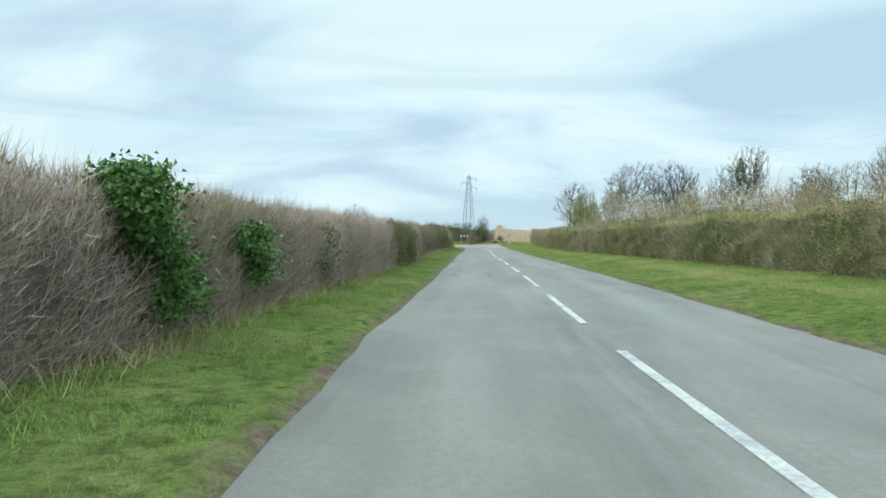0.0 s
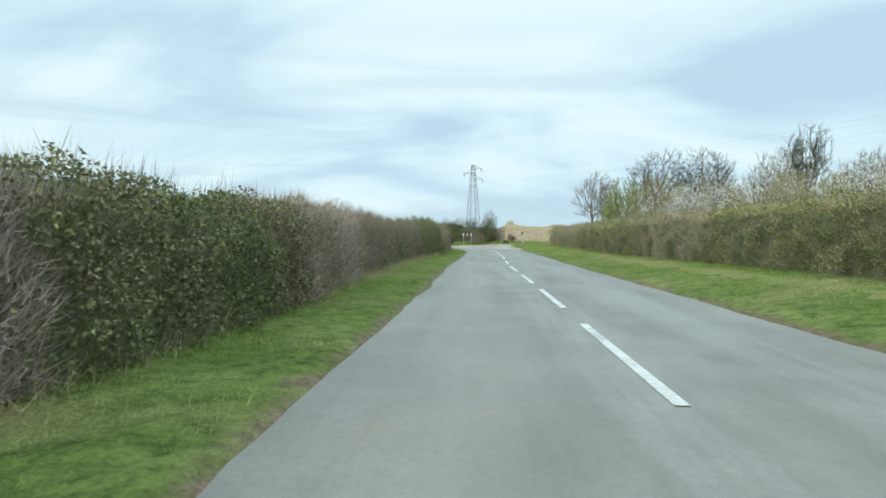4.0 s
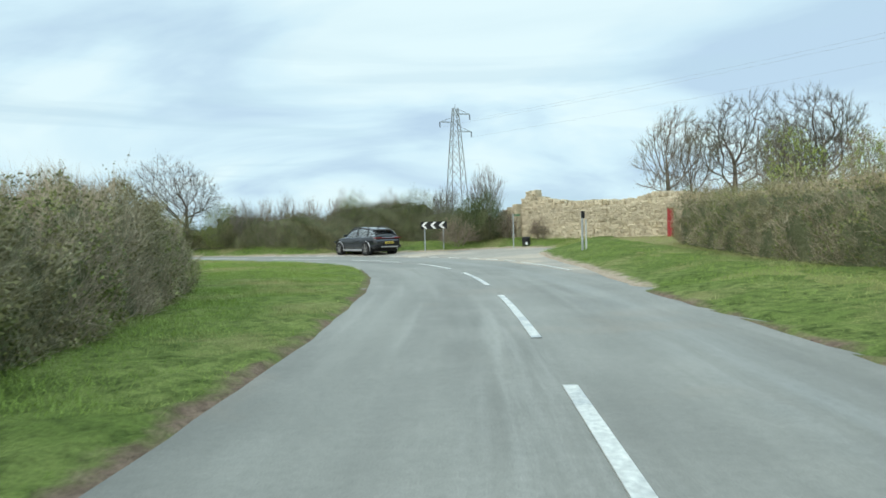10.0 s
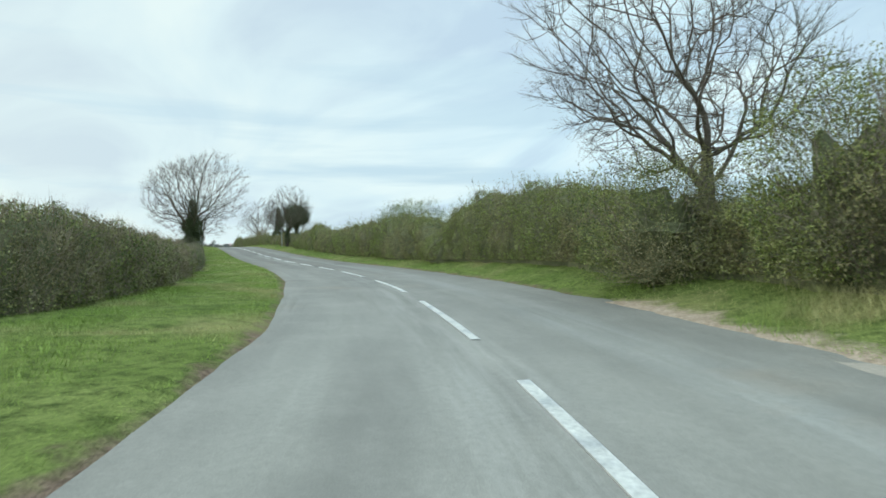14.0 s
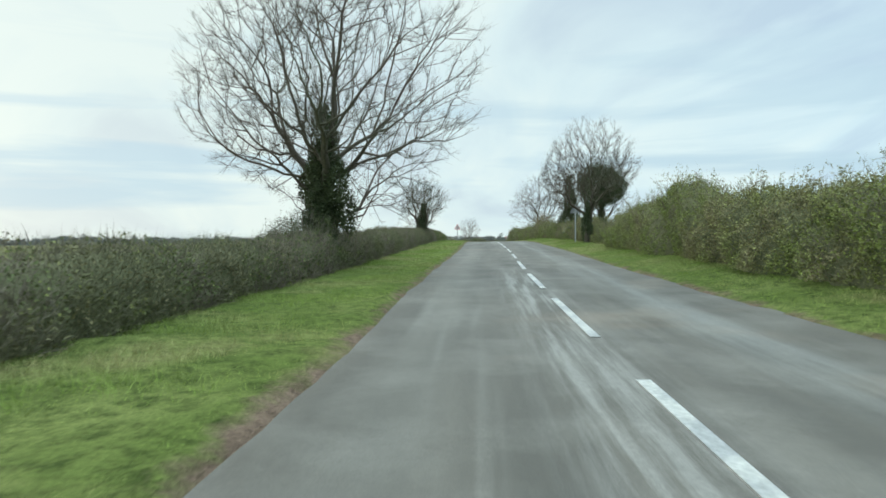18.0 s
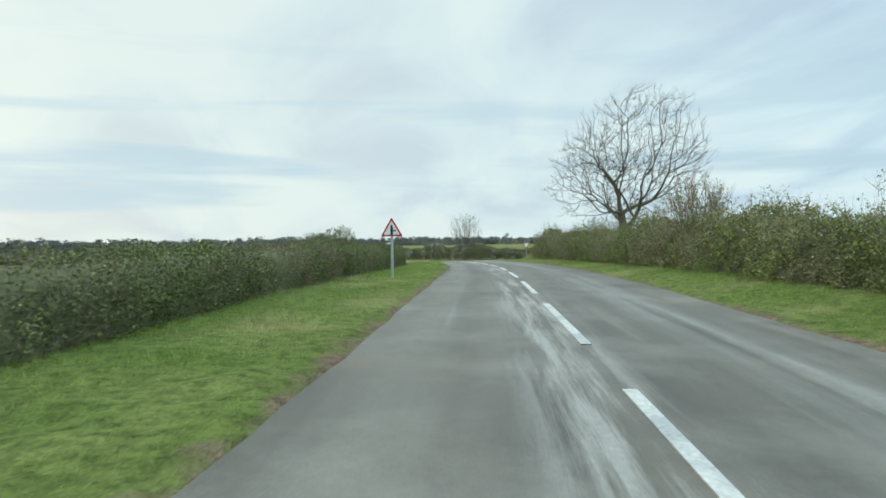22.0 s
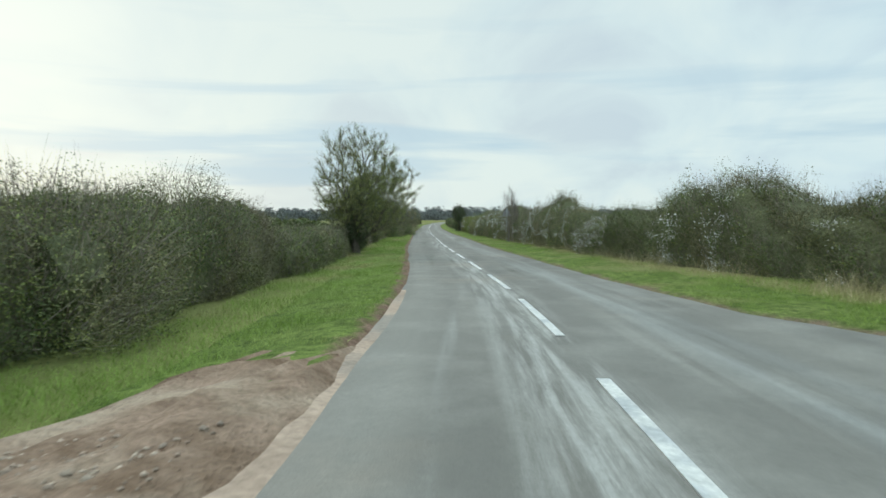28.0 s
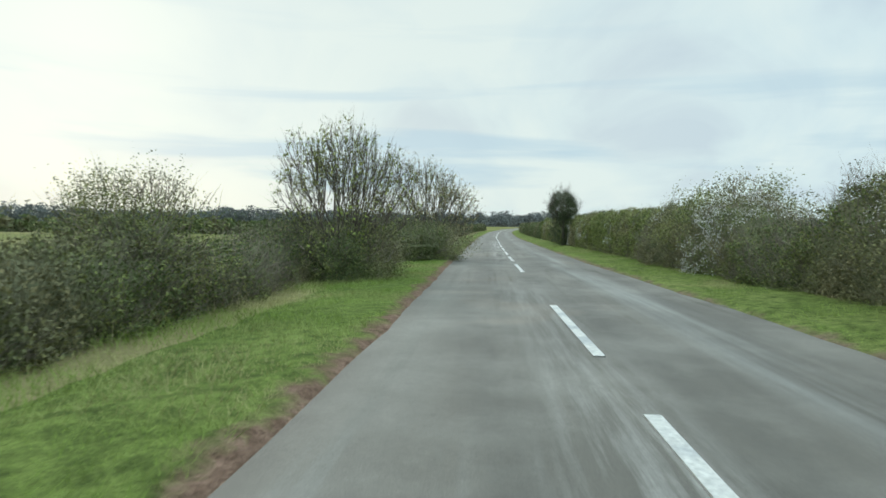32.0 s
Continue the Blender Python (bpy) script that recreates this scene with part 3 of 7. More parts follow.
def tube_bm(points, radius, sides=8, bm=None):
    """A round bar through points."""
    bm = bm or bmesh.new()
    p = [Vector(q) for q in points]
    rings = []
    for i, q in enumerate(p):
        d = (p[min(i + 1, len(p) - 1)] - p[max(i - 1, 0)]).normalized()
        a = d.orthogonal().normalized()
        b = d.cross(a)
        r = radius[i] if isinstance(radius, (list, tuple)) else radius
        rings.append([bm.verts.new(q + r * (math.cos(t) * a + math.sin(t) * b)) for t in [2 * math.pi * k / sides for k in range(sides)]])
    for a, b in zip(rings, rings[1:]):
        off = min(range(sides), key=lambda o: sum((a[k].co - b[(k + o) % sides].co).length for k in range(sides)))
        for k in range(sides):
            bm.faces.new((a[k], a[(k + 1) % sides], b[(k + 1 + off) % sides], b[(k + off) % sides]))
    bm.faces.new(rings[0][::-1])
    bm.faces.new(rings[-1])
    return bm


def plate_bm(outline, depth):
    """A flat plate from an outline in x and z, with its front at y = 0 and its back at y = depth."""
    bm = bmesh.new()
    f = bm.faces.new([bm.verts.new((x, 0, z)) for x, z in outline])
    r = bmesh.ops.extrude_face_region(bm, geom=[f])
    bmesh.ops.translate(bm, vec=(0, depth, 0), verts=[g for g in r["geom"] if isinstance(g, bmesh.types.BMVert)])
    bmesh.ops.recalc_face_normals(bm, faces=bm.faces[:])
    return bm


def strip(ss, ds, lift, name, uvx=None):
    """A surface along the road: rows at ss, columns at ds(s)."""
    rows = []
    for s in ss:
        rows.append(ds(s))
    D = np.array(rows)
    S = np.repeat(np.asarray(ss)[:, None], D.shape[1], 1)
    xy = at(S, D)
    z = height(xy[..., 0]) + bank(S, D) + lift
    v = np.concatenate([xy, z[..., None]], -1).reshape(-1, 3)
    n, m = D.shape
    i = np.arange(n * m).reshape(n, m)
    f = np.stack([i[:-1, :-1], i[:-1, 1:], i[1:, 1:], i[1:, :-1]], -1).reshape(-1, 4)[:, ::-1]
    u = D if uvx is None else uvx(S, D)
    return mesh(name, v, f, np.stack([u.ravel(), S.ravel()], 1), True)


RNG = np.random.default_rng(11)


def cards(p, size, flat=None, long=1.5, rng=RNG):
    """Small leaf faces at places p, each of its own size and turn."""
    n = len(p)
    a = rng.normal(size=(n, 3))
    if flat is not None:
        a[:, 2] *= flat
    a /= np.linalg.norm(a, axis=1)[:, None]
    b = np.cross(a, rng.normal(size=(n, 3)))
    b /= np.linalg.norm(b, axis=1)[:, None]
    w = np.asarray(size)[..., None] * rng.uniform(0.7, 1.3, (n, 1))
    v = np.stack([p - a * w * long / 2 - b * w * 0.35, p - a * w * long / 2 * 0.4 + b * w * 0.65, p + a * w * long / 2], 1)
    return v.reshape(-1, 3), np.arange(3 * n).reshape(n, 3)


def sticks(p, way, length, width, rng=RNG, slim=False):
    """Thin tapered shoots from places p along way: three-sided spikes."""
    n = len(p)
    a = way / np.linalg.norm(way, axis=1)[:, None]
    b = np.cross(a, rng.normal(size=(n, 3)))
    b /= np.linalg.norm(b, axis=1)[:, None]
    c = np.cross(a, b)
    w, l = np.asarray(width).reshape(-1, 1), np.asarray(length).reshape(-1, 1)
    bend = rng.normal(size=(n, 3)) * l * 0.12
    if slim:
        v = np.stack([p + b * w * 1.3, p - b * w * 1.3, p + a * l + bend], 1).reshape(-1, 3)
        return v, np.arange(3 * n).reshape(n, 3)
    v = np.stack([p + b * w, p - b * w * 0.5 + c * w * 0.87, p - b * w * 0.5 - c * w * 0.87, p + a * l + bend], 1).reshape(-1, 3)
    i = np.arange(0, 4 * n, 4)
    f = np.concatenate([np.stack([i, i + 1, i + 3], 1), np.stack([i + 1, i + 2, i + 3], 1), np.stack([i + 2, i, i + 3], 1)])
    return v, f


def wave(x, seed, scale):
    """Smooth noise along a line."""
    r = np.random.default_rng(seed).normal(size=400)
    return np.interp(np.asarray(x) / scale % 390, np.arange(400), r)


def hedge(label, line, width, top, leaves, twigs, leaf_size, seed, twig_length=(0.15, 0.45), shoots=0.0, lumps=0.12, twig_up=0.35, blossom=0.0, group="roadside hedges", cover=0.0, rough_=1.0, core=None, wood=None, spray=0.0, soft=0.0, crown=None):
    """A hedge along a line of its middle. top: height above the land, one number or one for each point. leaves: (material, number to a square metre) pairs.
    spray: leafy arching shoots to a metre; soft: 0 clipped square, 1 rounded and grown out; crown: growth of the cut top, as one of the leaves."""
    rng = np.random.default_rng(seed)
    p = np.array(line, float)
    p[0] += (p[0] - p[1]) / np.hypot(*(p[0] - p[1])) * 0.45
    p[-1] += (p[-1] - p[-2]) / np.hypot(*(p[-1] - p[-2])) * 0.45
    s = np.r_[0, np.cumsum(np.hypot(*np.diff(p, axis=0).T))]
    tops = np.full(len(p), float(top)) if np.isscalar(top) else np.interp(s, np.linspace(0, s[-1], len(top)), top)
    n = max(4, int(s[-1] / 0.4))
    q = np.linspace(0, s[-1], n)
    xy = np.stack([np.interp(q, s, p[:, 0]), np.interp(q, s, p[:, 1])], 1)
    k = np.ones(9) / 9
    if n > 20:
        for i in (0, 1):
            xy[:, i] = np.convolve(np.pad(xy[:, i], 4, "reflect", reflect_type="odd"), k, "valid")
    h = np.interp(q, s, tops) * (1 + lumps * 0.6 * wave(q, seed, 1.1) * 0.5) + lumps * wave(q, seed + 5, 3.0) * 0.6
    t = np.gradient(xy, axis=0)
    t /= np.hypot(*t.T)[:, None]
    side = np.stack([t[:, 1], -t[:, 0]], 1)
    g = land(xy[:, 0], xy[:, 1])
    base = (float(xy[n // 2, 0]), float(xy[n // 2, 1]), float(g[n // 2]))
    own = thing("hedge", base, label, "hedge", group)
    endcap = np.clip(np.minimum(q, s[-1] - q) / 0.5, 0.15, 1) ** 0.5
    prof = np.linspace(0, math.pi, 11)

    def ring(idx, ang, out):
        """Places on the outline: ang from one foot over the top to the other."""
        w = (width / 2 + out) * endcap[idx] * (1 + lumps * 0.5 * wave(q[idx] + ang * 3, seed + 9, 0.8))
        c, sn = np.cos(ang), np.sin(ang)
        hx = np.sign(c) * np.abs(c) ** (0.45 + 0.3 * soft) * w
        hz = np.abs(sn) ** (0.5 + 0.25 * soft) * (h[idx] * endcap[idx] ** 0.4 + out)
        pt = np.empty((len(idx), 3))
        pt[:, :2] = xy[idx] + side[idx] * hx[:, None]
        pt[:, 2] = g[idx] + hz
        nr = np.empty((len(idx), 3))
        nr[:, :2] = side[idx] * c[:, None]
        nr[:, 2] = sn * 0.8 + 0.1
        return pt, nr

    ii = np.repeat(np.arange(n), len(prof))
    aa = np.tile(prof, n)
    v, _ = ring(ii, aa, -0.13)
    v += rng.normal(size=v.shape) * 0.03
    v[:, 2] = np.where((aa < 0.01) | (aa > math.pi - 0.01), g[ii] - 0.4, v[:, 2])
    i = np.arange(n * len(prof)).reshape(n, -1)
    f = np.stack([i[:-1, :-1], i[:-1, 1:], i[1:, 1:], i[1:, :-1]], -1).reshape(-1, 4)
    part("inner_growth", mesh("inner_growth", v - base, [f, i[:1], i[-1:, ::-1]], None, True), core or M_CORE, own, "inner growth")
    mid = n // 2
    _, da = project(xy[mid:mid + 1] + side[mid] * 0.5)
    _, db = project(xy[mid:mid + 1] - side[mid] * 0.5)
    front = bool(abs(da[0]) < abs(db[0]))
    area = s[-1] * (float(np.mean(h)) + width) * 1.2

    def spots(count, reach, low=0.0):
        idx = rng.integers(0, n - 1, count)
        rise = rng.uniform(0.02, 0.92, count) ** 2
        ang = np.where(rng.random(count) < 0.62, np.arcsin(rise), rng.uniform(0.33, 0.75, count) * math.pi)
        ang = np.where((rng.random(count) < 0.95) == front, ang, math.pi - ang)
        pt, nr = ring(idx, ang, 0.0)
        pt[:, :2] += t[idx] * rng.uniform(-0.25, 0.25, (count, 1))
        clump = np.sin(q[idx] * 5.1 + ang * 7 + seed) + np.sin(q[idx] * 2.3 - ang * 11) + np.sin(q[idx] * 9.7 + ang * 4)
        return pt + nr * (rng.uniform(*reach, (count, 1)) + 0.05 * rough_ * clump[:, None]), nr, idx

    for mat, per in leaves:
        c = int(per * area * 1.7)
        pt, _, idx = spots(c, (-0.14, 0.07))
        if cover:
            keep = wave(q[idx], seed + 21, 2.0) + rng.normal(size=c) * 0.5 > -cover
            pt, idx = pt[keep], idx[keep]
        pt = pt[pt[:, 2] - g[idx] > rng.uniform(0.0, 0.06 if spray else 0.3, len(pt))]
        v, f = cards(pt, np.full(len(pt), leaf_size * 0.58), rng=rng)
        tagged(part("foliage", mesh("foliage", v - base, f), mat, own), kind="stuff")
    if crown:
        c = int(crown[1] * s[-1] * width)
        idx = rng.integers(0, n - 1, c)
        pt, nr = ring(idx, rng.uniform(0.27, 0.73, c) * math.pi, 0.0)
        pt[:, :2] += t[idx] * rng.uniform(-0.25, 0.25, (c, 1))
        v, f = cards(pt + nr * rng.uniform(-0.06, 0.1, (c, 1)), np.full(c, leaf_size * 0.5), rng=rng)
        tagged(part("foliage", mesh("foliage", v - base, f), crown[0], own), kind="stuff")
    if twigs:
        c = int(twigs * 1.6 * area)
        pt, nr, idx = spots(c, (-0.2, -0.02))
        way = nr * 0.5 + rng.normal(size=(c, 3)) * 0.42 + np.array([0, 0, twig_up + 0.3])
        v, f = sticks(pt, way, rng.uniform(*twig_length, c) * 0.85, rng.uniform(0.0016, 0.004, c), rng, True)
        tagged(part("twig_growth", mesh("twig_growth", v - base, f), wood or M_TWIG_DARK, own, "bare brown twigs"), kind="stuff")
    if shoots:
        c = int(shoots * s[-1])
        idx = rng.integers(0, n - 1, c)
        pt, nr = ring(idx, rng.uniform(0.35, 0.65, c) * math.pi, -0.05)
        way = rng.normal(size=(c, 3)) * 0.16 + np.array([0, 0, 1.0])
        v, f = sticks(pt, way, rng.uniform(0.12, 0.55, c), rng.uniform(0.003, 0.006, c), rng)
        tagged(part("shoot_growth", mesh("shoot_growth", v - base, f), wood or M_TWIG_DARK, own, "upright bare shoots"), kind="stuff")
    if spray:
        c = int(spray * s[-1])
        idx = rng.integers(0, n - 1, c)
        ang = rng.uniform(0.12, 0.6, c) * math.pi
        pt, nr = ring(idx, ang if front else math.pi - ang, -0.12)
        pt[:, :2] += t[idx] * rng.uniform(-0.25, 0.25, (c, 1))
        way = nr * 0.6 + rng.normal(size=(c, 3)) * 0.3 + np.array([0, 0, 0.85])
        way /= np.linalg.norm(way, axis=1)[:, None]
        ln = rng.uniform(0.25, 0.8, c) * (0.75 + 0.35 * np.abs(wave(q[idx], seed + 41, 1.7))) * (0.35 + 0.6 * soft)
        v1, f1 = sticks(pt, way, ln, np.full(c, 0.005), rng, True)
        k = np.repeat(np.arange(c), 5)
        o = pt[k] + way[k] * (ln[k] * rng.uniform(0.2, 0.9, len(k)))[:, None]
        way2 = way[k] * 0.7 + rng.normal(size=o.shape) * 0.5
        way2 /= np.linalg.norm(way2, axis=1)[:, None]
        ln2 = ln[k] * rng.uniform(0.2, 0.45, len(k))
        v2, f2 = sticks(o, way2, ln2, np.full(len(k), 0.003), rng, True)
        tagged(part("shoot_growth", mesh("shoot_growth", np.concatenate([v1, v2]) - base, np.concatenate([f1, f2 + len(v1)])), wood or M_TWIG_DARK, own, "arching leafy shoots"), kind="stuff")
        k = np.repeat(np.arange(len(o)), 3)
        o = o[k] + way2[k] * (ln2[k] * rng.uniform(0.05, 0.9, len(k)))[:, None] + rng.normal(size=(len(k), 3)) * 0.012
        v, f = cards(o, np.full(len(o), leaf_size * 0.46), rng=rng)
        tagged(part("foliage", mesh("foliage", v - base, f), leaves[0][0], own), kind="stuff")
    if blossom:
        c = int(blossom * area)
        pt, nr, idx = spots(c * 3, (-0.02, 0.12))
        keep = (wave(q[idx], seed + 31, 0.9) + wave(pt[:, 2] * 3, seed + 37, 1.0) * 0.6) > 0.7
        pt = np.repeat(pt[keep], 3, 0) + rng.normal(size=(3 * int(keep.sum()), 3)) * 0.05
        v, f = cards(pt, np.full(len(pt), 0.026), long=1.0, rng=rng)
        tagged(part("blossom", mesh("blossom", v - base, f), M_BLOSSOM, own, "white blackthorn blossom"), kind="stuff")
    return own


def skeleton_of(points, stem, pull):
    """Joins crown points to a stem, each by the way that is short both to its neighbour and down to the root. Returns places and parents."""
    n = len(points)
    P, parent, path = [stem[0]], [-1], [0.0]
    cost, best = np.full(n, np.inf), np.zeros(n, int)
    todo = np.ones(n, bool)

    def add(q, up_):
        P.append(q)
        parent.append(up_)
        path.append(path[up_] + float(np.linalg.norm(q - P[up_])))
        c = np.linalg.norm(points - q, axis=1) + pull * path[-1]
        k = len(P) - 1
        m = c < cost
        cost[m] = c[m]
        best[m] = k
        return k

    last = 0
    for q in stem[1:]:
        last = add(q, last)
    for _ in range(n):
        i = int(np.argmin(np.where(todo, cost, np.inf)))
        todo[i] = False
        a, q = best[i], points[i]
        gap = float(np.linalg.norm(q - P[a]))
        steps = max(1, int(gap / 0.55))
        o = P[a]
        for k in range(1, steps + 1):
            a = add(o + (q - o) * k / steps, a)
    return np.array(P), np.array(parent)


def limb_mesh(P, par, R, sel, sides, name):
    """Tapered round limbs, one for each chosen joint."""
    a, b = P[par[sel]], P[sel]
    ra, rb = np.minimum(R[par[sel]], R[sel] * 1.3), R[sel]
    d = b - a
    ln = np.linalg.norm(d, axis=1)[:, None] + 1e-9
    d = d / ln
    a, b = a - d * ra[:, None] * 0.4, b
    ref = np.where(np.abs(d[:, :1]) < 0.8, np.array([[1.0, 0, 0]]), np.array([[0, 1.0, 0]]))
    u = np.cross(d, ref)
    u /= np.linalg.norm(u, axis=1)[:, None]
    w = np.cross(d, u)
    t = np.arange(sides) * 2 * math.pi / sides
    ring = np.cos(t)[None, :, None] * u[:, None] + np.sin(t)[None, :, None] * w[:, None]
    v = np.concatenate([a[:, None] + ring * ra[:, None, None], b[:, None] + ring * rb[:, None, None]], 1)
    m = len(sel)
    k = np.arange(sides)
    f = np.stack([k, (k + 1) % sides, (k + 1) % sides + sides, k + sides], 1)[None] + (2 * sides * np.arange(m))[:, None, None]
    return mesh(name, v.reshape(-1, 3), f.reshape(-1, 4)[:, ::-1], None, True)


def tree(label, place, tall, wide, seed, trunk=0.2, clear=0.22, n=900, pull=0.45, belly=0.5, off=(0, 0), upright=0.0, twigs=4, twig_len=(0.2, 0.55), twig_wide=0.005,
         leaves=(), leaf_size=0.05, leaf_gap=0.05, ivy=(), bark=None, group="roadside trees", name="tree", category="tree", stems=1, thin=0.006, blossom=0, blossom_size=0.05, lumps=0.36, hollow=0.55, fork=None):
    """A tree: a stem, limbs that divide into a rounded uneven crown, and fine twigs at their ends.
    belly: how far up the crown is widest; upright: how far limbs rise before they part; ivy: (x, y, z, radius, height, leaves) masses."""
    rng = np.random.default_rng(seed)
    grow = 0.5 * (twig_len[0] + twig_len[1])
    tall, wide = tall - 0.55 * grow, wide - 1.3 * grow
    z0 = tall * clear
    hz = tall - z0
    bump_d = rng.normal(size=(14, 3))
    bump_d /= np.linalg.norm(bump_d, axis=1)[:, None]
    bump = rng.uniform(-lumps, lumps, 14)
    u = rng.normal(size=(n * 4, 3))
    u /= np.linalg.norm(u, axis=1)[:, None]
    r = (hollow ** 3 + (1 - hollow ** 3) * rng.random(n * 4)) ** (1 / 3)
    inner = rng.random(n * 4) < 0.3
    r = np.where(inner, r * rng.random(n * 4) ** 0.5, r)
    r = r * (1 + (np.clip(u @ bump_d.T, 0, 1) ** 5) @ bump)
    q = u * r[:, None]
    zz = np.where(q[:, 2] > 0, belly + q[:, 2] * (1 - belly), belly + q[:, 2] * belly)
    pts = np.stack([q[:, 0] * wide / 2 + off[0] * zz, q[:, 1] * wide / 2 + off[1] * zz, z0 + zz * hz], 1)
    holes = rng.uniform(-1, 1, (10, 3)) * np.array([wide / 2, wide / 2, hz / 2]) + np.array([0, 0, z0 + hz / 2])
    near = np.linalg.norm((pts[:, None] - holes[None]) / np.array([1, 1, 0.8]), axis=2).min(1)
    pts = pts[(near > min(wide, hz) * 0.12) & (pts[:, 2] > 0.25)][:n]
    lean = rng.normal(size=2) * 0.05
    h_fork = fork or z0 + 0.22 * hz
    k = max(4, int(h_fork / 0.4))
    roots = []
    for s_ in range(stems):
        a = 2 * math.pi * s_ / stems + 0.5
        sp = 0.0 if stems == 1 else 0.16
        zs = np.linspace(-0.15, h_fork * (1 if stems == 1 else 0.8), k)
        wob = np.cumsum(rng.normal(size=(k, 2)) * 0.02, 0)
        roots.append(np.c_[sp * math.cos(a) + (lean[0] + sp * 1.2 * math.cos(a)) * zs + wob[:, 0], sp * math.sin(a) + (lean[1] + sp * 1.2 * math.sin(a)) * zs + wob[:, 1], zs])
    which = np.zeros(len(pts), int) if stems == 1 else np.argmin([np.linalg.norm(pts[:, :2] / wide * 1.5 - ro[-1, :2], axis=1) for ro in roots], 0)
    zz = ground(*place)
    own = thing(name, (*place, zz), label, category, group)
    tips, ways, spots_ = [], [], []
    for s_ in range(stems):
        sub = pts[which == s_]
        if len(sub) < 5:
            continue
        warp = np.array([1, 1, 1.0 - 0.45 * upright])
        P, par = skeleton_of(sub * warp, roots[s_] * warp, pull)
        P = P / warp
        N = len(P)
        kids = np.zeros(N, int)
        np.add.at(kids, par[1:], 1)
        load = np.where(kids == 0, 1.0, 0.0)
        for i in range(N - 1, 0, -1):
            load[par[i]] += load[i]
        # soften the zigzag
        heavy = np.full(N, -1)
        for i in range(1, N):
            p_ = par[i]
            if heavy[p_] < 0 or load[i] > load[heavy[p_]]:
                heavy[p_] = i
        mid = (heavy >= 0) & (par >= 0)
        for _ in range(3):
            P[mid] = P[mid] * 0.5 + (P[par[mid]] + P[heavy[mid]]) * 0.25
        P[1:] += rng.normal(size=(N - 1, 3)) * 0.025 * (kids[1:, None] > 0)
        p_exp = math.log(max(3.0, load[0])) / math.log(max(2.0, trunk / thin / (1 if stems == 1 else stems ** 0.5)))
        R = thin * load ** (1 / p_exp)
        R[0] *= 1.25
        main = np.arange(N) > 0
        part("trunk", limb_mesh(P, par, R, np.where(main & (R > R[0] * 0.42))[0], 9, "trunk"), bark or M_BARK, own)
        rest = main & (R <= R[0] * 0.42)
        # each great limb with what grows on it
        limb_of = np.full(N, -1)
        for i in range(1, N):
            if rest[i]:
                limb_of[i] = limb_of[par[i]] if limb_of[par[i]] >= 0 else i
        ids, cnt = np.unique(limb_of[rest], return_counts=True)
        big = set(ids[cnt > 25].tolist())
        small = np.array([rest[i] and limb_of[i] not in big for i in range(N)])
        for b in sorted(big):
            sel = np.where(limb_of == b)[0]
            part("limb", limb_mesh(P, par, R, sel, 4, "limb"), bark or M_BARK, own)
        if small.any():
            tagged(part("side_shoot", limb_mesh(P, par, R, np.where(small)[0], 4, "side_shoot"), bark or M_BARK, own), kind="stuff")
        fine = np.where((load <= 3) & main)[0]
        d = P[fine] - P[par[fine]]
        tips.append(P[fine])
        ways.append(d / (np.linalg.norm(d, axis=1)[:, None] + 1e-9))
    tips, ways = np.concatenate(tips), np.concatenate(ways)
    q = np.repeat(tips, twigs, 0)
    w = np.repeat(ways, twigs, 0) * 0.8 + rng.normal(size=(len(q), 3)) * 0.42
    mid_c = np.array([off[0] * 0.5, off[1] * 0.5, z0 + hz * 0.35])
    out = q - mid_c
    w += out / (np.linalg.norm(out, axis=1)[:, None] + 1e-6) * 0.35 + np.array([0, 0, 0.28 + upright * 0.5])
    w /= np.linalg.norm(w, axis=1)[:, None]
    ln = rng.uniform(*twig_len, len(q))
    k = np.repeat(np.arange(len(q)), 2 if twig_wide < 0.008 else 1)
    q2 = q[k] + w[k] * (ln[k] * rng.uniform(0.25, 0.8, len(k)))[:, None]
    w2 = w[k] * 0.8 + rng.normal(size=(len(k), 3)) * 0.45 + np.array([0, 0, 0.12])
    v, f = sticks(q, w, ln, np.full(len(q), twig_wide * 0.72), rng, True)
    v2, f2 = sticks(q2, w2, ln[k] * rng.uniform(0.35, 0.7, len(k)), np.full(len(k), twig_wide * 0.45), rng, True)
    v, f = np.concatenate([v, v2]), np.concatenate([f, f2 + len(v)])
    tagged(part("twig_growth", mesh("twig_growth", v, f), bark or M_BARK, own, "fine bare twigs"), kind="stuff")
    for mat, per in leaves:
        m = int(per * len(q))
        i = rng.integers(0, len(q), m)
        lp = q[i] + w[i] * (ln[i] * rng.uniform(0.1, 1.0, m))[:, None] + rng.normal(size=(m, 3)) * leaf_gap
        lv, lf = cards(lp, np.full(m, leaf_size), rng=rng)
        tagged(part("foliage", mesh("foliage", lv, lf), mat, own), kind="stuff")
    if blossom:
        m = int(blossom * len(q))
        i = rng.integers(0, len(q), m)
        lp = q[i] + w[i] * (ln[i] * rng.uniform(0.0, 1.0, m))[:, None] + rng.normal(size=(m, 3)) * leaf_gap
        lv, lf = cards(lp, np.full(m, blossom_size), long=1.0, rng=rng)
        tagged(part("blossom", mesh("blossom", lv, lf), M_BLOSSOM, own, "white blossom"), kind="stuff")
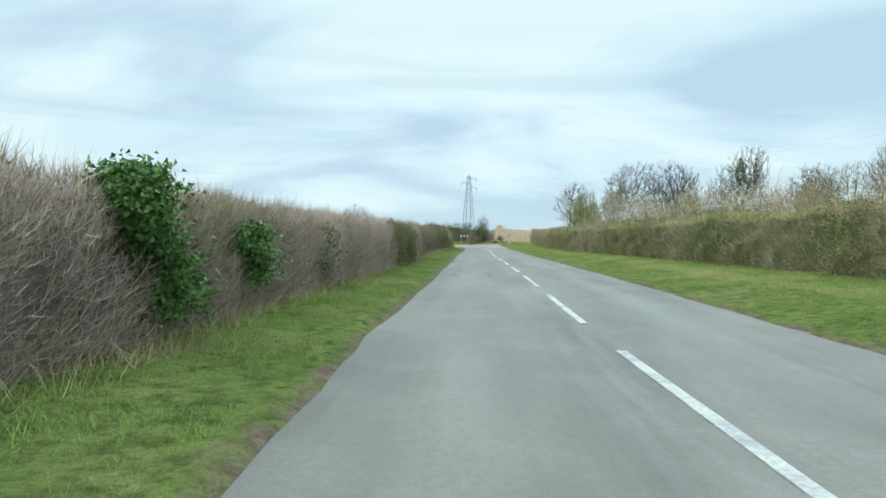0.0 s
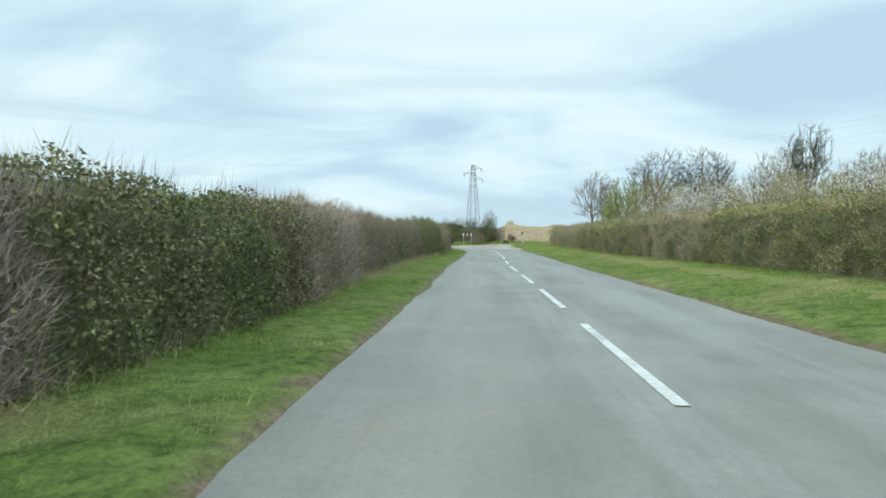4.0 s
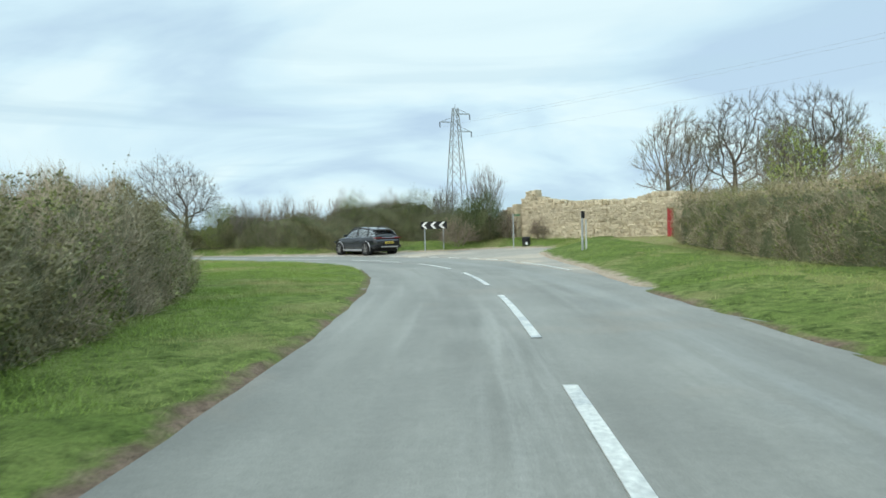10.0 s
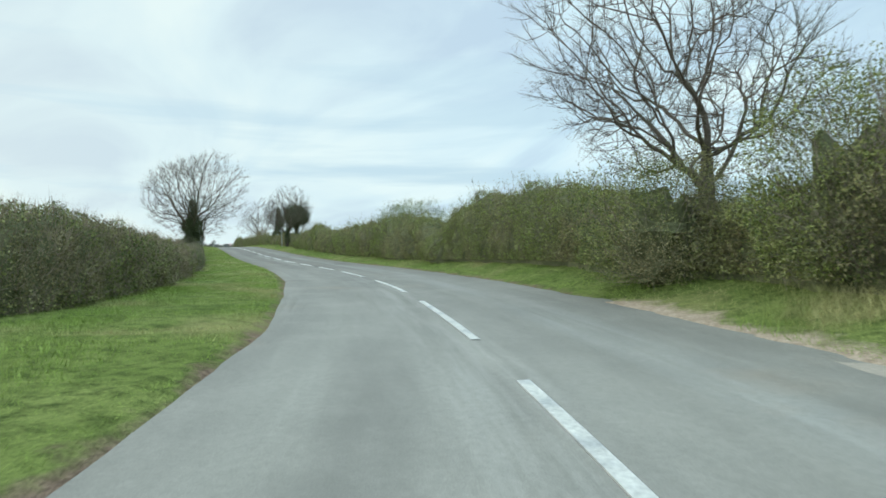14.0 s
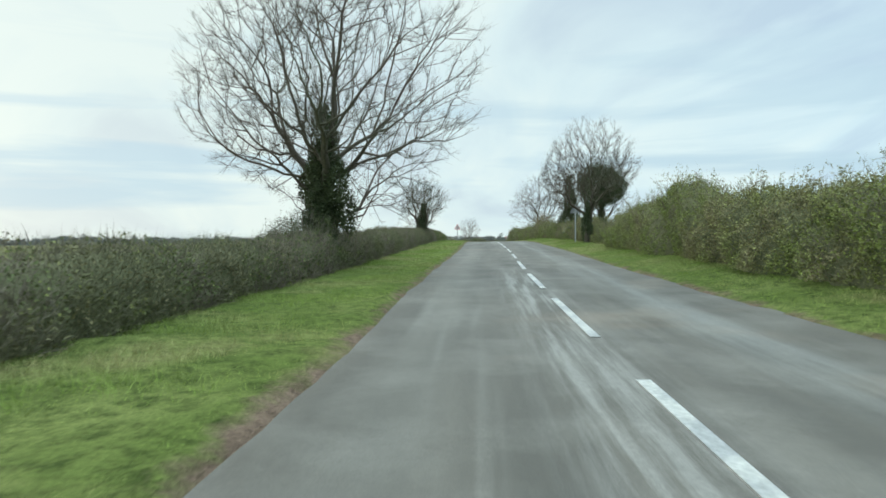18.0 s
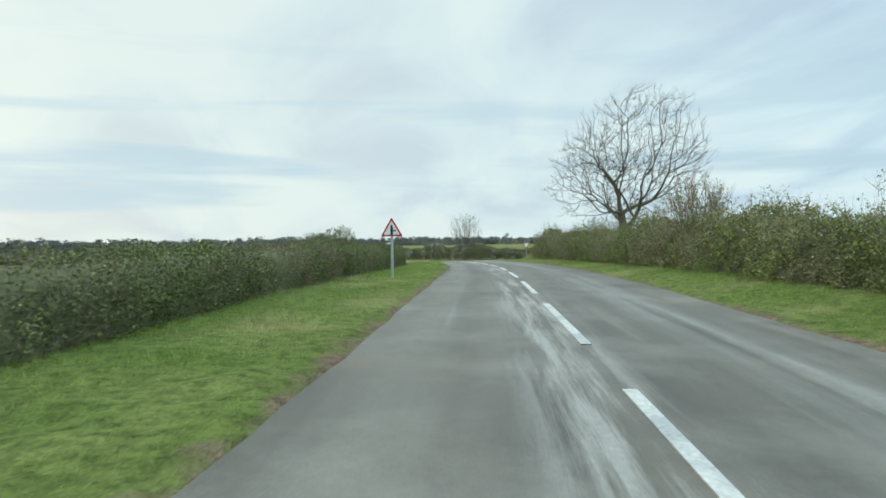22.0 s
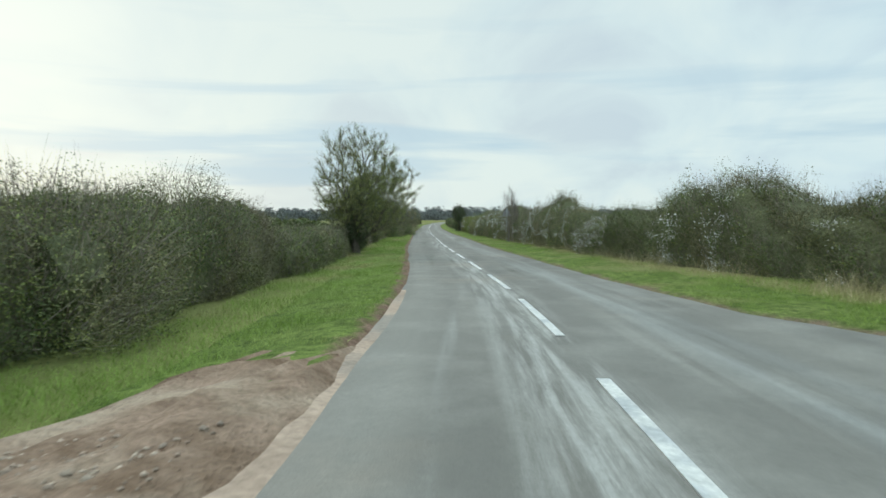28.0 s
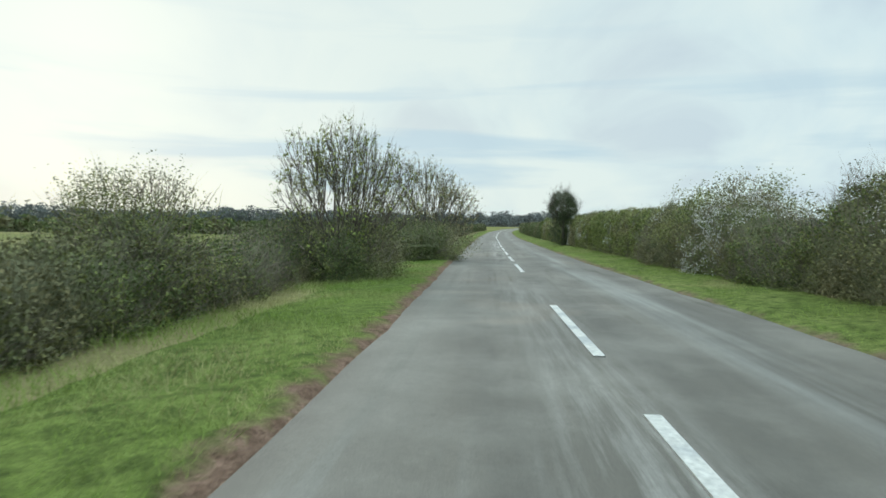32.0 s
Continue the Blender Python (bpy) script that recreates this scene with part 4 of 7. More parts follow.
    for x, y, z, rad, high, count in ivy:
        u = rng.normal(size=(count, 3))
        u /= np.linalg.norm(u, axis=1)[:, None]
        bd = rng.normal(size=(9, 3))
        bd /= np.linalg.norm(bd, axis=1)[:, None]
        rr = rng.uniform(0.35, 1.0, count) ** 0.6 * (1 + (np.clip(u @ bd.T, 0, 1) ** 5) @ rng.uniform(-0.35, 0.35, 9))
        lp = np.array([x, y, z]) + u * rr[:, None] * np.array([rad, rad, high / 2])
        lp = lp[lp[:, 2] > 0.02]
        lp = np.concatenate([lp + rng.normal(size=lp.shape) * 0.05 for _ in range(3)])
        lp = lp[(lp[:, 2] > 0.02) & (np.sin(lp[:, 2] * 4.3 + lp[:, 0] * 6 + seed) + np.sin(lp[:, 1] * 7 - lp[:, 2] * 2.1) + rng.normal(size=len(lp)) * 0.6 > -1.1)]
        lv, lf = cards(lp, np.full(len(lp), 0.046), rng=rng)
        tagged(part("ivy", mesh("ivy", lv, lf), M_IVY, own, "dark ivy"), kind="stuff")
    return own


def bush(label, place, wide, tall, seed, leaves, size=0.06, twigs=300, name="bush", category="bush", group="roadside bushes", deep=None, core=0.4, blossom=0, wood=None):
    """A rounded shrub: an inner mass, stems and many leaves in an uneven outline."""
    rng = np.random.default_rng(seed)
    z = ground(*place)
    own = thing(name, (*place, z), label, category, group)
    deep = deep or wide
    dirs = rng.normal(size=(14, 3))
    dirs[:, 2] = np.abs(dirs[:, 2])
    dirs /= np.linalg.norm(dirs, axis=1)[:, None]
    amp = rng.uniform(-0.3, 0.35, 14)

    def shell(n, r0, r1):
        u = rng.normal(size=(n, 3))
        u /= np.linalg.norm(u, axis=1)[:, None]
        lump = 1 + (np.clip(u @ dirs.T, 0, 1) ** 6) @ amp
        r = rng.uniform(r0, r1, n) * lump
        low = u[:, 2] < 0
        flat = np.hypot(u[:, 0], u[:, 1]) + 1e-6
        grow = np.where(low, (1 + 0.25 * u[:, 2]) / flat, 1.0)
        p = u * r[:, None] * np.array([wide / 2, deep / 2, tall * 0.55])
        p[:, :2] *= grow[:, None]
        p[:, 2] = np.where(low, tall * 0.42 * (1 + u[:, 2]), p[:, 2] + tall * 0.42)
        return p, u

    bm = bmesh.new()
    bmesh.ops.create_icosphere(bm, subdivisions=3, radius=1.0)
    for vv in bm.verts:
        u = np.array(vv.co)
        lump = 1 + float((np.clip(u @ dirs.T, 0, 1) ** 6) @ amp)
        grow = (1 + 0.25 * u[2]) / (math.hypot(u[0], u[1]) + 1e-6) if -0.97 < u[2] < 0 else 1.0
        zz = tall * 0.42 * (1 + u[2]) - 0.05 if u[2] < 0 else u[2] * tall * 0.55 * core * lump + tall * 0.42
        jag = 1 + rng.uniform(-0.16, 0.16)
        vv.co = Vector((u[0] * wide / 2 * core * lump * grow * jag, u[1] * deep / 2 * core * lump * grow * jag, zz * (0.9 if u[2] < 0.2 else jag)))
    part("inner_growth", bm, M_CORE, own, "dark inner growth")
    for mat, n in leaves:
        seeds, _ = shell(90, 0.75, 1.02)
        p, _ = shell(n, 0.5, 1.0)
        tuft = seeds[rng.integers(0, 90, n)] + rng.normal(size=(n, 3)) * np.clip(np.array([0.06 * wide, 0.06 * deep, 0.06 * tall]), 0.06, 0.16)
        p = np.concatenate([p, tuft])
        p = np.concatenate([p + rng.normal(size=p.shape) * 0.04 for _ in range(3)])
        p = p[p[:, 2] > 0.02]
        v, f = cards(p, np.full(len(p), size * 0.48), rng=rng)
        tagged(part("foliage", mesh("foliage", v, f), mat, own), kind="stuff")
        k = seeds * np.array([0.25, 0.25, 0.3])
        v, f = sticks(k, seeds - k, np.linalg.norm(seeds - k, axis=1) * 1.05, np.full(90, 0.006), rng)
        tagged(part("branch_growth", mesh("branch_growth", v, f), wood or M_TWIG_DARK, own, "inner branches"), kind="stuff")
    if twigs:
        p, u = shell(twigs, 0.5, 0.9)
        p[:, 2] = np.abs(p[:, 2])
        v, f = sticks(p, u * 0.6 + rng.normal(size=u.shape) * 0.3 + np.array([0, 0, 0.7]), rng.uniform(0.2, 0.6, twigs), rng.uniform(0.003, 0.006, twigs), rng, True)
        tagged(part("twig_growth", mesh("twig_growth", v, f), wood or M_TWIG_DARK, own, "bare twigs"), kind="stuff")
    if blossom:
        p, u = shell(blossom, 0.85, 1.1)
        keep = np.sin(p[:, 0] * 5 + seed) + np.sin(p[:, 2] * 6) + np.sin(p[:, 1] * 5) > 0.3
        v, f = cards(p[keep], np.full(int(keep.sum()), 0.05), long=1.0, rng=rng)
        tagged(part("blossom", mesh("blossom", v, f), M_BLOSSOM, own, "white blossom"), kind="stuff")
    return own


# ---- the ground, one sheet to the horizon ----
def axis(lo, hi, step, far_lo, far_hi):
    a = list(np.arange(lo, hi + step / 2, step))
    d, x, left = step, lo, []
    while x > far_lo:
        d *= 1.35
        x -= d
        left.append(x)
    d, x, right = step, hi, []
    while x < far_hi:
        d *= 1.35
        x += d
        right.append(x)
    return np.array(left[::-1] + a + right)


GX, GY = axis(-300, 30, 1.0, -2600, 2400), axis(-30, 178, 1.0, -2400, 2500)
gx, gy = np.meshgrid(GX, GY)
gz = land(gx, gy, True)
gi = np.arange(gx.size).reshape(gx.shape)
gf = np.stack([gi[:-1, :-1], gi[:-1, 1:], gi[1:, 1:], gi[1:, :-1]], -1).reshape(-1, 4)
soil = part("ground", mesh("ground", np.stack([gx, gy, gz], -1).reshape(-1, 3), gf, None, True), M_GRASS)
tagged(soil, "green spring grass fields on gently rolling land", "ground", kind="structure")

# ---- road, its mouths and its paint ----
S_END = sx(-500)
road_s = np.arange(2.0, S_END, 1.0)
road = part("road", strip(road_s, lambda s: np.array([-edge_left(s) - 0.35, -1.9, -1.0, 0.0, 1.0, 2.0, min(float(edge_right(s)) + 0.3, 3.3)]), 0.0, "road"), M_ROAD)
tagged(road, "worn grey asphalt country road with pale streaks", "road", kind="structure")
apron_s = np.arange(sy(84), sx(-12), 0.5)
apron = part("pavement", strip(apron_s, lambda s: np.r_[2.6, np.linspace(2.85, edge_right(s) + 0.05, 9)], np.r_[-0.02, np.full(9, 0.01)][None], "pavement"), M_APRON)
tagged(apron, "pale dusty asphalt apron outside the bend", "pavement", kind="structure")

side_w = np.interp(np.arange(len(SIDE)), [0, 4, 6, 8, 10, 12, 15, 18], [13, 9, 7.4, 6.2, 5.0, 4.1, 3.3, 2.9])
side_v, nside = [], 13
for k, (q, tt) in enumerate(zip(SIDE, SIDE_T)):
    for a in np.linspace(-1, 1, nside):
        x, y = q[0] + tt[1] * a * side_w[k], q[1] - tt[0] * a * side_w[k]
        side_v.append((x, y))
side_v = np.array(side_v)
ss_, sd_ = project(side_v)
side_z = height(side_v[:, 0]) + np.where(sd_ < edge_right(ss_) - 0.5, -0.05, 0.002)
si = np.arange(len(side_v)).reshape(-1, nside)
side_f = np.stack([si[4:-1, :-1], si[4:-1, 1:], si[5:, 1:], si[5:, :-1]], -1).reshape(-1, 4)[:, ::-1]
side_uv = np.stack([np.tile(np.linspace(-3, 3, nside), len(SIDE)), np.repeat(400.0 + np.arange(len(SIDE)), nside)], 1)
lane = part("road", mesh("road", np.c_[side_v, side_z], side_f, side_uv, True), M_ROAD)
tagged(lane, "grey asphalt side road joining at a give way line", "road", kind="structure")
mouth_s = np.arange(sx(-140), sx(-180), 0.5)
mouth = part("pavement", strip(mouth_s, lambda s: np.r_[2.3, np.linspace(2.5, edge_right(s) + 0.05, 7)], np.r_[-0.012, np.full(7, 0.006)][None], "pavement"), M_ROAD)
tagged(mouth, "asphalt mouth of the side road", "pavement", kind="structure")


def stroke(name, s0, s1, d0, d1, width, parent, lift=0.009):
    n = max(2, int(abs(s1 - s0) / 0.5) + 1)
    s = np.linspace(s0, s1, n)
    d = np.linspace(d0, d1, n)
    rows = []
    for side in (-1, 1):
        xy = at(s, d + side * width / 2)
        rows.append(np.c_[xy, height(xy[:, 0]) + bank(s, d) + lift])
    top = np.stack(rows, 1)
    low = top - np.array([0, 0, 0.012])
    v = np.concatenate([top.reshape(-1, 3), low.reshape(-1, 3)])
    i = np.arange(2 * n).reshape(n, 2)
    j = i + 2 * n
    f = np.concatenate([np.stack([i[:-1, 0], i[:-1, 1], i[1:, 1], i[1:, 0]], 1)[:, ::-1],
                        np.stack([i[:-1, 0], i[1:, 0], j[1:, 0], j[:-1, 0]], 1), np.stack([i[:-1, 1], i[1:, 1], j[1:, 1], j[:-1, 1]], 1)])
    return part(name, mesh(name, v, f), M_PAINT, parent)


DASHES = [48.4, 55.3, 62.1, 69.0, 75.9, 82.9, 89.3, 95.2, 101.2, 107.5, 114.3, 121.4, 128.0, 134.8, 141.9, 148.8, 155.0, 161.3, 167.8, 174.8, 182.3, 189.6,
          196.0, 201.6, 207.0, 213.3, 219.0, 224.9, 231.2, 237.1, 243.3, 248.7, 254.8, 261.1, 267.3, 273.3, 279.7, 285.8, 291.8, 297.6, 303.5, 309.3, 315.1, 321.2,
          328.3, 335.2, 342.3, 348.5, 354.6, 360.7, 366.5, 372.6, 378.8, 385.0, 391.1, 397.2]
for a, b in zip(DASHES, DASHES[1:]):
    stroke("centre_dash", a, a + 0.68 * (b - a), 0.0, 0.0, 0.11, road)
for k in range(28):
    stroke("centre_dash", 403.3 + 6.2 * k, 407.5 + 6.2 * k, 0.0, 0.0, 0.11, road)
for k in range(20):
    s0 = sy(90.0) + 0.93 * k
    q = at(s0 + 0.45, -float(edge_left(s0 + 0.45)) + 0.02)
    q2 = at(s0 + 0.9, -float(edge_left(s0 + 0.9)) + 0.02)
    stone = part("kerbstone", box_bm((-0.462, -0.06, -0.12), (0.462, 0.06, 0.02), 0.008), M_KERB, road)
    stone.matrix_basis = pose(q[0], q[1], float(height(q[0])), 0, 0, math.degrees(math.atan2(q2[1] - q[1], q2[0] - q[0])))
# give way marks on the outside of the bend
stroke("edge_line", sy(86.0), sy(90.6), 2.95, 3.15, 0.10, apron, 0.02)
g0 = sy(91.5)
while g0 < sx(-8.0):
    stroke("give_way_dash", g0, g0 + 0.75, 3.3, 3.3, 0.12, apron, 0.022)
    g0 += 1.35
# side road: two rows of short marks, then a run of single ones
g0 = sx(-148.5)
while g0 < sx(-160.6):
    for row in (3.05, 3.45):
        stroke("give_way_dash", g0, g0 + 0.6, row, row, 0.2, mouth, 0.016)
    g0 += 0.95
g0 = sx(-161.4)
while g0 < sx(-172.2):
    d0 = float(np.interp(g0, [sx(-161.4), sx(-168), sx(-177)], [3.35, 3.35, 3.0]))
    stroke("edge_dash", g0, g0 + 0.85, d0, d0, 0.11, mouth, 0.016)
    g0 += 1.36


def ribbon(name, points, width, parent, lift):
    p = np.array(points, float)
    t = np.gradient(p, axis=0)
    t /= np.hypot(*t.T)[:, None]
    nrm = np.stack([t[:, 1], -t[:, 0]], 1)
    v = np.concatenate([p - nrm * width / 2, p + nrm * width / 2])
    z = height(v[:, 0]) + lift
    n = len(p)
    i = np.arange(n)
    f = np.stack([i[:-1], i[:-1] + n, i[1:] + n, i[1:]], 1)[:, ::-1]
    return part(name, mesh(name, np.c_[v, z], f), M_PAINT, parent)


ribbon("edge_line", smooth_line([(-172.5, 148.4), (-169, 150.2), (-165, 153.5), (-160.5, 159), (-154, 167.5)], 1.0, 1.5), 0.11, lane, 0.02)
ribbon("middle_line", SIDE[10:26:1], 0.10, lane, 0.02)
tri = np.array([(-161.5, 152.2), (-160.3, 152.8), (-158.2, 157.0)])
part("give_way_triangle", mesh("give_way_triangle", np.c_[tri, height(tri[:, 0]) + 0.022], np.array([[0, 1, 2]])), M_PAINT, lane)


# ---- verges: soil by the edge, then turf ----
def verge(side, s0, s1, seed, mat=None, wide=1.0):
    sign = 1 if side == "right" else -1
    edge = edge_right if side == "right" else edge_left
    ss = np.arange(s0, s1, 0.4)
    steps = np.array([-0.08, 0.0, 0.06, 0.18, 0.35, 0.6, 1.0, *(1.0 + wide * np.array([0.5, 0.9, 1.1]))])
    lift = np.array([-0.03, 0.008, 0.03, 0.05, 0.06, 0.06, 0.05, 0.045, 0.035, -0.12])
    ragged = 0.028 * wave(ss, seed, 2.6) + 0.016 * wave(ss, seed + 3, 0.6)

    def cols(s):
        r = np.interp(s, ss, ragged)
        w = steps + r * np.clip(1 - steps / 1.5, 0, 1)
        return sign * (edge(s) + w)

    bump = 0.015 * np.random.default_rng(seed).normal(size=(len(ss), len(steps)))
    bump[:, :2] = 0
    taper = np.clip(np.minimum(np.arange(len(ss)), len(ss) - 1 - np.arange(len(ss))) / 3, 0, 1)[:, None]
    me = strip(ss, cols, (lift[None] + bump) * taper - 0.10 * (1 - taper), "verge", lambda S, D: sign * D - edge(S))
    if sign < 0:
        me.flip_normals()
    ob = part("verge", me, mat or M_VERGE)
    return tagged(ob, "grass verge with bare brown soil along the asphalt", "verge", kind="structure")


verge("left", 2.0, sy(67), 3)
verge("left", sy(65), sx(-27), 31, None, 4.2)
verge("left", sx(-25), sx(-158.5), 32, None, 2.2)
verge("left", sx(-171), sx(-246), 4, M_VERGE_RED)
verge("left", sx(-246), sx(-420), 7)
verge("right", 2.0, sy(81), 5, None, 4.6)
verge("right", sy(79.5), sx(-17), 8, M_VERGE_SAND, 3.0)
verge("right", sx(-16), sx(-146), 9, None, 1.6)
verge("right", sx(-166.3), sx(-420), 6)


def side_verge(sign, first, seed):
    cols = np.array([-0.1, 0.0, 0.25, 0.8, 1.5, 2.1, 2.4])
    lift = np.array([-0.04, 0.02, 0.06, 0.07, 0.06, 0.03, -0.12])
    rng = np.random.default_rng(seed)
    V = []
    for q, tt, w in zip(SIDE[first:], SIDE_T[first:], side_w[first:]):
        d = sign * (w + cols)
        x, y = q[0] + tt[1] * d, q[1] - tt[0] * d
        V.append(np.c_[x, y, height(x) + lift - (0.15 if not V else 0.0) + rng.normal(size=7) * 0.012 * (cols > 0.1)])
    V = np.array(V)
    n, m = V.shape[:2]
    i = np.arange(n * m).reshape(n, m)
    f = np.stack([i[:-1, :-1], i[:-1, 1:], i[1:, 1:], i[1:, :-1]], -1).reshape(-1, 4)
    uv = np.stack([np.tile(cols, n), np.repeat(np.arange(n), m)], 1)
    me = mesh("verge", V.reshape(-1, 3), f[:, ::-1] if sign > 0 else f, uv, True)
    return tagged(part("verge", me, M_VERGE), "grass verge along the side road", "verge", kind="structure")


side_verge(1, 10, 15)
side_verge(-1, 10, 16)
entry_s = np.arange(sx(-147.5), sx(-174.5), 0.4)
entry_w = knots((entry_s[0], 0.3), (sx(-150), 0.9), (sx(-153), 1.25), (sx(-156), 1.7), (sx(-158.5), 3.0), (sx(-160.5), 4.6), (sx(-165), 4.9), (sx(-168), 4.0), (sx(-170.5), 2.0), (entry_s[-1], 0.9))
entry_rough = np.random.default_rng(8).normal(size=(len(entry_s), 14))
entry_ruts = 0.05 * np.sin(np.linspace(0, 17, 14))[None] + 0.03 * wave(entry_s, 61, 1.1)[:, None]
entry = part("field_entrance", strip(entry_s, lambda s: -np.linspace(2.02, 2.3 + float(entry_w(s)), 14),
                                     np.clip(np.minimum(np.arange(len(entry_s)) / 6, np.arange(len(entry_s))[::-1] / 4)[:, None] - 1, -1, 0) * 0.14 + np.r_[-0.03, 0.015, np.full(11, 0.11), -0.12][None] + np.r_[0, 0.2, np.full(11, 1.0), 0][None] * (0.034 * entry_rough + 0.10 * entry_ruts), "field_entrance"), M_SOIL)
tagged(entry, "rutted brown soil and gravel at a field entrance", "ground", kind="structure")
dust_s = np.arange(sx(-148), sx(-181), 0.3)
dust_in = np.interp(dust_s, [dust_s[0], sx(-152), sx(-164), sx(-172), dust_s[-1]], [2.2, 1.82, 1.82, 2.02, 2.12]) + 0.04 * wave(dust_s, 71, 2.4)
dust = part("field_entrance", strip(dust_s, lambda s: -np.linspace(float(np.interp(s, dust_s, dust_in)), 2.35, 4), np.array([-0.004, 0.006, 0.008, 0.0])[None], "field_entrance"), M_DUST)
tagged(dust, "pale sandy dust spilt over the edge of the asphalt", "ground", kind="structure")
rs = np.random.default_rng(9)
pebble_n = 5200
ps = rs.uniform(sx(-152), sx(-171), pebble_n)
pd = -2.4 - rs.random(pebble_n) * np.maximum(entry_w(ps) - 0.4, 0.1)
pxy = at(ps, pd)
pz = height(pxy[:, 0]) + bank(ps, pd) + 0.098
pv, pf = [], []
octa = np.array([(1, 0, 0), (0, 1, 0), (-1, 0, 0), (0, -1, 0), (0, 0, 0.5), (0, 0, -0.5)])
of = np.array([(0, 1, 4), (1, 2, 4), (2, 3, 4), (3, 0, 4), (1, 0, 5), (2, 1, 5), (3, 2, 5), (0, 3, 5)])
sz = (0.006 + 0.032 * rs.random((pebble_n, 1, 1)) ** 5 + 0.016 * rs.random((pebble_n, 1, 1))) * rs.uniform(0.6, 1.4, (pebble_n, 6, 3))
pv = (octa[None] * sz + np.c_[pxy, pz][:, None]).reshape(-1, 3)
pf = (of[None] + 6 * np.arange(pebble_n)[:, None, None]).reshape(-1, 3)
tagged(part("gravel", mesh("gravel", pv, pf), M_GRAVEL), "loose stones on the field entrance", "gravel", kind="stuff")


def grass(label, n, s0, s1, side, d0, d1, seed, tall=(0.03, 0.095), mat=None, clump=True):
    """Blades of grass on the verge between two distances from the road's edge."""
    rng = np.random.default_rng(seed)
    s = rng.uniform(s0, s1, n)
    edge = edge_right(s) if side > 0 else edge_left(s)
    u = rng.random(n)
    a, b = (d0(s), d1(s)) if callable(d0) else (d0, d1)
    d = side * (edge + a + (b - a) * u)
    xy = at(s, d)
    if clump:
        lump = np.sin(xy[:, 0] * 2.1 + 1.3 * np.sin(xy[:, 1] * 1.7)) + np.sin(xy[:, 1] * 2.6 + xy[:, 0])
        hi = 1 + 0.28 * lump
    else:
        hi = np.ones(n)
    z = height(xy[:, 0]) + bank(s, d) + 0.03
    h = rng.uniform(*tall, n) * hi
    lean = rng.normal(size=(n, 2)) * h[:, None] * 0.6
    w = rng.uniform(0.002, 0.0045, n)
    ang = rng.uniform(0, 2 * math.pi, n)
    ox, oy = np.cos(ang) * w, np.sin(ang) * w
    v = np.stack([np.c_[xy[:, 0] - ox, xy[:, 1] - oy, z], np.c_[xy[:, 0] + ox, xy[:, 1] + oy, z], np.c_[xy + lean, z + h]], 1).reshape(-1, 3)
    return tagged(part("grass", mesh("grass", v, np.arange(3 * n).reshape(n, 3)), mat or M_BLADE), label, "grass", kind="stuff")


grass("short green grass on the verge", 110000, sy(-5), sy(72), -1, 0.25, 2.0, 21, (0.03, 0.09))
grass("short green grass on the verge", 110000, sy(2), sy(92), 1, 0.2, 6.0, 22, (0.03, 0.095))
grass("green grass inside the bend", 170000, sy(70), sx(-22), -1, 0.15, 6.5, 23, (0.03, 0.095))
grass("green grass on the verge", 186000, sx(-20), sx(-148), -1, 0.2, 3.4, 24, (0.03, 0.10))
grass("green grass beside the field entrance", 24000, sx(-148), sx(-159), -1, lambda s: entry_w(s) + 0.1, lambda s: entry_w(s) + 2.7, 35, (0.04, 0.13))
grass("green grass beyond the field entrance", 9000, sx(-168.5), sx(-174), -1, lambda s: np.maximum(entry_w(s), 0.9) + 0.1, lambda s: entry_w(s) + 2.6, 36, (0.04, 0.12))
grass("green grass on the bank", 110000, sx(-4), sx(-146), 1, 0.2, 2.6, 25, (0.03, 0.12))
grass("lush green grass on the verge", 118000, sx(-174), sx(-262), -1, 0.15, 3.1, 26, (0.04, 0.13))
grass("green grass on the verge", 60000, sx(-172), sx(-262), 1, 0.15, 2.6, 27, (0.03, 0.095))
grass("green grass beside the side road", 45000, sx(-165), sx(-182), 1, 0.1, 5.5, 33, (0.03, 0.10))
grass("dry pale grass below the blossoming hedge", 6000, sx(-168), sx(-180), 1, 2.6, 5.0, 34, (0.12, 0.4), M_STRAW)
grass("dry tall grass at the hedge foot", 16000, sy(0), sy(90), 1, 5.2, 6.4, 28, (0.15, 0.45), M_STRAW)
grass("dry tall grass at the hedge foot", 9000, sy(0), sy(72), -1, 1.4, 2.1, 29, (0.12, 0.35), M_STRAW)
grass("dry pale grass below the hedge", 6000, sx(-172), sx(-262), 1, 1.9, 2.8, 30, (0.15, 0.5), M_STRAW)
grass("dry pale grass below the hedge", 3500, sx(-196), sx(-250), -1, 2.5, 3.3, 31, (0.12, 0.4), M_STRAW)
grass("rough grass in front of the outer hedge", 26000, sy(93.5), sx(-13), 1, 0.05, 2.4, 37, (0.06, 0.2))
grass("weeds and grass on the edge of the field entrance", 13000, sx(-150), sx(-160.5), -1, 1.2, 4.0, 39, (0.03, 0.1))
grass("patchy grass before the field gate", 3500, sx(-160.5), sx(-164.5), -1, 3.2, 4.4, 38, (0.04, 0.12))
grass("dry pale grass near the side road", 7000, sx(-126), sx(-147), 1, 1.6, 3.2, 32, (0.15, 0.5), M_STRAW)


# ---- hedges ----
def along(s0, s1, d, step=4.0):
    s = np.linspace(s0, s1, max(3, int((s1 - s0) / step) + 1))
    return at(s, np.full(len(s), d) if np.isscalar(d) else np.interp(s, np.linspace(s0, s1, len(d)), d))


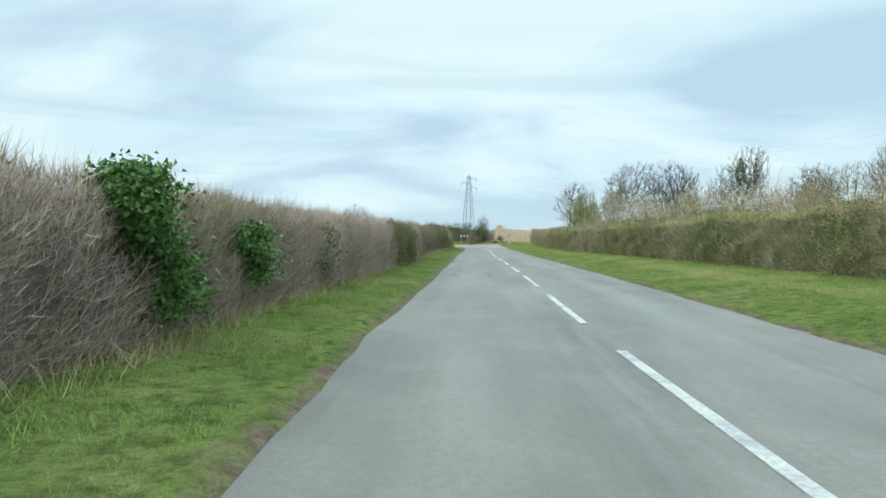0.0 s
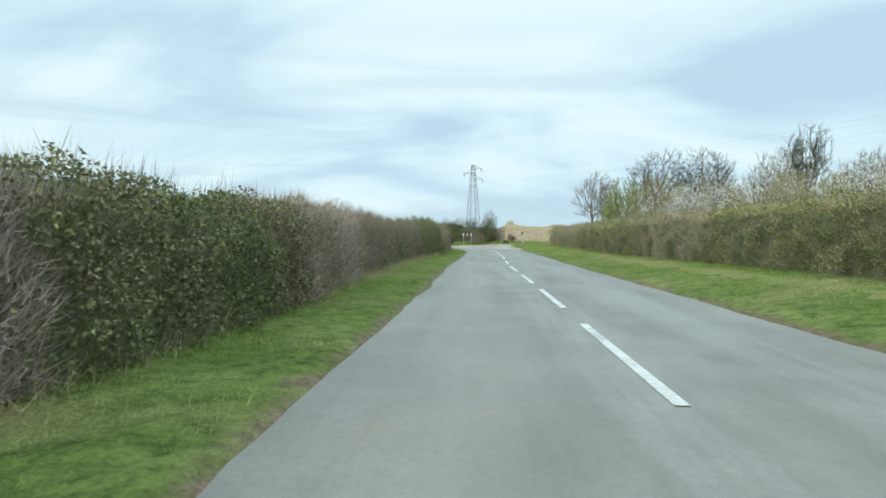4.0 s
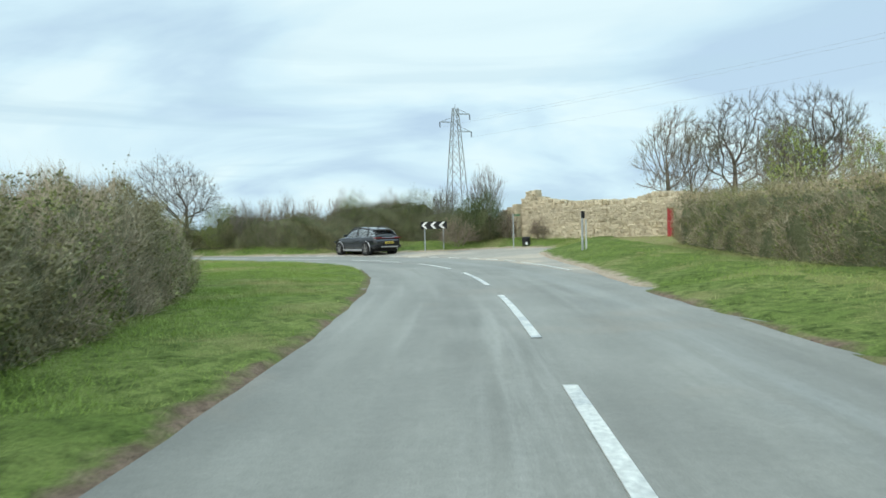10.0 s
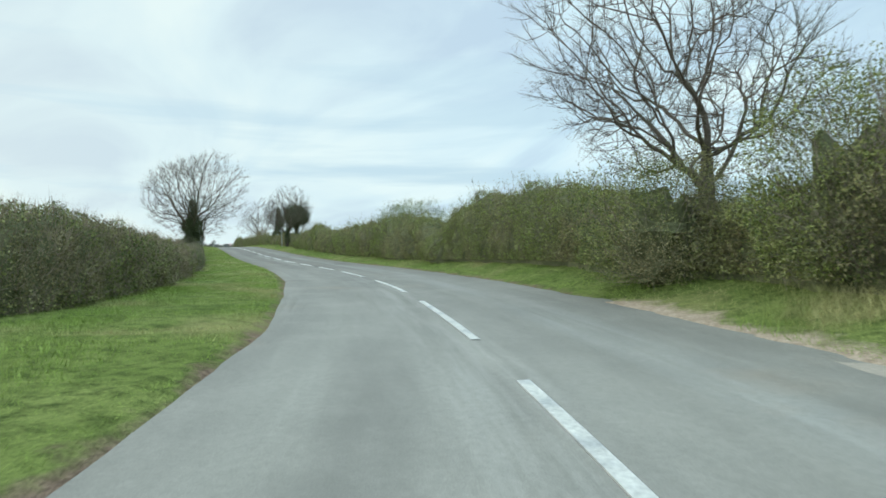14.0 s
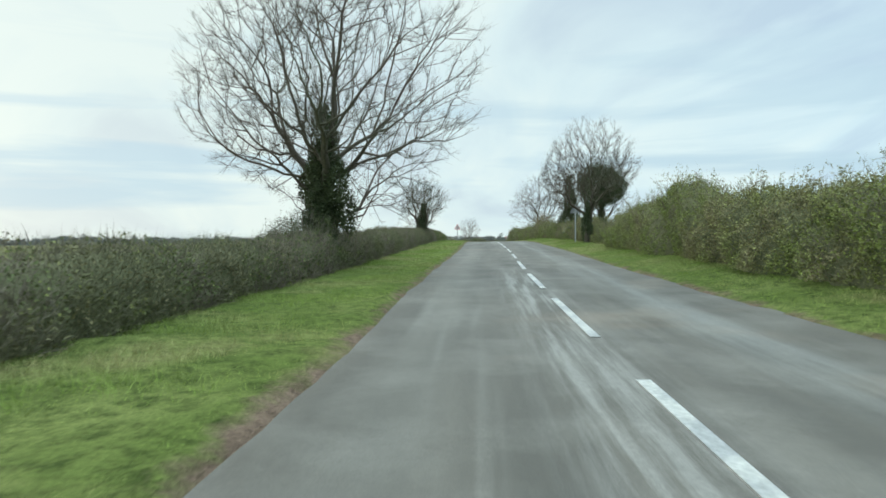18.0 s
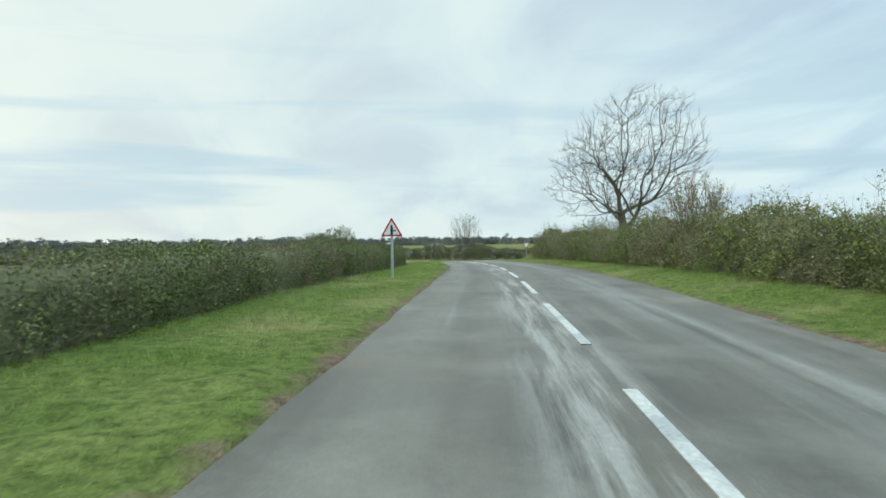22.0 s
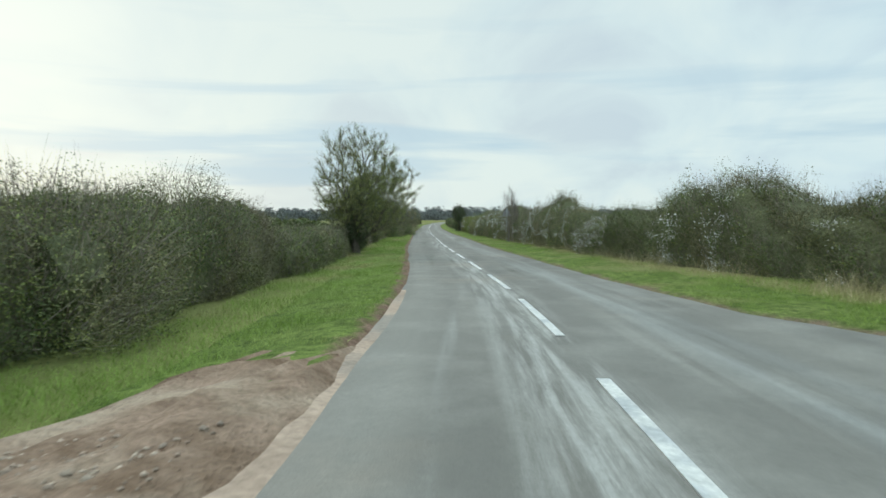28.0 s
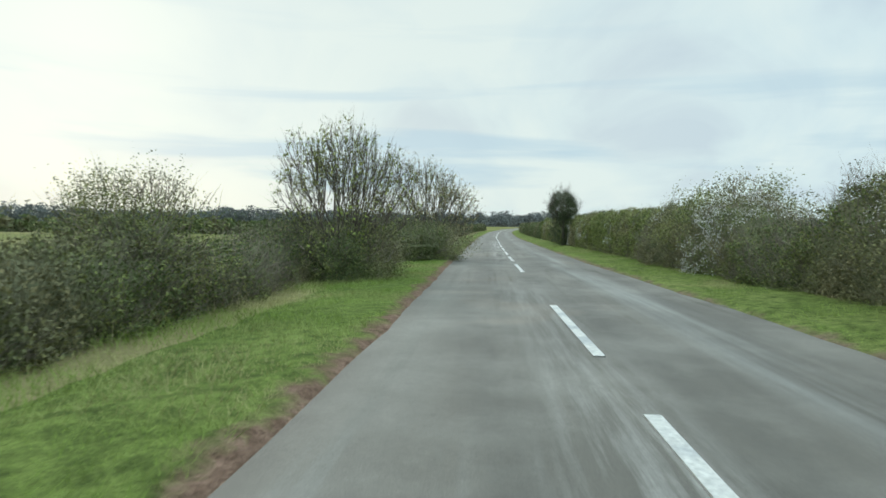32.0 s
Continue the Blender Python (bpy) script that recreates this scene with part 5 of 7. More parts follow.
def left_face(y):
    return np.interp(y, [-14, 7, 21, 29, 41, 50, 58.7, 66, 70, 76, 82, 85], [-2.95, -2.75, -1.75, -1.15, -1.35, -0.95, -0.2, 0.7, 0.9, 0.0, -1.7, -4.2]) - 0.75


def left_run(y0, y1):
    y = np.linspace(y0, y1, max(3, int((y1 - y0) / 3)))
    return np.c_[left_face(y), y]


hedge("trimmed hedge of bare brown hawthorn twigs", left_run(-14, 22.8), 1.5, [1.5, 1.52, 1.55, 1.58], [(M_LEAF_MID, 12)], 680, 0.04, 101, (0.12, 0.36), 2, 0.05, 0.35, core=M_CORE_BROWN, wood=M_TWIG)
hedge("trimmed dark green hedge beside bare hawthorn", left_run(22.8, 28.6), 1.5, 1.6, [(M_LEAF_DARK, 420), (M_LEAF_MID, 120)], 120, 0.055, 102, lumps=0.05)
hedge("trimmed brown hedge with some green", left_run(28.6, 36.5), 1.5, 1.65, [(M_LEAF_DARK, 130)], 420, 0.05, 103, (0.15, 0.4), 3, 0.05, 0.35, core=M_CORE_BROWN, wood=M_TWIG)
hedge("dense green hedge mixed with brown twigs", left_run(36.5, 54), 1.6, [1.65, 1.72, 1.78], [(M_LEAF_DARK, 380), (M_LEAF_MID, 160), (M_LEAF_FRESH, 25)], 260, 0.048, 104, shoots=3, lumps=0.1, cover=0.6, rough_=1.8, wood=M_TWIG_BROWN)
hedge("tall uneven hedge of ivy and bare hawthorn", left_run(54, 63), 1.7, [1.68, 1.88, 1.92], [(M_LEAF_DARK, 280), (M_LEAF_MID, 300), (M_LEAF_FRESH, 40)], 280, 0.05, 105, shoots=3, lumps=0.2, cover=0.8, rough_=2.4, spray=8, soft=0.4)
hedge("rounded hedge end of brown twigs and ivy", left_run(63, 85), 1.8, [1.85, 2.02, 1.6, 1.36, 1.38, 1.1], [(M_LEAF_DARK, 170), (M_LEAF_MID, 250)], 420, 0.055, 106, shoots=3, lumps=0.26, cover=0.7, wood=M_TWIG_TAN, rough_=2.0, spray=6, soft=0.4)

right_x = lambda y: np.interp(y, [-14, 20, 30, 51, 64, 75, 91], [9.6, 9.5, 9.4, 9.4, 10.3, 11.2, 12.2]) + 0.7
for y0, y1, lab, lv, tw, sd, top_ in ((-14, 14.5, "trimmed hedge of brown twigs and pale leaves", [(M_LEAF_MID, 110), (M_LEAF_DARK, 60)], 300, 111, (M_STRAW, 260)),
                                      (14.5, 40, "trimmed green hedge with a yellowish top", [(M_LEAF_MID, 210), (M_LEAF_DARK, 240)], 150, 112, (M_CUT_TOP_SUNLIT, 900)),
                                      (40, 47.5, "trimmed hedge, mostly brown cut twigs", [(M_LEAF_MID, 110), (M_LEAF_DARK, 70)], 300, 115, (M_STRAW, 300)),
                                      (47.5, 71, "trimmed green hedge, brown in places", [(M_LEAF_MID, 190), (M_LEAF_DARK, 250)], 150, 113, (M_CUT_TOP_SUNLIT, 800)),
                                      (71, 91.5, "trimmed hedge of green ivy and cut twigs", [(M_LEAF_MID, 120), (M_LEAF_DARK, 150)], 260, 114, (M_STRAW, 420))):
    yy = np.linspace(y0, y1, 10)
    hedge(lab, np.c_[right_x(yy), yy], 1.4, 1.7, lv, tw, 0.058, sd, shoots=6, lumps=0.09, cover=0.8, wood=M_TWIG_TAN, rough_=3.2, crown=top_)

hedge("overgrown hedge with tall bare shoots behind the chevron sign", [(5.2, 107.2), (1.5, 109.0), (-2.5, 110.6), (-6.2, 111.6)], 2.5, [1.7, 1.8, 1.7, 1.6], [(M_LEAF_DARK, 280), (M_LEAF_MID, 90)], 200, 0.06, 121, (0.3, 0.8), 22, 0.35, 0.7, cover=0.8, spray=16, soft=0.7)
hedge("brown and green roadside hedge with bare shoots", along(sx(-4.2), sx(-13), [6.6, 5.4]), 1.7, [1.5, 1.9, 2.1], [(M_LEAF_DARK, 280), (M_LEAF_MID, 140)], 180, 0.055, 122, (0.3, 0.8), 20, 0.35, 0.8, cover=0.7, spray=20, soft=0.8)
hedge("leafy green roadside hedge", along(sx(-13), sx(-30), [5.4, 5.1]), 1.7, [1.45, 1.4, 1.8, 2.1, 1.95], [(M_LEAF_MID, 340), (M_LEAF_DARK, 130), (M_LEAF_FRESH, 60)], 150, 0.055, 123, shoots=6, lumps=0.4, spray=24, soft=1.0)
hedge("tall leafy green hedge", along(sx(-30), sx(-48), [5.1, 5.0]), 1.8, [1.85, 2.0, 1.85], [(M_LEAF_MID, 360), (M_LEAF_DARK, 130), (M_LEAF_FRESH, 70)], 110, 0.055, 124, shoots=6, lumps=0.45, spray=24, soft=1.0)
hedge("green hedge below bare trees", along(sx(-48), sx(-72), [5.0, 5.2]), 1.7, [1.55, 1.85, 1.95, 1.65, 1.35], [(M_LEAF_MID, 350), (M_LEAF_DARK, 120), (M_LEAF_FRESH, 70)], 90, 0.055, 125, shoots=6, lumps=0.45, spray=24, soft=1.0)
hedge("uneven hedge of green and brown growth", along(sx(-72), sx(-100), [5.75, 5.3]), 1.7, [0.95, 1.05, 1.1, 1.0], [(M_LEAF_MID, 320), (M_LEAF_DARK, 130)], 140, 0.06, 126, shoots=10, lumps=0.4, spray=22, soft=1.0)
hedge("green hedge below a large bare tree", along(sx(-100), sx(-120), [5.2, 4.7]), 1.7, [1.2, 1.55, 1.25, 1.1, 1.35], [(M_LEAF_MID, 350), (M_LEAF_DARK, 130)], 90, 0.06, 127, shoots=8, lumps=0.4, spray=22, soft=1.0)
hedge("leafy hedge with spiky shoots near the junction", [*along(sx(-120), sx(-134), [4.7, 5.2]), (-138.6, 149.6), (-140.0, 155), (-136.5, 164)], 1.8, [1.45, 1.2, 1.35, 1.05, 1.05, 1.1], [(M_LEAF_MID, 360), (M_LEAF_DARK, 110)], 90, 0.06, 128, (0.3, 0.7), 8, 0.45, spray=22, soft=1.0)

hedge("dense dark green hedge corner", [(-31, 90), (-25, 96), (-19.8, 100.6), (-18.7, 102.5), *along(sx(-21.0), sx(-32), [-6.3, -6.3])], 1.6, [1.7, 1.75, 1.8, 1.85, 1.85, 1.45, 1.2, 1.05, 1.0], [(M_LEAF_DARK, 270), (M_LEAF_MID, 240)], 240, 0.052, 131, wood=M_TWIG_BROWN, lumps=0.1, spray=4, soft=0.4)
hedge("low trimmed dark hedge along the field", along(sx(-32), sx(-58), [-6.2, -5.6]), 1.75, [1.0, 0.92, 0.92], [(M_LEAF_DARK, 190), (M_LEAF_MID, 30)], 420, 0.05, 132, (0.1, 0.3), lumps=0.08, cover=1.0, soft=0.6)
hedge("low brown hedge under ivied trees", along(sx(-58), sx(-92), [-5.6, -5.9, -5.7]), 1.8, [0.94, 1.0, 0.98], [(M_LEAF_DARK, 180), (M_LEAF_MID, 25)], 420, 0.05, 133, (0.1, 0.3), lumps=0.08, cover=0.8, soft=0.6)
hedge("low trimmed hedge behind the warning sign", along(sx(-92), sx(-125), [-6.0, -5.8]), 1.75, [1.03, 1.0, 1.08, 1.22], [(M_LEAF_DARK, 400), (M_LEAF_MID, 80)], 90, 0.05, 134, (0.1, 0.26), lumps=0.06, cover=1.2, soft=0.6)
hedge("low trimmed hedge with broken twigs", along(sx(-125), sx(-151), [-5.6, -6.3]), 1.6, [1.22, 1.0, 0.92], [(M_LEAF_DARK, 380), (M_LEAF_MID, 130)], 110, 0.05, 135, (0.1, 0.26), lumps=0.08, cover=1.0, soft=0.6)

hedge("dense green hedge along the lane", along(sx(-171), sx(-186), [-6.9, -6.3]), 1.8, [1.6, 2.1, 1.6], [(M_LEAF_DARK, 360), (M_LEAF_MID, 110)], 200, 0.05, 141, shoots=8, lumps=0.22, spray=18, soft=0.9)
hedge("brown tangled hedge with old stems", along(sx(-186), sx(-208), [-5.8, -5.6]), 1.6, [1.2, 1.2, 1.2], [(M_LEAF_DARK, 300), (M_LEAF_MID, 130)], 180, 0.055, 142, lumps=0.16, shoots=4, cover=0.8, spray=12, soft=0.8)
hedge("brown tangled hedge beside the field", along(sx(-208), sx(-250), [-5.6, -5.7]), 1.6, [1.15, 1.1, 1.15, 1.2], [(M_LEAF_DARK, 270), (M_LEAF_MID, 110)], 180, 0.06, 143, lumps=0.16, shoots=4, cover=0.8, spray=12, soft=0.8)
hedge("far hedge along the lane", along(sx(-250), sx(-400), [-6.0, -6.0], 8.0), 1.6, 1.6, [(M_LEAF_DARK, 80)], 60, 0.12, 144, lumps=0.2)

hedge("blackthorn hedge with white blossom", [(-160, 168), (-166, 160), (-171.5, 154.4), (-177, 151.2), *along(sx(-181), sx(-192), [7.4, 5.9])], 1.8, [1.0, 1.1, 1.2, 1.4, 2.05, 2.3, 2.0], [(M_LEAF_DARK, 400), (M_LEAF_MID, 60)], 170, 0.055, 151, (0.25, 0.7), 7, 0.45, blossom=55, spray=14, soft=0.9)
hedge("green hedge with sprays of white blossom", along(sx(-192), sx(-216), [5.9, 5.6]), 1.8, [1.55, 2.0, 1.9, 1.85], [(M_LEAF_DARK, 330), (M_LEAF_MID, 130)], 140, 0.055, 152, (0.25, 0.7), 6, 0.42, blossom=40, spray=16, soft=0.9)
hedge("blossoming hedge in mixed green", along(sx(-216), sx(-240), [5.6, 5.1]), 1.8, [1.85, 2.0, 1.7, 1.6], [(M_LEAF_DARK, 280), (M_LEAF_MID, 190)], 120, 0.055, 153, (0.25, 0.7), 6, 0.42, blossom=60, spray=16, soft=0.9)
hedge("far green hedge along the lane", along(sx(-240), sx(-285), [5.4, 5.4]), 1.8, [1.9, 1.9], [(M_LEAF_MID, 150), (M_LEAF_DARK, 60)], 60, 0.09, 154, lumps=0.18, blossom=30)
hedge("distant hedge along the lane", along(sx(-285), sx(-400), [5.4, 5.4], 8.0), 1.8, 1.7, [(M_LEAF_DARK, 80)], 50, 0.12, 155, lumps=0.2)


# ---- trees and bushes ----
def ivy_clump(label, place, wide, tall, n, seed, mat, foot=0.0, lean=0.0):
    rng = np.random.default_rng(seed)
    z = ground(*place)
    own = thing("ivy", (*place, z), label, "ivy", "ivy on the hedge")
    u = rng.random(n) ** 0.8
    w = wide / 2 * (1.1 - 0.5 * u) * (1 + 0.35 * np.sin(u * 9 + seed))
    p = np.stack([rng.normal(size=n) * 0.16, rng.uniform(-1, 1, n) * w + 0.1 * np.sin(u * 7) + lean * (0.5 - u), foot + u * (tall - foot) + rng.normal(size=n) * 0.04], 1)
    p = np.concatenate([p, p + rng.normal(size=p.shape) * 0.05])
    v, f = cards(p, np.full(len(p), 0.04), rng=rng)
    tagged(part("foliage", mesh("foliage", v, f), mat, own), kind="stuff")
    stem = tube_bm([(-0.1, 0, 0), (-0.06, 0.03, tall * 0.4), (-0.08, -0.04, tall * 0.8)], [0.03, 0.02, 0.012], 6)
    part("stem", stem, M_BARK, own)
    return own


ivy_clump("bright green ivy climbing the bare hedge", (left_face(6.2) + 0.8, 6.2), 0.68, 1.66, 4600, 7, M_IVY_BRIGHT, 0.28, 0.9)
ivy_clump("small dark green ivy clump on the bare hedge", (left_face(8.8) + 0.78, 8.85), 0.5, 1.2, 2100, 8, M_IVY_BRIGHT, 0.45, 0.1)
ivy_clump("sparse green growth on the bare hedge", (left_face(13.0) + 0.76, 13.0), 0.8, 1.25, 380, 9, M_LEAF_DARK)

tree("wide bare ash tree standing over the roadside hedge", (-14.1, 113.8), 6.2, 6.2, 301, 0.16, 0.27, 1500, 0.26, 0.45, fork=2.7, off=(-0.9, -0.5))
tree("big bare ash tree with an ivied trunk by the low hedge", (-60.6, 117.75), 8.7, 7.8, 302, 0.25, 0.14, 2300, 0.33, 0.45, fork=1.6, upright=0.25, twigs=6, twig_wide=0.0042,
     ivy=[(0, 0, 1.0, 0.5, 2.4, 5200), (0.05, 0, 2.4, 0.45, 2.4, 4600), (0.15, 0.1, 3.6, 0.34, 1.6, 1500), (0.5, 0.35, 2.3, 0.32, 1.3, 900), (-0.5, -0.3, 2.3, 0.34, 1.3, 1000), (0.1, 0.6, 1.5, 0.3, 1.2, 600)])
tree("bare ash tree with a thick ivied trunk", (-86.9, 125.35), 4.75, 4.3, 303, 0.2, 0.22, 900, 0.3, 0.5, upright=0.5, fork=1.5, twig_len=(0.2, 0.5),
     ivy=[(0, 0, 0.7, 0.3, 1.6, 1300), (0.0, 0.0, 1.5, 0.36, 1.4, 1700), (0.05, 0.1, 2.3, 0.24, 1.1, 700), (-0.2, -0.15, 1.2, 0.25, 1.0, 500)])
tree("bare tree leaning over the hedge with spreading limbs", (-76.85, 132.8), 6.2, 6.3, 304, 0.17, 0.36, 1500, 0.3, 0.42, upright=0.15, fork=2.3, twigs=5, ivy=[(0, 0, 0.8, 0.3, 2.0, 1600), (0.05, 0, 1.8, 0.2, 1.2, 700)])
tree("round-headed tree smothered in dark ivy", (-84.6, 137.4), 6.0, 4.8, 316, 0.2, 0.3, 900, 0.5, 0.5, ivy=[(0, 0, 3.6, 1.5, 2.7, 13000), (0.6, -0.7, 3.0, 1.0, 1.6, 4000), (-0.6, 0.5, 4.2, 0.9, 1.5, 3000), (0, 0, 1.0, 0.45, 2.4, 1800)])
tree("slim tree clad in dark ivy to its top", (-91.9, 138.1), 5.4, 3.8, 305, 0.15, 0.25, 600, 0.3, 0.5,
     ivy=[(0, 0, 1.2, 1.0, 2.4, 5200), (0.1, 0, 2.7, 0.65, 1.9, 3200), (-0.1, 0.1, 3.5, 0.45, 1.2, 1300), (0.05, 0, 4.4, 0.26, 1.2, 700)])
tree("broad bare tree with a rounded crown", (-118.4, 145.5), 7.7, 7.8, 306, 0.24, 0.22, 1700, 0.27, 0.48, fork=3.2, off=(0.4, 0.5))
tree("brown budding stems rising from the hedge", tuple(at(sx(-106.5), 5.1)), 2.5, 2.4, 307, 0.05, 0.1, 360, 0.75, 0.5, upright=0.8, stems=5, leaves=[(M_LEAF_MID, 0.5)], bark=M_TWIG_BROWN)
tree("bare upright hawthorn stems in the hedge", (-9.2, 111.0), 3.1, 2.0, 318, 0.05, 0.1, 200, 0.75, 0.6, upright=1.0, stems=5, bark=M_BARK_PALE)
tree("bare upright hawthorn stems in the hedge", (-6.4, 111.4), 3.4, 2.0, 319, 0.05, 0.1, 200, 0.75, 0.6, upright=1.0, stems=5, bark=M_BARK_PALE)
for k, (x, y, hgt) in enumerate(((-4.9, 111.5, 2.9), (-7.8, 111.2, 3.2), (-3.0, 111.0, 3.3), (0.4, 110.1, 3.2))):
    tree("clump of brown upright shoots in the hedge", (x, y), hgt, 1.9, 330 + k, 0.04, 0.06, 170, 0.75, 0.6, upright=1.0, stems=6, bark=M_TWIG_BROWN, leaves=[(M_LEAF_MID, 0.25)], leaf_size=0.03)
tree("tangled bare stems in the outer hedge", (4.0, 108.0), 3.3, 2.6, 320, 0.05, 0.1, 260, 0.7, 0.6, upright=0.8, stems=5)
tree("slender bare tree with upright twigs beyond the junction", (-176.3, 151.7), 7.0, 5.0, 308, 0.12, 0.15, 480, 0.6, 0.5, upright=0.7, stems=3, twig_len=(0.25, 0.7))
# fresh leaves, mostly the lighter greens: light shining through them is put into the colour
tree("bushy tree in fresh leaf", (-197.1, 136.5), 5.6, 4.2, 309, 0.18, 0.2, 1300, 0.42, 0.36, upright=0.1, off=(0, 0.3), leaves=[(M_LEAF_MID, 3.6), (M_LEAF_FRESH, 2.0), (M_LEAF_DARK, 0.9)], leaf_size=0.025, fork=1.9, twigs=7, leaf_gap=0.03, ivy=[(0, 0, 1.2, 0.5, 2.6, 2200)])
tree("round tree in fresh leaf with low spreading branches", (-214.3, 133.35), 5.7, 4.7, 310, 0.17, 0.14, 1300, 0.42, 0.36, upright=0.0, off=(0, 0.45), leaves=[(M_LEAF_MID, 8.5), (M_LEAF_DARK, 7.0)], leaf_size=0.032, fork=1.6, twigs=7)
tree("many-stemmed shrub tree just coming into leaf", (-231.7, 132.0), 3.6, 3.6, 311, 0.07, 0.05, 700, 0.75, 0.6, upright=0.8, leaves=[(M_LEAF_MID, 0.7), (M_LEAF_FRESH, 0.3)], stems=5)
tree("brownish shrub tree at the lane side", (-243.2, 131.5), 3.9, 4.4, 312, 0.07, 0.05, 700, 0.75, 0.5, upright=0.6, leaves=[(M_LEAF_MID, 1.0), (M_STRAW, 0.7)], stems=4)
tree("small tree clad in dark ivy", (-262.3, 136.4), 4.2, 2.8, 313, 0.12, 0.3, 300, 0.5, 0.5, ivy=[(0, 0, 2.7, 1.15, 2.0, 4500), (0, 0, 1.1, 0.8, 2.2, 2200)])
tree("bare tree with pale upright stems beside the lane", (-211.2, 143.6), 3.4, 1.7, 314, 0.06, 0.1, 220, 0.7, 0.6, upright=1.0, stems=4, bark=M_BARK_PALE)
tree("small budding tree behind the low hedge", (-140.0, 131.0), 2.7, 2.6, 315, 0.05, 0.1, 300, 0.6, 0.5, stems=3, leaves=[(M_LEAF_FRESH, 0.8)])
tree("bare thorn tree with upright stems by the wall", (6.3, 105.6), 4.2, 2.4, 317, 0.07, 0.1, 320, 0.75, 0.6, upright=1.0, stems=4, bark=M_BARK_PALE)

bush("dark evergreen bush by the stone wall", (5.9, 105.1), 2.7, 2.6, 401, [(M_LEAF_DARK, 3600), (M_IVY, 1200)], 0.07, 200)
tree("brown bramble thicket beside the chevron sign", (4.7, 104.1), 1.55, 2.6, 402, 0.03, 0.02, 420, 0.6, 0.4, upright=0.4, stems=6, leaves=[(M_STRAW, 0.25), (M_LEAF_DARK, 0.25)], leaf_size=0.04, bark=M_TWIG_BROWN, name="bramble_thicket", category="bramble", group="scrub by the corner", twig_len=(0.15, 0.4))
tree("brown bramble stems before the stone wall", (9.0, 102.9), 1.1, 2.2, 417, 0.025, 0.02, 300, 0.6, 0.4, upright=0.5, stems=6, leaves=[(M_STRAW, 0.25)], leaf_size=0.04, bark=M_TWIG_BROWN, name="bramble_thicket", category="bramble", group="scrub by the corner", twig_len=(0.12, 0.35))
tree("low brown scrub at the end of the wall", (7.4, 104.6), 1.6, 2.0, 418, 0.03, 0.02, 300, 0.6, 0.4, upright=0.6, stems=5, leaves=[(M_LEAF_DARK, 0.3)], leaf_size=0.04, bark=M_TWIG_BROWN, name="bramble_thicket", category="bramble", group="scrub by the corner", twig_len=(0.12, 0.35))
bush("green bush in the outer hedge", (-1.7, 110.4), 2.6, 3.3, 403, [(M_LEAF_MID, 2600), (M_LEAF_DARK, 2400)], 0.052, 900)
bush("tall green bush in the outer hedge", (2.3, 109.0), 4.0, 3.3, 404, [(M_LEAF_MID, 2400), (M_LEAF_DARK, 3600)], 0.052, 1400)
bush("shrub with white blossom above the low hedge", (-154.5, 137.4), 3.2, 1.4, 405, [(M_LEAF_DARK, 2600), (M_LEAF_MID, 1200)], 0.06, 500, blossom=700)
bush("shrub with budding twigs beside the fingerpost", (-158.7, 137.0), 3.2, 1.7, 406, [(M_LEAF_DARK, 2200), (M_LEAF_MID, 1200)], 0.06, 500)
bush("spreading dark green shrub beside the gate", (-169.8, 137.2), 3.6, 1.65, 407, [(M_IVY, 4600), (M_LEAF_DARK, 4200)], 0.045, 900, core=0.5, deep=2.8)
bush("olive green shrub beyond the gate", (-175.0, 137.6), 3.8, 2.3, 408, [(M_LEAF_DARK, 4200), (M_LEAF_MID, 1800)], 0.042, 2200)
bush("leafy shrub on the lane side", (-180.5, 136.6), 3.6, 2.4, 409, [(M_LEAF_DARK, 3200), (M_LEAF_MID, 1400)], 0.045, 2200)
bush("dark scrub round the many-stemmed shrub", (-231.6, 131.9), 3.4, 1.45, 422, [(M_LEAF_DARK, 3000), (M_LEAF_MID, 900)], 0.055, 1200)
bush("dark scrub at the lane side", (-240.6, 131.7), 3.6, 1.5, 423, [(M_LEAF_DARK, 3000), (M_LEAF_MID, 900)], 0.055, 1200)
bush("low shrub above the hedge", (-224.6, 131.6), 2.2, 2.05, 410, [(M_LEAF_MID, 2000), (M_LEAF_DARK, 1400)], 0.045, 900)
bush("blackthorn bush in white blossom", (-187.0, 149.9), 3.4, 2.6, 411, [(M_LEAF_DARK, 1800), (M_LEAF_MID, 900)], 0.06, 1800, blossom=2200)
bush("round green bush on the lane side", (-237.0, 141.6), 4.0, 2.6, 412, [(M_LEAF_MID, 2800), (M_LEAF_DARK, 1200)], 0.07, 300)
bush("scrubby bush round the foot of the ash tree", (-14.4, 113.0), 3.0, 2.5, 419, [(M_LEAF_MID, 2200), (M_LEAF_DARK, 1500)], 0.055, 900)
bush("tall budding shrub in the roadside hedge", (-10.6, 112.1), 3.2, 3.1, 420, [(M_LEAF_MID, 3000), (M_LEAF_DARK, 1200)], 0.055, 1400)
bush("dark scrub round the foot of the ivied ash tree", (-60.2, 117.3), 2.4, 1.35, 421, [(M_LEAF_DARK, 1500), (M_IVY, 1300)], 0.055, 1400)
bush("leafy green bush on the bank", (-39.5, 124.2), 4.2, 3.4, 413, [(M_LEAF_MID, 3800), (M_LEAF_DARK, 1500)], 0.07, 500)
bush("leafy green bush on the bank", (-31.0, 122.1), 4.2, 2.65, 414, [(M_LEAF_MID, 3600), (M_LEAF_DARK, 1500)], 0.07, 500)
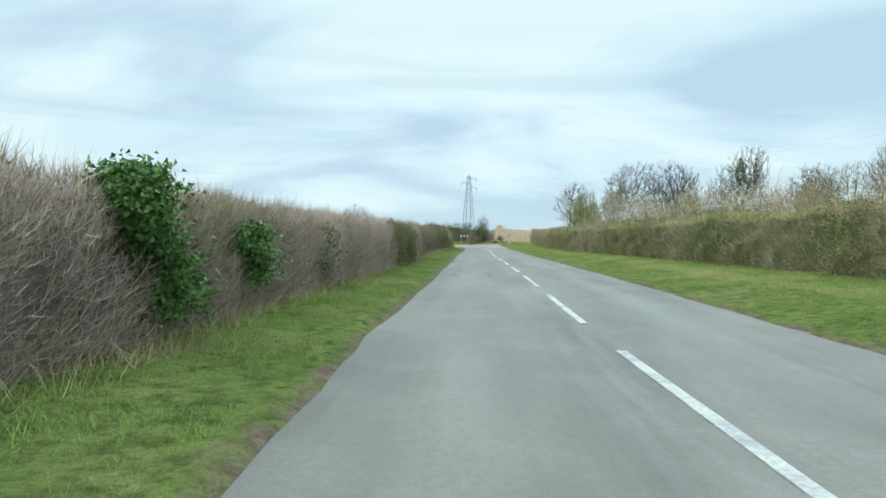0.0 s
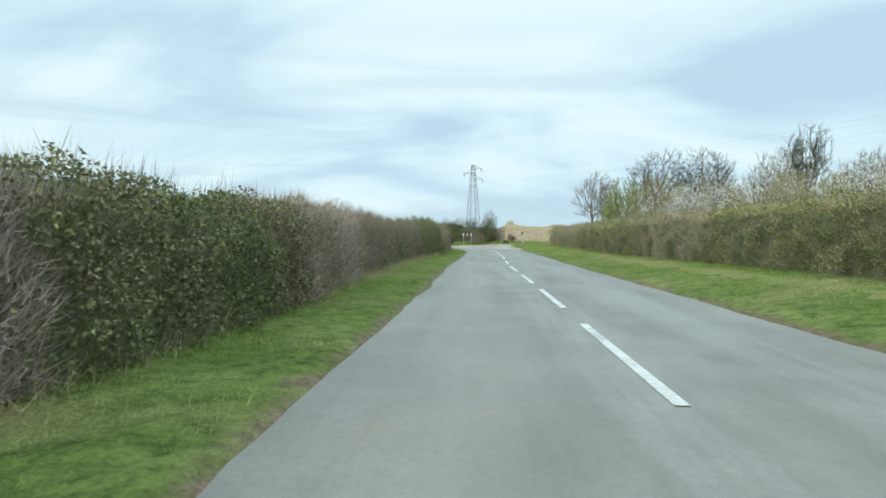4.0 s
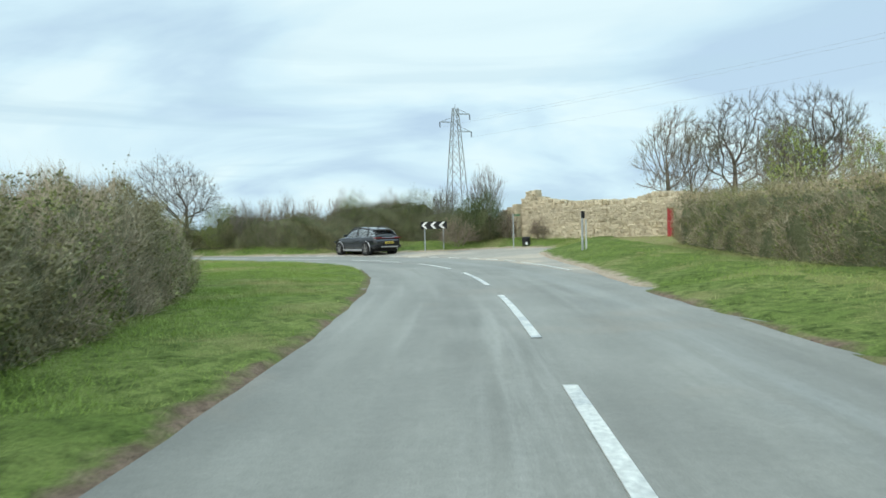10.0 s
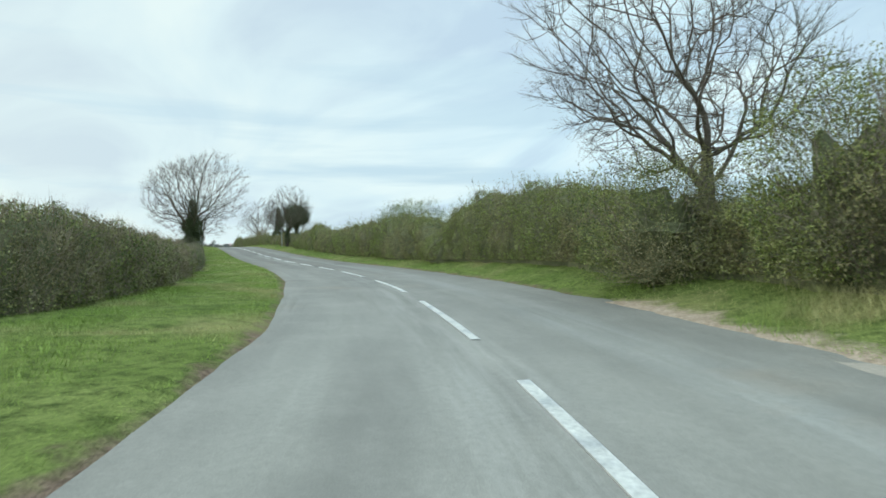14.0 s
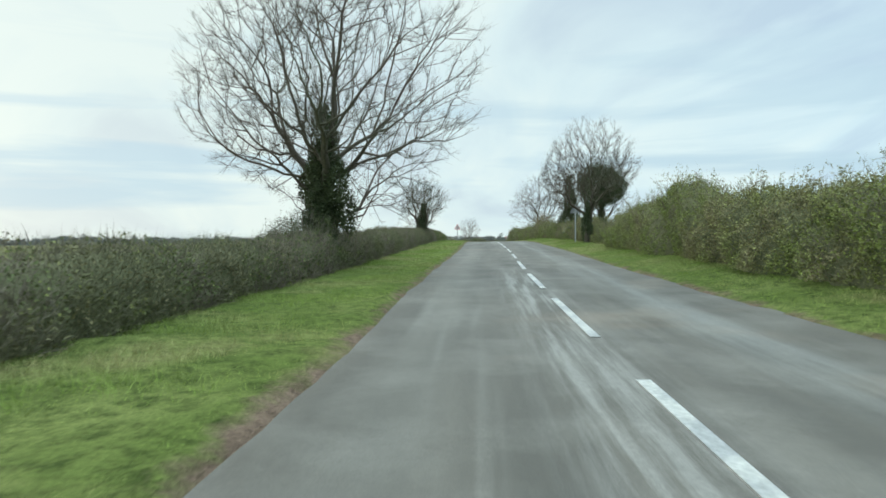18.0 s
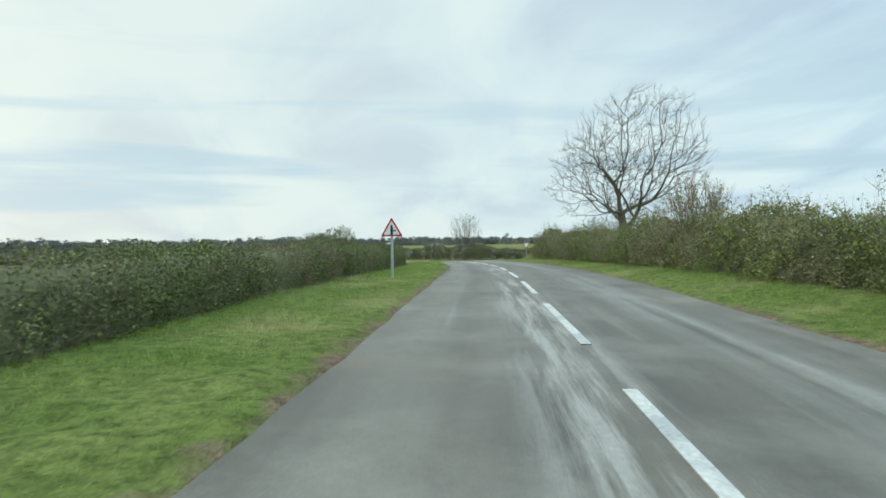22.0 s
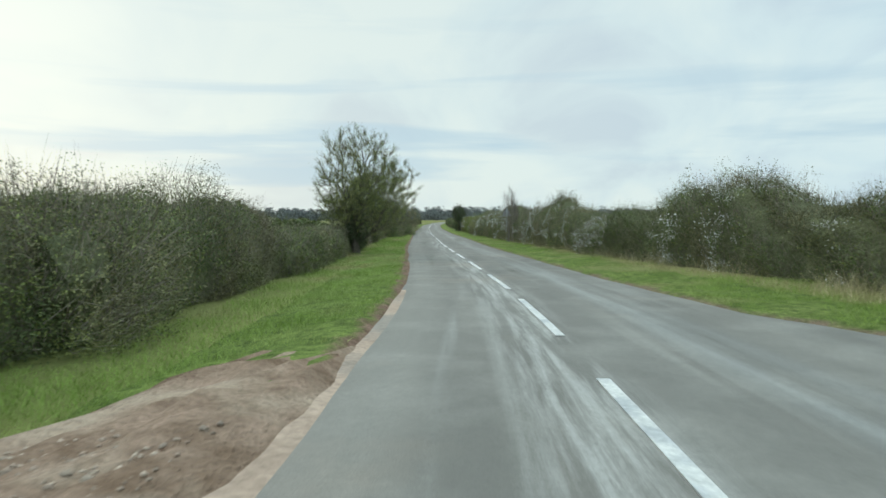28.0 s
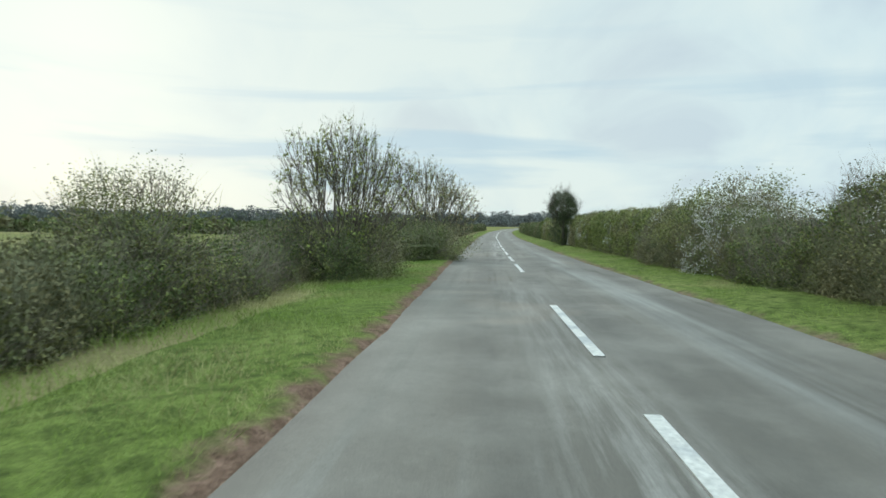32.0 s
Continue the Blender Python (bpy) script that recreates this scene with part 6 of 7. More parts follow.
bush("spiky leafy shrub above the hedge", (-122.0, 146.0), 3.0, 2.05, 415, [(M_LEAF_MID, 2400)], 0.065, 900)
bush("leafy shrub near the junction", (-131.5, 148.4), 3.4, 1.95, 416, [(M_LEAF_MID, 2600)], 0.065, 700)

# the wood behind the right-hand hedge: three bare kinds, a fresh one and a blossoming one
GROUPW = "wood behind the hedge"
w_a = tree("tall bare woodland tree with a rounded crown", (45.6, 164.0), 19.0, 15.0, 321, 0.38, 0.4, 1000, 0.3, 0.45, group=GROUPW, thin=0.02, twigs=8, twig_len=(0.5, 1.3), twig_wide=0.013, fork=10.0)
w_b = tree("slim bare pale-barked woodland tree", (25.0, 130.0), 11.5, 6.0, 322, 0.16, 0.3, 420, 0.45, 0.5, upright=0.35, group=GROUPW, thin=0.016, twigs=7, twig_len=(0.4, 1.1), twig_wide=0.011, bark=M_TWIG_DARK)
w_c = tree("bare woodland tree with two tall columns of dark ivy", (52.5, 115.0), 17.0, 8.5, 323, 0.3, 0.3, 600, 0.4, 0.5, group=GROUPW, thin=0.02, twigs=6, twig_len=(0.4, 1.1), twig_wide=0.012, upright=0.4, ivy=[(-1.3, 0, 12.4, 0.8, 5.2, 4200), (1.9, 0.6, 12.8, 0.65, 4.6, 3200), (0.1, 0.2, 10.0, 1.7, 2.8, 3600), (0, 0, 5.0, 0.7, 10.0, 2400)])
w_d = tree("young tree in bright spring leaf", (16.5, 79.5), 6.4, 4.6, 324, 0.1, 0.1, 420, 0.6, 0.5, upright=0.7, stems=3, leaves=[(M_LEAF_FRESH, 1.7)], leaf_size=0.085, leaf_gap=0.1, group=GROUPW, thin=0.012, twig_len=(0.3, 0.8))
w_e = tree("wild cherry in white blossom", (30.0, 78.0), 8.4, 7.0, 325, 0.12, 0.15, 420, 0.55, 0.45, stems=2, blossom=4.5, blossom_size=0.085, leaves=[(M_LEAF_MID, 0.3)], leaf_gap=0.08, group=GROUPW, thin=0.014, twig_len=(0.3, 0.9), twig_wide=0.009)
w_f = tree("budding brown thicket tree", (24.0, 92.0), 8.2, 6.0, 326, 0.1, 0.1, 420, 0.45, 0.45, upright=0.25, stems=3, leaves=[(M_LEAF_FRESH, 0.9), (M_STRAW, 0.6)], leaf_size=0.085, leaf_gap=0.12, bark=M_TWIG_BROWN, group=GROUPW, thin=0.014, twigs=6, twig_len=(0.4, 1.1), twig_wide=0.010)
wood_rng = random.Random(5)
for src, spots_ in ((w_a, [(56, 160, 1.0), (66, 150, 0.9), (78, 140, 0.85), (60, 175, 0.9), (90, 125, 0.8), (85, 105, 0.8)]),
                    (w_b, [(27.5, 131, 0.9), (70, 100, 1.4), (58, 84, 1.3), (80, 92, 1.5), (31, 122, 0.8), (60, 108, 1.0), (52, 92, 0.95), (48, 78, 0.9), (64, 88, 1.1), (42, 62, 0.85)]),
                    (w_c, [(66, 96, 0.75)]),
                    (w_d, [(21, 100, 0.8), (33, 112, 0.9), (30, 62, 0.75), (42, 98, 0.9)]),
                    (w_e, [(36, 72, 0.9), (27, 58, 0.8), (40, 58, 1.0), (24, 84, 0.75), (46, 70, 1.0), (34, 46, 0.9), (20, 68, 0.7)]),
                    (w_f, [(19, 86, 0.75), (29, 100, 0.9), (36, 88, 1.0), (44, 86, 1.0), (31, 70, 0.8), (40, 108, 1.0), (50, 104, 1.0), (23, 74, 0.75), (54, 78, 1.0), (46, 52, 0.9),
                           (37, 120, 1.0), (60, 70, 1.1), (28, 50, 0.7), (22, 60, 0.65), (56, 60, 1.0)])):
    for x, y, k in spots_:
        copy_thing(src, pose(x, y, ground(x, y), 0, 0, wood_rng.uniform(0, 360)) @ Matrix.Scale(k, 4))


def understorey(label, n, mat, x0, x1, y0, y1, tall, seed, long=(0.8, 2.6), wide=0.02):
    """A haze of fine upright twigs between the trees of the wood."""
    rng = np.random.default_rng(seed)
    x, y = rng.uniform(x0, x1, n), rng.uniform(y0, y1, n)
    lump = 0.62 + 0.38 * np.sin(x * 0.33 + 1.7 * np.sin(y * 0.21 + seed))
    z = height(x) + rng.random(n) ** 1.2 * tall * lump * rng.uniform(0.75, 1.0, n)
    way = rng.normal(size=(n, 3)) * 0.45 + np.array([0, 0, 1.0])
    v, f = sticks(np.c_[x, y, z], way, rng.uniform(*long, n), np.full(n, wide), rng, True)
    return tagged(part("understorey", mesh("understorey", v, f), mat), label, "undergrowth", kind="stuff")


understorey("brown haze of bare twigs in the wood", 46000, M_TWIG_BROWN, 34, 95, 92, 170, 10.0, 601)
understorey("tan budding twigs behind the trimmed hedge", 24000, M_TWIG_TAN, 24, 80, 40, 92, 5.5, 602)


# ---- far fields: hedgerows, woods on the horizon ----
def far_wood(name, label, x0, y0, x1, y1, n, tall, deep, seed, size=1.0, trunks=True, mat=None):
    rng = np.random.default_rng(seed)
    u = rng.random(n)
    x = x0 + (x1 - x0) * u + rng.normal(size=n) * deep
    y = y0 + (y1 - y0) * u + rng.normal(size=n) * deep
    hh = tall * (0.7 + 0.3 * np.abs(wave(u * 60, seed, 2.0))) * rng.uniform(0.8, 1.1, n)
    z = height(x)
    P, many = [], 150 if x0 < -400 and size > 1 else 26
    size = size * (0.3 if many > 26 else 1.0)
    for k in range(many):
        up_ = rng.uniform(0.0, 1.0, n) ** 0.8
        a = rng.normal(size=(n, 3)) * np.c_[hh * 0.2, hh * 0.2, hh * 0.02] * (1.15 - 0.6 * up_[:, None] ** 2)
        c = np.c_[x, y, z + hh * up_ * 0.95] + a
        P.append(c)
    v, f = cards(np.concatenate(P), np.full(many * n, size), rng=rng, long=1.2)
    vs, fs = sticks(np.c_[x, y, z - 0.2], np.tile((0.0, 0.0, 1.0), (n, 1)) + rng.normal(size=(n, 3)) * 0.05, hh * 0.95, np.full(n, 0.16 if trunks else 0.05), rng)
    me = mesh(name, np.concatenate([v, vs]), [f, fs + len(v)])
    return tagged(part(name, me, mat or M_FAR_WOOD_HAZED), label, "woodland", kind="stuff")


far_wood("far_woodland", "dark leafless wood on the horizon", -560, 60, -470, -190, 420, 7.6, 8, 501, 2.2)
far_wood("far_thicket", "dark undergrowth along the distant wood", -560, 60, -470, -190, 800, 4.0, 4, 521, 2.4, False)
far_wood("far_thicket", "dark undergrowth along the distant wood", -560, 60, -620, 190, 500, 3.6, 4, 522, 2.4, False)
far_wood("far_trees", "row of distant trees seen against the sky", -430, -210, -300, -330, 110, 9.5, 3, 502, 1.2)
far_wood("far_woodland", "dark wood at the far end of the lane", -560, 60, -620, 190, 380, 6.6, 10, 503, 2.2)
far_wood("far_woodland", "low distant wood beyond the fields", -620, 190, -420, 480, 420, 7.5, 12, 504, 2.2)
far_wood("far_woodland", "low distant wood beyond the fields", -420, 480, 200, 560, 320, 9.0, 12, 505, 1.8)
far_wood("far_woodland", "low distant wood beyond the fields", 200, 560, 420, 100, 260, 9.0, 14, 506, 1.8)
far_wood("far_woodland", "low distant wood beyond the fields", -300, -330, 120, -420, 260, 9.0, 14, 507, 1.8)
far_wood("field_hedgerow", "dark clipped hedge across the green field", -226, 115, -206, 40, 420, 1.35, 0.45, 516, 0.34, False, M_LEAF_DARK)
far_wood("field_hedgerow", "dark hedge further off across the field", -300, 108, -262, 10, 520, 1.7, 0.6, 517, 0.5, False, M_LEAF_DARK)
far_wood("far_hedgerow", "distant field hedge", -300, 20, -230, -60, 260, 2.0, 0.7, 511, 0.7, False, M_LEAF_DARK)
far_wood("far_hedgerow", "distant field hedge", -420, 70, -230, -60, 360, 2.2, 0.7, 512, 0.8, False, M_LEAF_DARK)
far_wood("far_hedgerow", "distant field hedge", -330, 250, -190, 175, 400, 2.4, 0.8, 513, 0.7, False, M_LEAF_DARK)
far_wood("far_hedgerow", "distant field hedge", -190, 175, -150, 200, 160, 2.2, 0.6, 514, 0.6, False, M_LEAF_DARK)
far_wood("far_hedgerow", "distant field hedge", -420, 330, -240, 330, 300, 2.6, 0.8, 515, 0.9, False, M_LEAF_DARK)


# ---- signs and posts ----
def post(parent, x, z0, z1, r=0.038, y=0.0, mat=None, name="post"):
    return part(name, tube_bm([(x, y, z0), (x, y, z1)], r, 12), mat or M_POST, parent)


def rounded_tri(side, inset=0.0, corner=0.05, flip=False, zc=0.0):
    """A triangle with rounded corners, in x and z round its middle."""
    h = side * math.sqrt(3) / 2
    pts = [(-side / 2, -h / 3), (side / 2, -h / 3), (0, 2 * h / 3)]
    k = 1 - inset / (h / 3)
    out = []
    for i in range(3):
        p = Vector(pts[i]) * k
        c = p * (1 - corner / max(0.05, p.length))
        a0 = math.atan2(p.y, p.x)
        for a in (-1.0, -0.5, 0.0, 0.5, 1.0):
            out.append((c.x + corner * 0.5 * math.cos(a0 + a), c.y + corner * 0.5 * math.sin(a0 + a)))
    return [(x, (-z if flip else z) + zc) for x, z in (out if not flip else out[::-1])]


def turn_to(x, y, tx, ty):
    """Turn about z for a thing whose front is its -y side, to face a place."""
    return math.degrees(math.atan2(tx - x, -(ty - y)))


def warning_sign(place, face, label, plate_z, symbol, side=0.75, tall=None):
    x, y = place
    own = thing("warning_sign", (x, y, ground(x, y)), label, "road sign", turn=turn_to(x, y, *face))
    post(own, 0, -0.2, plate_z + 0.32, 0.038, 0.05)
    plate = part("plate", plate_bm(rounded_tri(side, 0, 0.05, False, plate_z), 0.012), M_SIGNBACK, own, "grey backed triangular plate")
    bm = plate_bm(rounded_tri(side, 0.004, 0.05, False, plate_z), -0.004)
    part("red_border", bm, M_RED, plate, "red reflective border")
    part("white_field", plate_bm(rounded_tri(side, 0.075 * side, 0.03, False, plate_z), -0.007), M_WHITE, plate, "white field")
    if symbol:
        w = 0.045
        o = [(-w, -0.17), (w, -0.17), (w, -0.05), (0.15, -0.05), (0.15, 0.0), (w, 0.0), (w, 0.13), (0, 0.21), (-w, 0.13)]
        part("junction_symbol", plate_bm([(a * side / 0.8, b * side / 0.8 + plate_z) for a, b in o], -0.010), M_BLACK, plate, "black side-road symbol")
    for k in (-0.1, 0.12):
        part("clip", box_bm((-0.06, 0.012, plate_z + k - 0.015), (0.06, 0.03, plate_z + k + 0.015), 0.003), M_GALV, own)
    return own


warning_sign((-107.0, 132.6), (-90, 129), "red triangular sign warning of a side road on a grey post", 1.42, True, 0.62)
warning_sign((-79.8, 133.35), (-150, 152), "triangular road sign seen from its grey back", 1.95, False, 0.66)
warning_sign((-213.6, 143.3), (-300, 133), "triangular road sign seen from its grey back", 1.95, False, 0.7)

gx0, gy0 = -152.1, 152.1
give = thing("give_way_sign", (gx0, gy0, ground(gx0, gy0)), "inverted white triangular give way sign on a post", "road sign", turn=turn_to(gx0, gy0, -110, 137))
post(give, 0, -0.2, 1.55, 0.035, 0.05)
gplate = part("plate", plate_bm(rounded_tri(0.7, 0, 0.05, True, 1.5), 0.012), M_SIGNBACK, give)
part("red_border", plate_bm(rounded_tri(0.7, 0.004, 0.05, True, 1.5), -0.004), M_RED, gplate)
part("white_field", plate_bm(rounded_tri(0.7, 0.05, 0.03, True, 1.5), -0.007), M_WHITE, gplate)

cx0, cy0 = 3.31, 103.98
chev = thing("chevron_sign", (cx0, cy0, ground(cx0, cy0)), "black board with three white chevrons pointing along the bend", "road sign", turn=turn_to(cx0, cy0, -1.7, 87))
CZ = 1.585 - ground(cx0, cy0)
for px_ in (-0.52, 0.54):
    post(chev, px_, -0.2, CZ + 0.2, 0.032, 0.05)
board = part("board", box_bm((-0.74, 0.0, CZ - 0.2), (0.76, 0.02, CZ + 0.2), 0.004), M_BLACK, chev)
for k in (-0.5, 0.0, 0.5):
    w, hgt, th = 0.18, 0.185, 0.15
    o = [(k - w, CZ), (k - w + 0.2, CZ - hgt), (k - w + 0.2 + th, CZ - hgt), (k - w + th, CZ), (k - w + 0.2 + th, CZ + hgt), (k - w + 0.2, CZ + hgt)]
    part("chevron", plate_bm(o, -0.004), M_WHITE, board, "white chevron")


def text_mesh(words, size, depth=0.002):
    c = bpy.data.curves.new("lettering", "FONT")
    c.body, c.size, c.extrude, c.align_x, c.align_y = words, size, depth, "CENTER", "CENTER"
    tmp = bpy.data.objects.new("lettering", c)
    scene.collection.objects.link(tmp)
    me = bpy.data.meshes.new_from_object(tmp.evaluated_get(bpy.context.evaluated_depsgraph_get()))
    bpy.data.objects.remove(tmp)
    bpy.data.curves.remove(c)
    me.transform(Matrix.Rotation(radians(90), 4, "X"))
    return me


fx, fy = -158.98, 138.8
finger = thing("fingerpost", (fx, fy, -0.91), "white fingerpost sign reading Barnack on a leaning grey post", "road sign", turn=turn_to(fx, fy, -140, 143))
part("post", tube_bm([(0.22, 0, -0.1), (-0.06, 0, 2.56)], 0.038, 12), M_POST, finger)
arrow = [(-0.02, -0.15), (0.74, -0.15), (0.88, 0), (0.74, 0.15), (-0.02, 0.15)]
arm = part("arm", plate_bm(arrow, 0.02), M_BLACK, finger, "black edged arm")
arm.matrix_basis = pose(-0.03, 0, 2.38, 0, -6, 0)
inner = [(0.005, -0.125), (0.73, -0.125), (0.848, 0), (0.73, 0.125), (0.005, 0.125)]
part("panel", plate_bm(inner, -0.004), M_WHITE, arm, "white panel")
tm = text_mesh("Barnack", 0.16)
tm.transform(Matrix.Translation((0.34, -0.006, 0)))
part("lettering", tm, M_BLACK, arm, "black lettering")
part("pointer", plate_bm([(0.67, -0.1), (0.73, -0.1), (0.81, 0), (0.73, 0.1), (0.67, 0.1), (0.75, 0)], -0.008), M_BLACK, arm)
p2x, p2y = -161.55, 138.22
foot = thing("footpath_sign", (p2x, p2y, -1.31), "small dark finger sign on a plain grey post at the gate", "road sign", turn=turn_to(p2x, p2y, -146, 143))
part("post", tube_bm([(0.17, 0, 0.1), (-0.01, 0, 2.6)], 0.036, 12), M_POST, foot)
foot_arm = part("arm", plate_bm([(-0.27, 2.47), (0.0, 2.47), (0.0, 2.58), (-0.27, 2.58)], 0.015), M_TRIM, foot, "dark arm")
part("marking", plate_bm([(-0.23, 2.51), (-0.05, 2.51), (-0.05, 2.54), (-0.23, 2.54)], -0.004), M_WHITE, foot_arm)


# ---- field gate ----
def field_gate(x0, y0, x1, y1, label):
    w = math.hypot(x1 - x0, y1 - y0)
    z = min(ground(x0, y0), ground(x1, y1))
    own = thing("field_gate", (x0, y0, z), label, "gate", "field gates", turn=math.degrees(math.atan2(y1 - y0, x1 - x0)))
    for x in (0.06, w - 0.06):
        part("end_upright", tube_bm([(x, 0, 0.10), (x, 0, 1.06)], 0.026, 10), M_GALV, own)
    for k in (0.33, 0.67):
        part("stay", box_bm((w * k - 0.018, -0.006, 0.12), (w * k + 0.018, 0.006, 1.02)), M_GALV, own)
    for z_ in (0.13, 0.25, 0.38, 0.54, 0.74, 1.03):
        part("rail", tube_bm([(0.06, 0, z_), (w - 0.06, 0, z_)], 0.021, 10), M_GALV, own)
    return own


field_gate(-162.7, 137.31, -164.78, 137.49, "galvanised steel field gate with six rails")
field_gate(-164.9, 137.5, -167.6, 137.5, "galvanised steel field gate beside a dark shrub")
for x, y in ((-162.6, 137.3), (-164.84, 137.5), (-167.7, 137.5)):
    gp = thing("gate_post", (x, y, ground(x, y)), "galvanised round gate post", "gate post", "gate posts")
    part("shaft", tube_bm([(0, 0, -0.2), (0, 0, 1.12)], 0.034, 12), M_GALV, gp)
    part("cap", tube_bm([(0, 0, 1.115), (0, 0, 1.14)], [0.036, 0.02], 12), M_GALV, gp)

chain = thing("gate_chain", (-164.84, 137.5, ground(-164.84, 137.5) + 0.86), "rusty chain wound round the meeting gate posts", "chain")
for k in range(7):
    loop = [(0.05 * math.cos(a) + 0.02 * math.sin(k * 2.1), 0.055 * math.sin(a), 0.03 * k - 0.02 + 0.03 * math.sin(a + k)) for a in np.linspace(0, 2 * math.pi, 13)]
    part("link_loop", tube_bm(loop, 0.011, 5), M_TWIG_BROWN, chain)
part("padlock", box_bm((-0.03, 0.06, -0.08), (0.03, 0.09, 0.0), 0.006), M_TRIM, chain, "dark padlock")


def soil_heap(label, place, wide, tall, seed):
    """A low heap of dug soil with clods and stones in it."""
    rng = np.random.default_rng(seed)
    own = thing("soil_heap", (*place, ground(*place)), label, "soil heap")
    bm = bmesh.new()
    bmesh.ops.create_icosphere(bm, subdivisions=4, radius=1.0)
    for vv in bm.verts:
        lump_ = 1 + 0.28 * noise.noise(vv.co * 2.3 + Vector((seed, 0, 0))) + 0.12 * noise.noise(vv.co * 7.0)
        vv.co = Vector((vv.co.x * wide / 2 * lump_, vv.co.y * wide * 0.36 * lump_, max(vv.co.z, -0.3) * tall * lump_))
    part("earth", bm, M_SOIL, own)
    a = rng.uniform(0, 2 * math.pi, 260)
    r = rng.random(260) ** 0.5
    c = np.stack([np.cos(a) * r * wide / 2, np.sin(a) * r * wide * 0.36, tall * np.sqrt(np.clip(1 - r * r, 0, 1)) * 0.98], 1)
    clod = (octa[None] * rng.uniform(0.015, 0.05, (260, 1, 1)) * rng.uniform(0.6, 1.4, (260, 6, 3)) + c[:, None]).reshape(-1, 3)
    tagged(part("clods", mesh("clods", clod, (of[None] + 6 * np.arange(260)[:, None, None]).reshape(-1, 3)), M_GRAVEL, own), kind="stuff")
    return own


soil_heap("low heap of brown soil and stones by the fingerpost", (-161.6, 138.5), 1.7, 0.3, 3)

# ---- the corner by the stone wall ----
p3 = thing("notice_post", (9.2, 92.9, ground(9.2, 92.9)), "grey double post with a small dark plate on the grass", "sign post", turn=10)
post(p3, -0.07, -0.2, 1.45, 0.04)
post(p3, 0.09, -0.2, 1.15, 0.03, 0.03, M_GALV)
part("plate", box_bm((-0.12, -0.05, 1.2), (0.02, -0.035, 1.46), 0.004), M_TRIM, p3, "small dark plate")
p4 = thing("footpath_post", (7.4, 101.5, ground(7.4, 101.5)), "thin grey post with a green finger sign by the litter bin", "sign post")
post(p4, 0, -0.2, 1.75, 0.03, 0, M_POST)
part("finger", box_bm((-0.02, -0.015, 1.64), (0.36, 0.015, 1.72), 0.004), M_GREENSIGN, p4, "small green finger sign")
bin_ = thing("litter_bin", (8.05, 101.6, ground(8.05, 101.6)), "black round litter bin beside a post", "bin")
part("body", tube_bm([(0, 0, 0), (0, 0, 0.46)], [0.19, 0.215], 16), M_TRIM, bin_)
part("lid", tube_bm([(0, 0, 0.46), (0, 0, 0.52)], [0.225, 0.17], 16), M_TRIM, bin_)
part("label_panel", box_bm((-0.06, -0.222, 0.12), (0.05, -0.195, 0.25)), M_WHITE, bin_)
bench = thing("bench", (11.2, 101.2, ground(11.2, 101.2)), "low plain wooden bench in front of the wall", "bench", turn=-58)
part("seat", box_bm((-0.75, -0.16, 0.40), (0.75, 0.16, 0.46), 0.01), M_WOODWORK, bench)
for x in (-0.55, 0.55):
    part("leg", box_bm((x - 0.05, -0.14, -0.05), (x + 0.05, 0.14, 0.40), 0.008), M_WOODWORK, bench)
red = thing("gate_pillar", (13.32, 95.45, ground(13.32, 95.45)), "dark red painted panel at the end of the hedge", "gate pillar", turn=-20)
part("panel", box_bm((-0.13, -0.05, -0.2), (0.13, 0.05, 1.15), 0.01), M_REDPOST, red)
part("top_rail", box_bm((-0.15, -0.06, 1.13), (0.15, 0.06, 1.19), 0.01), M_REDPOST, red)


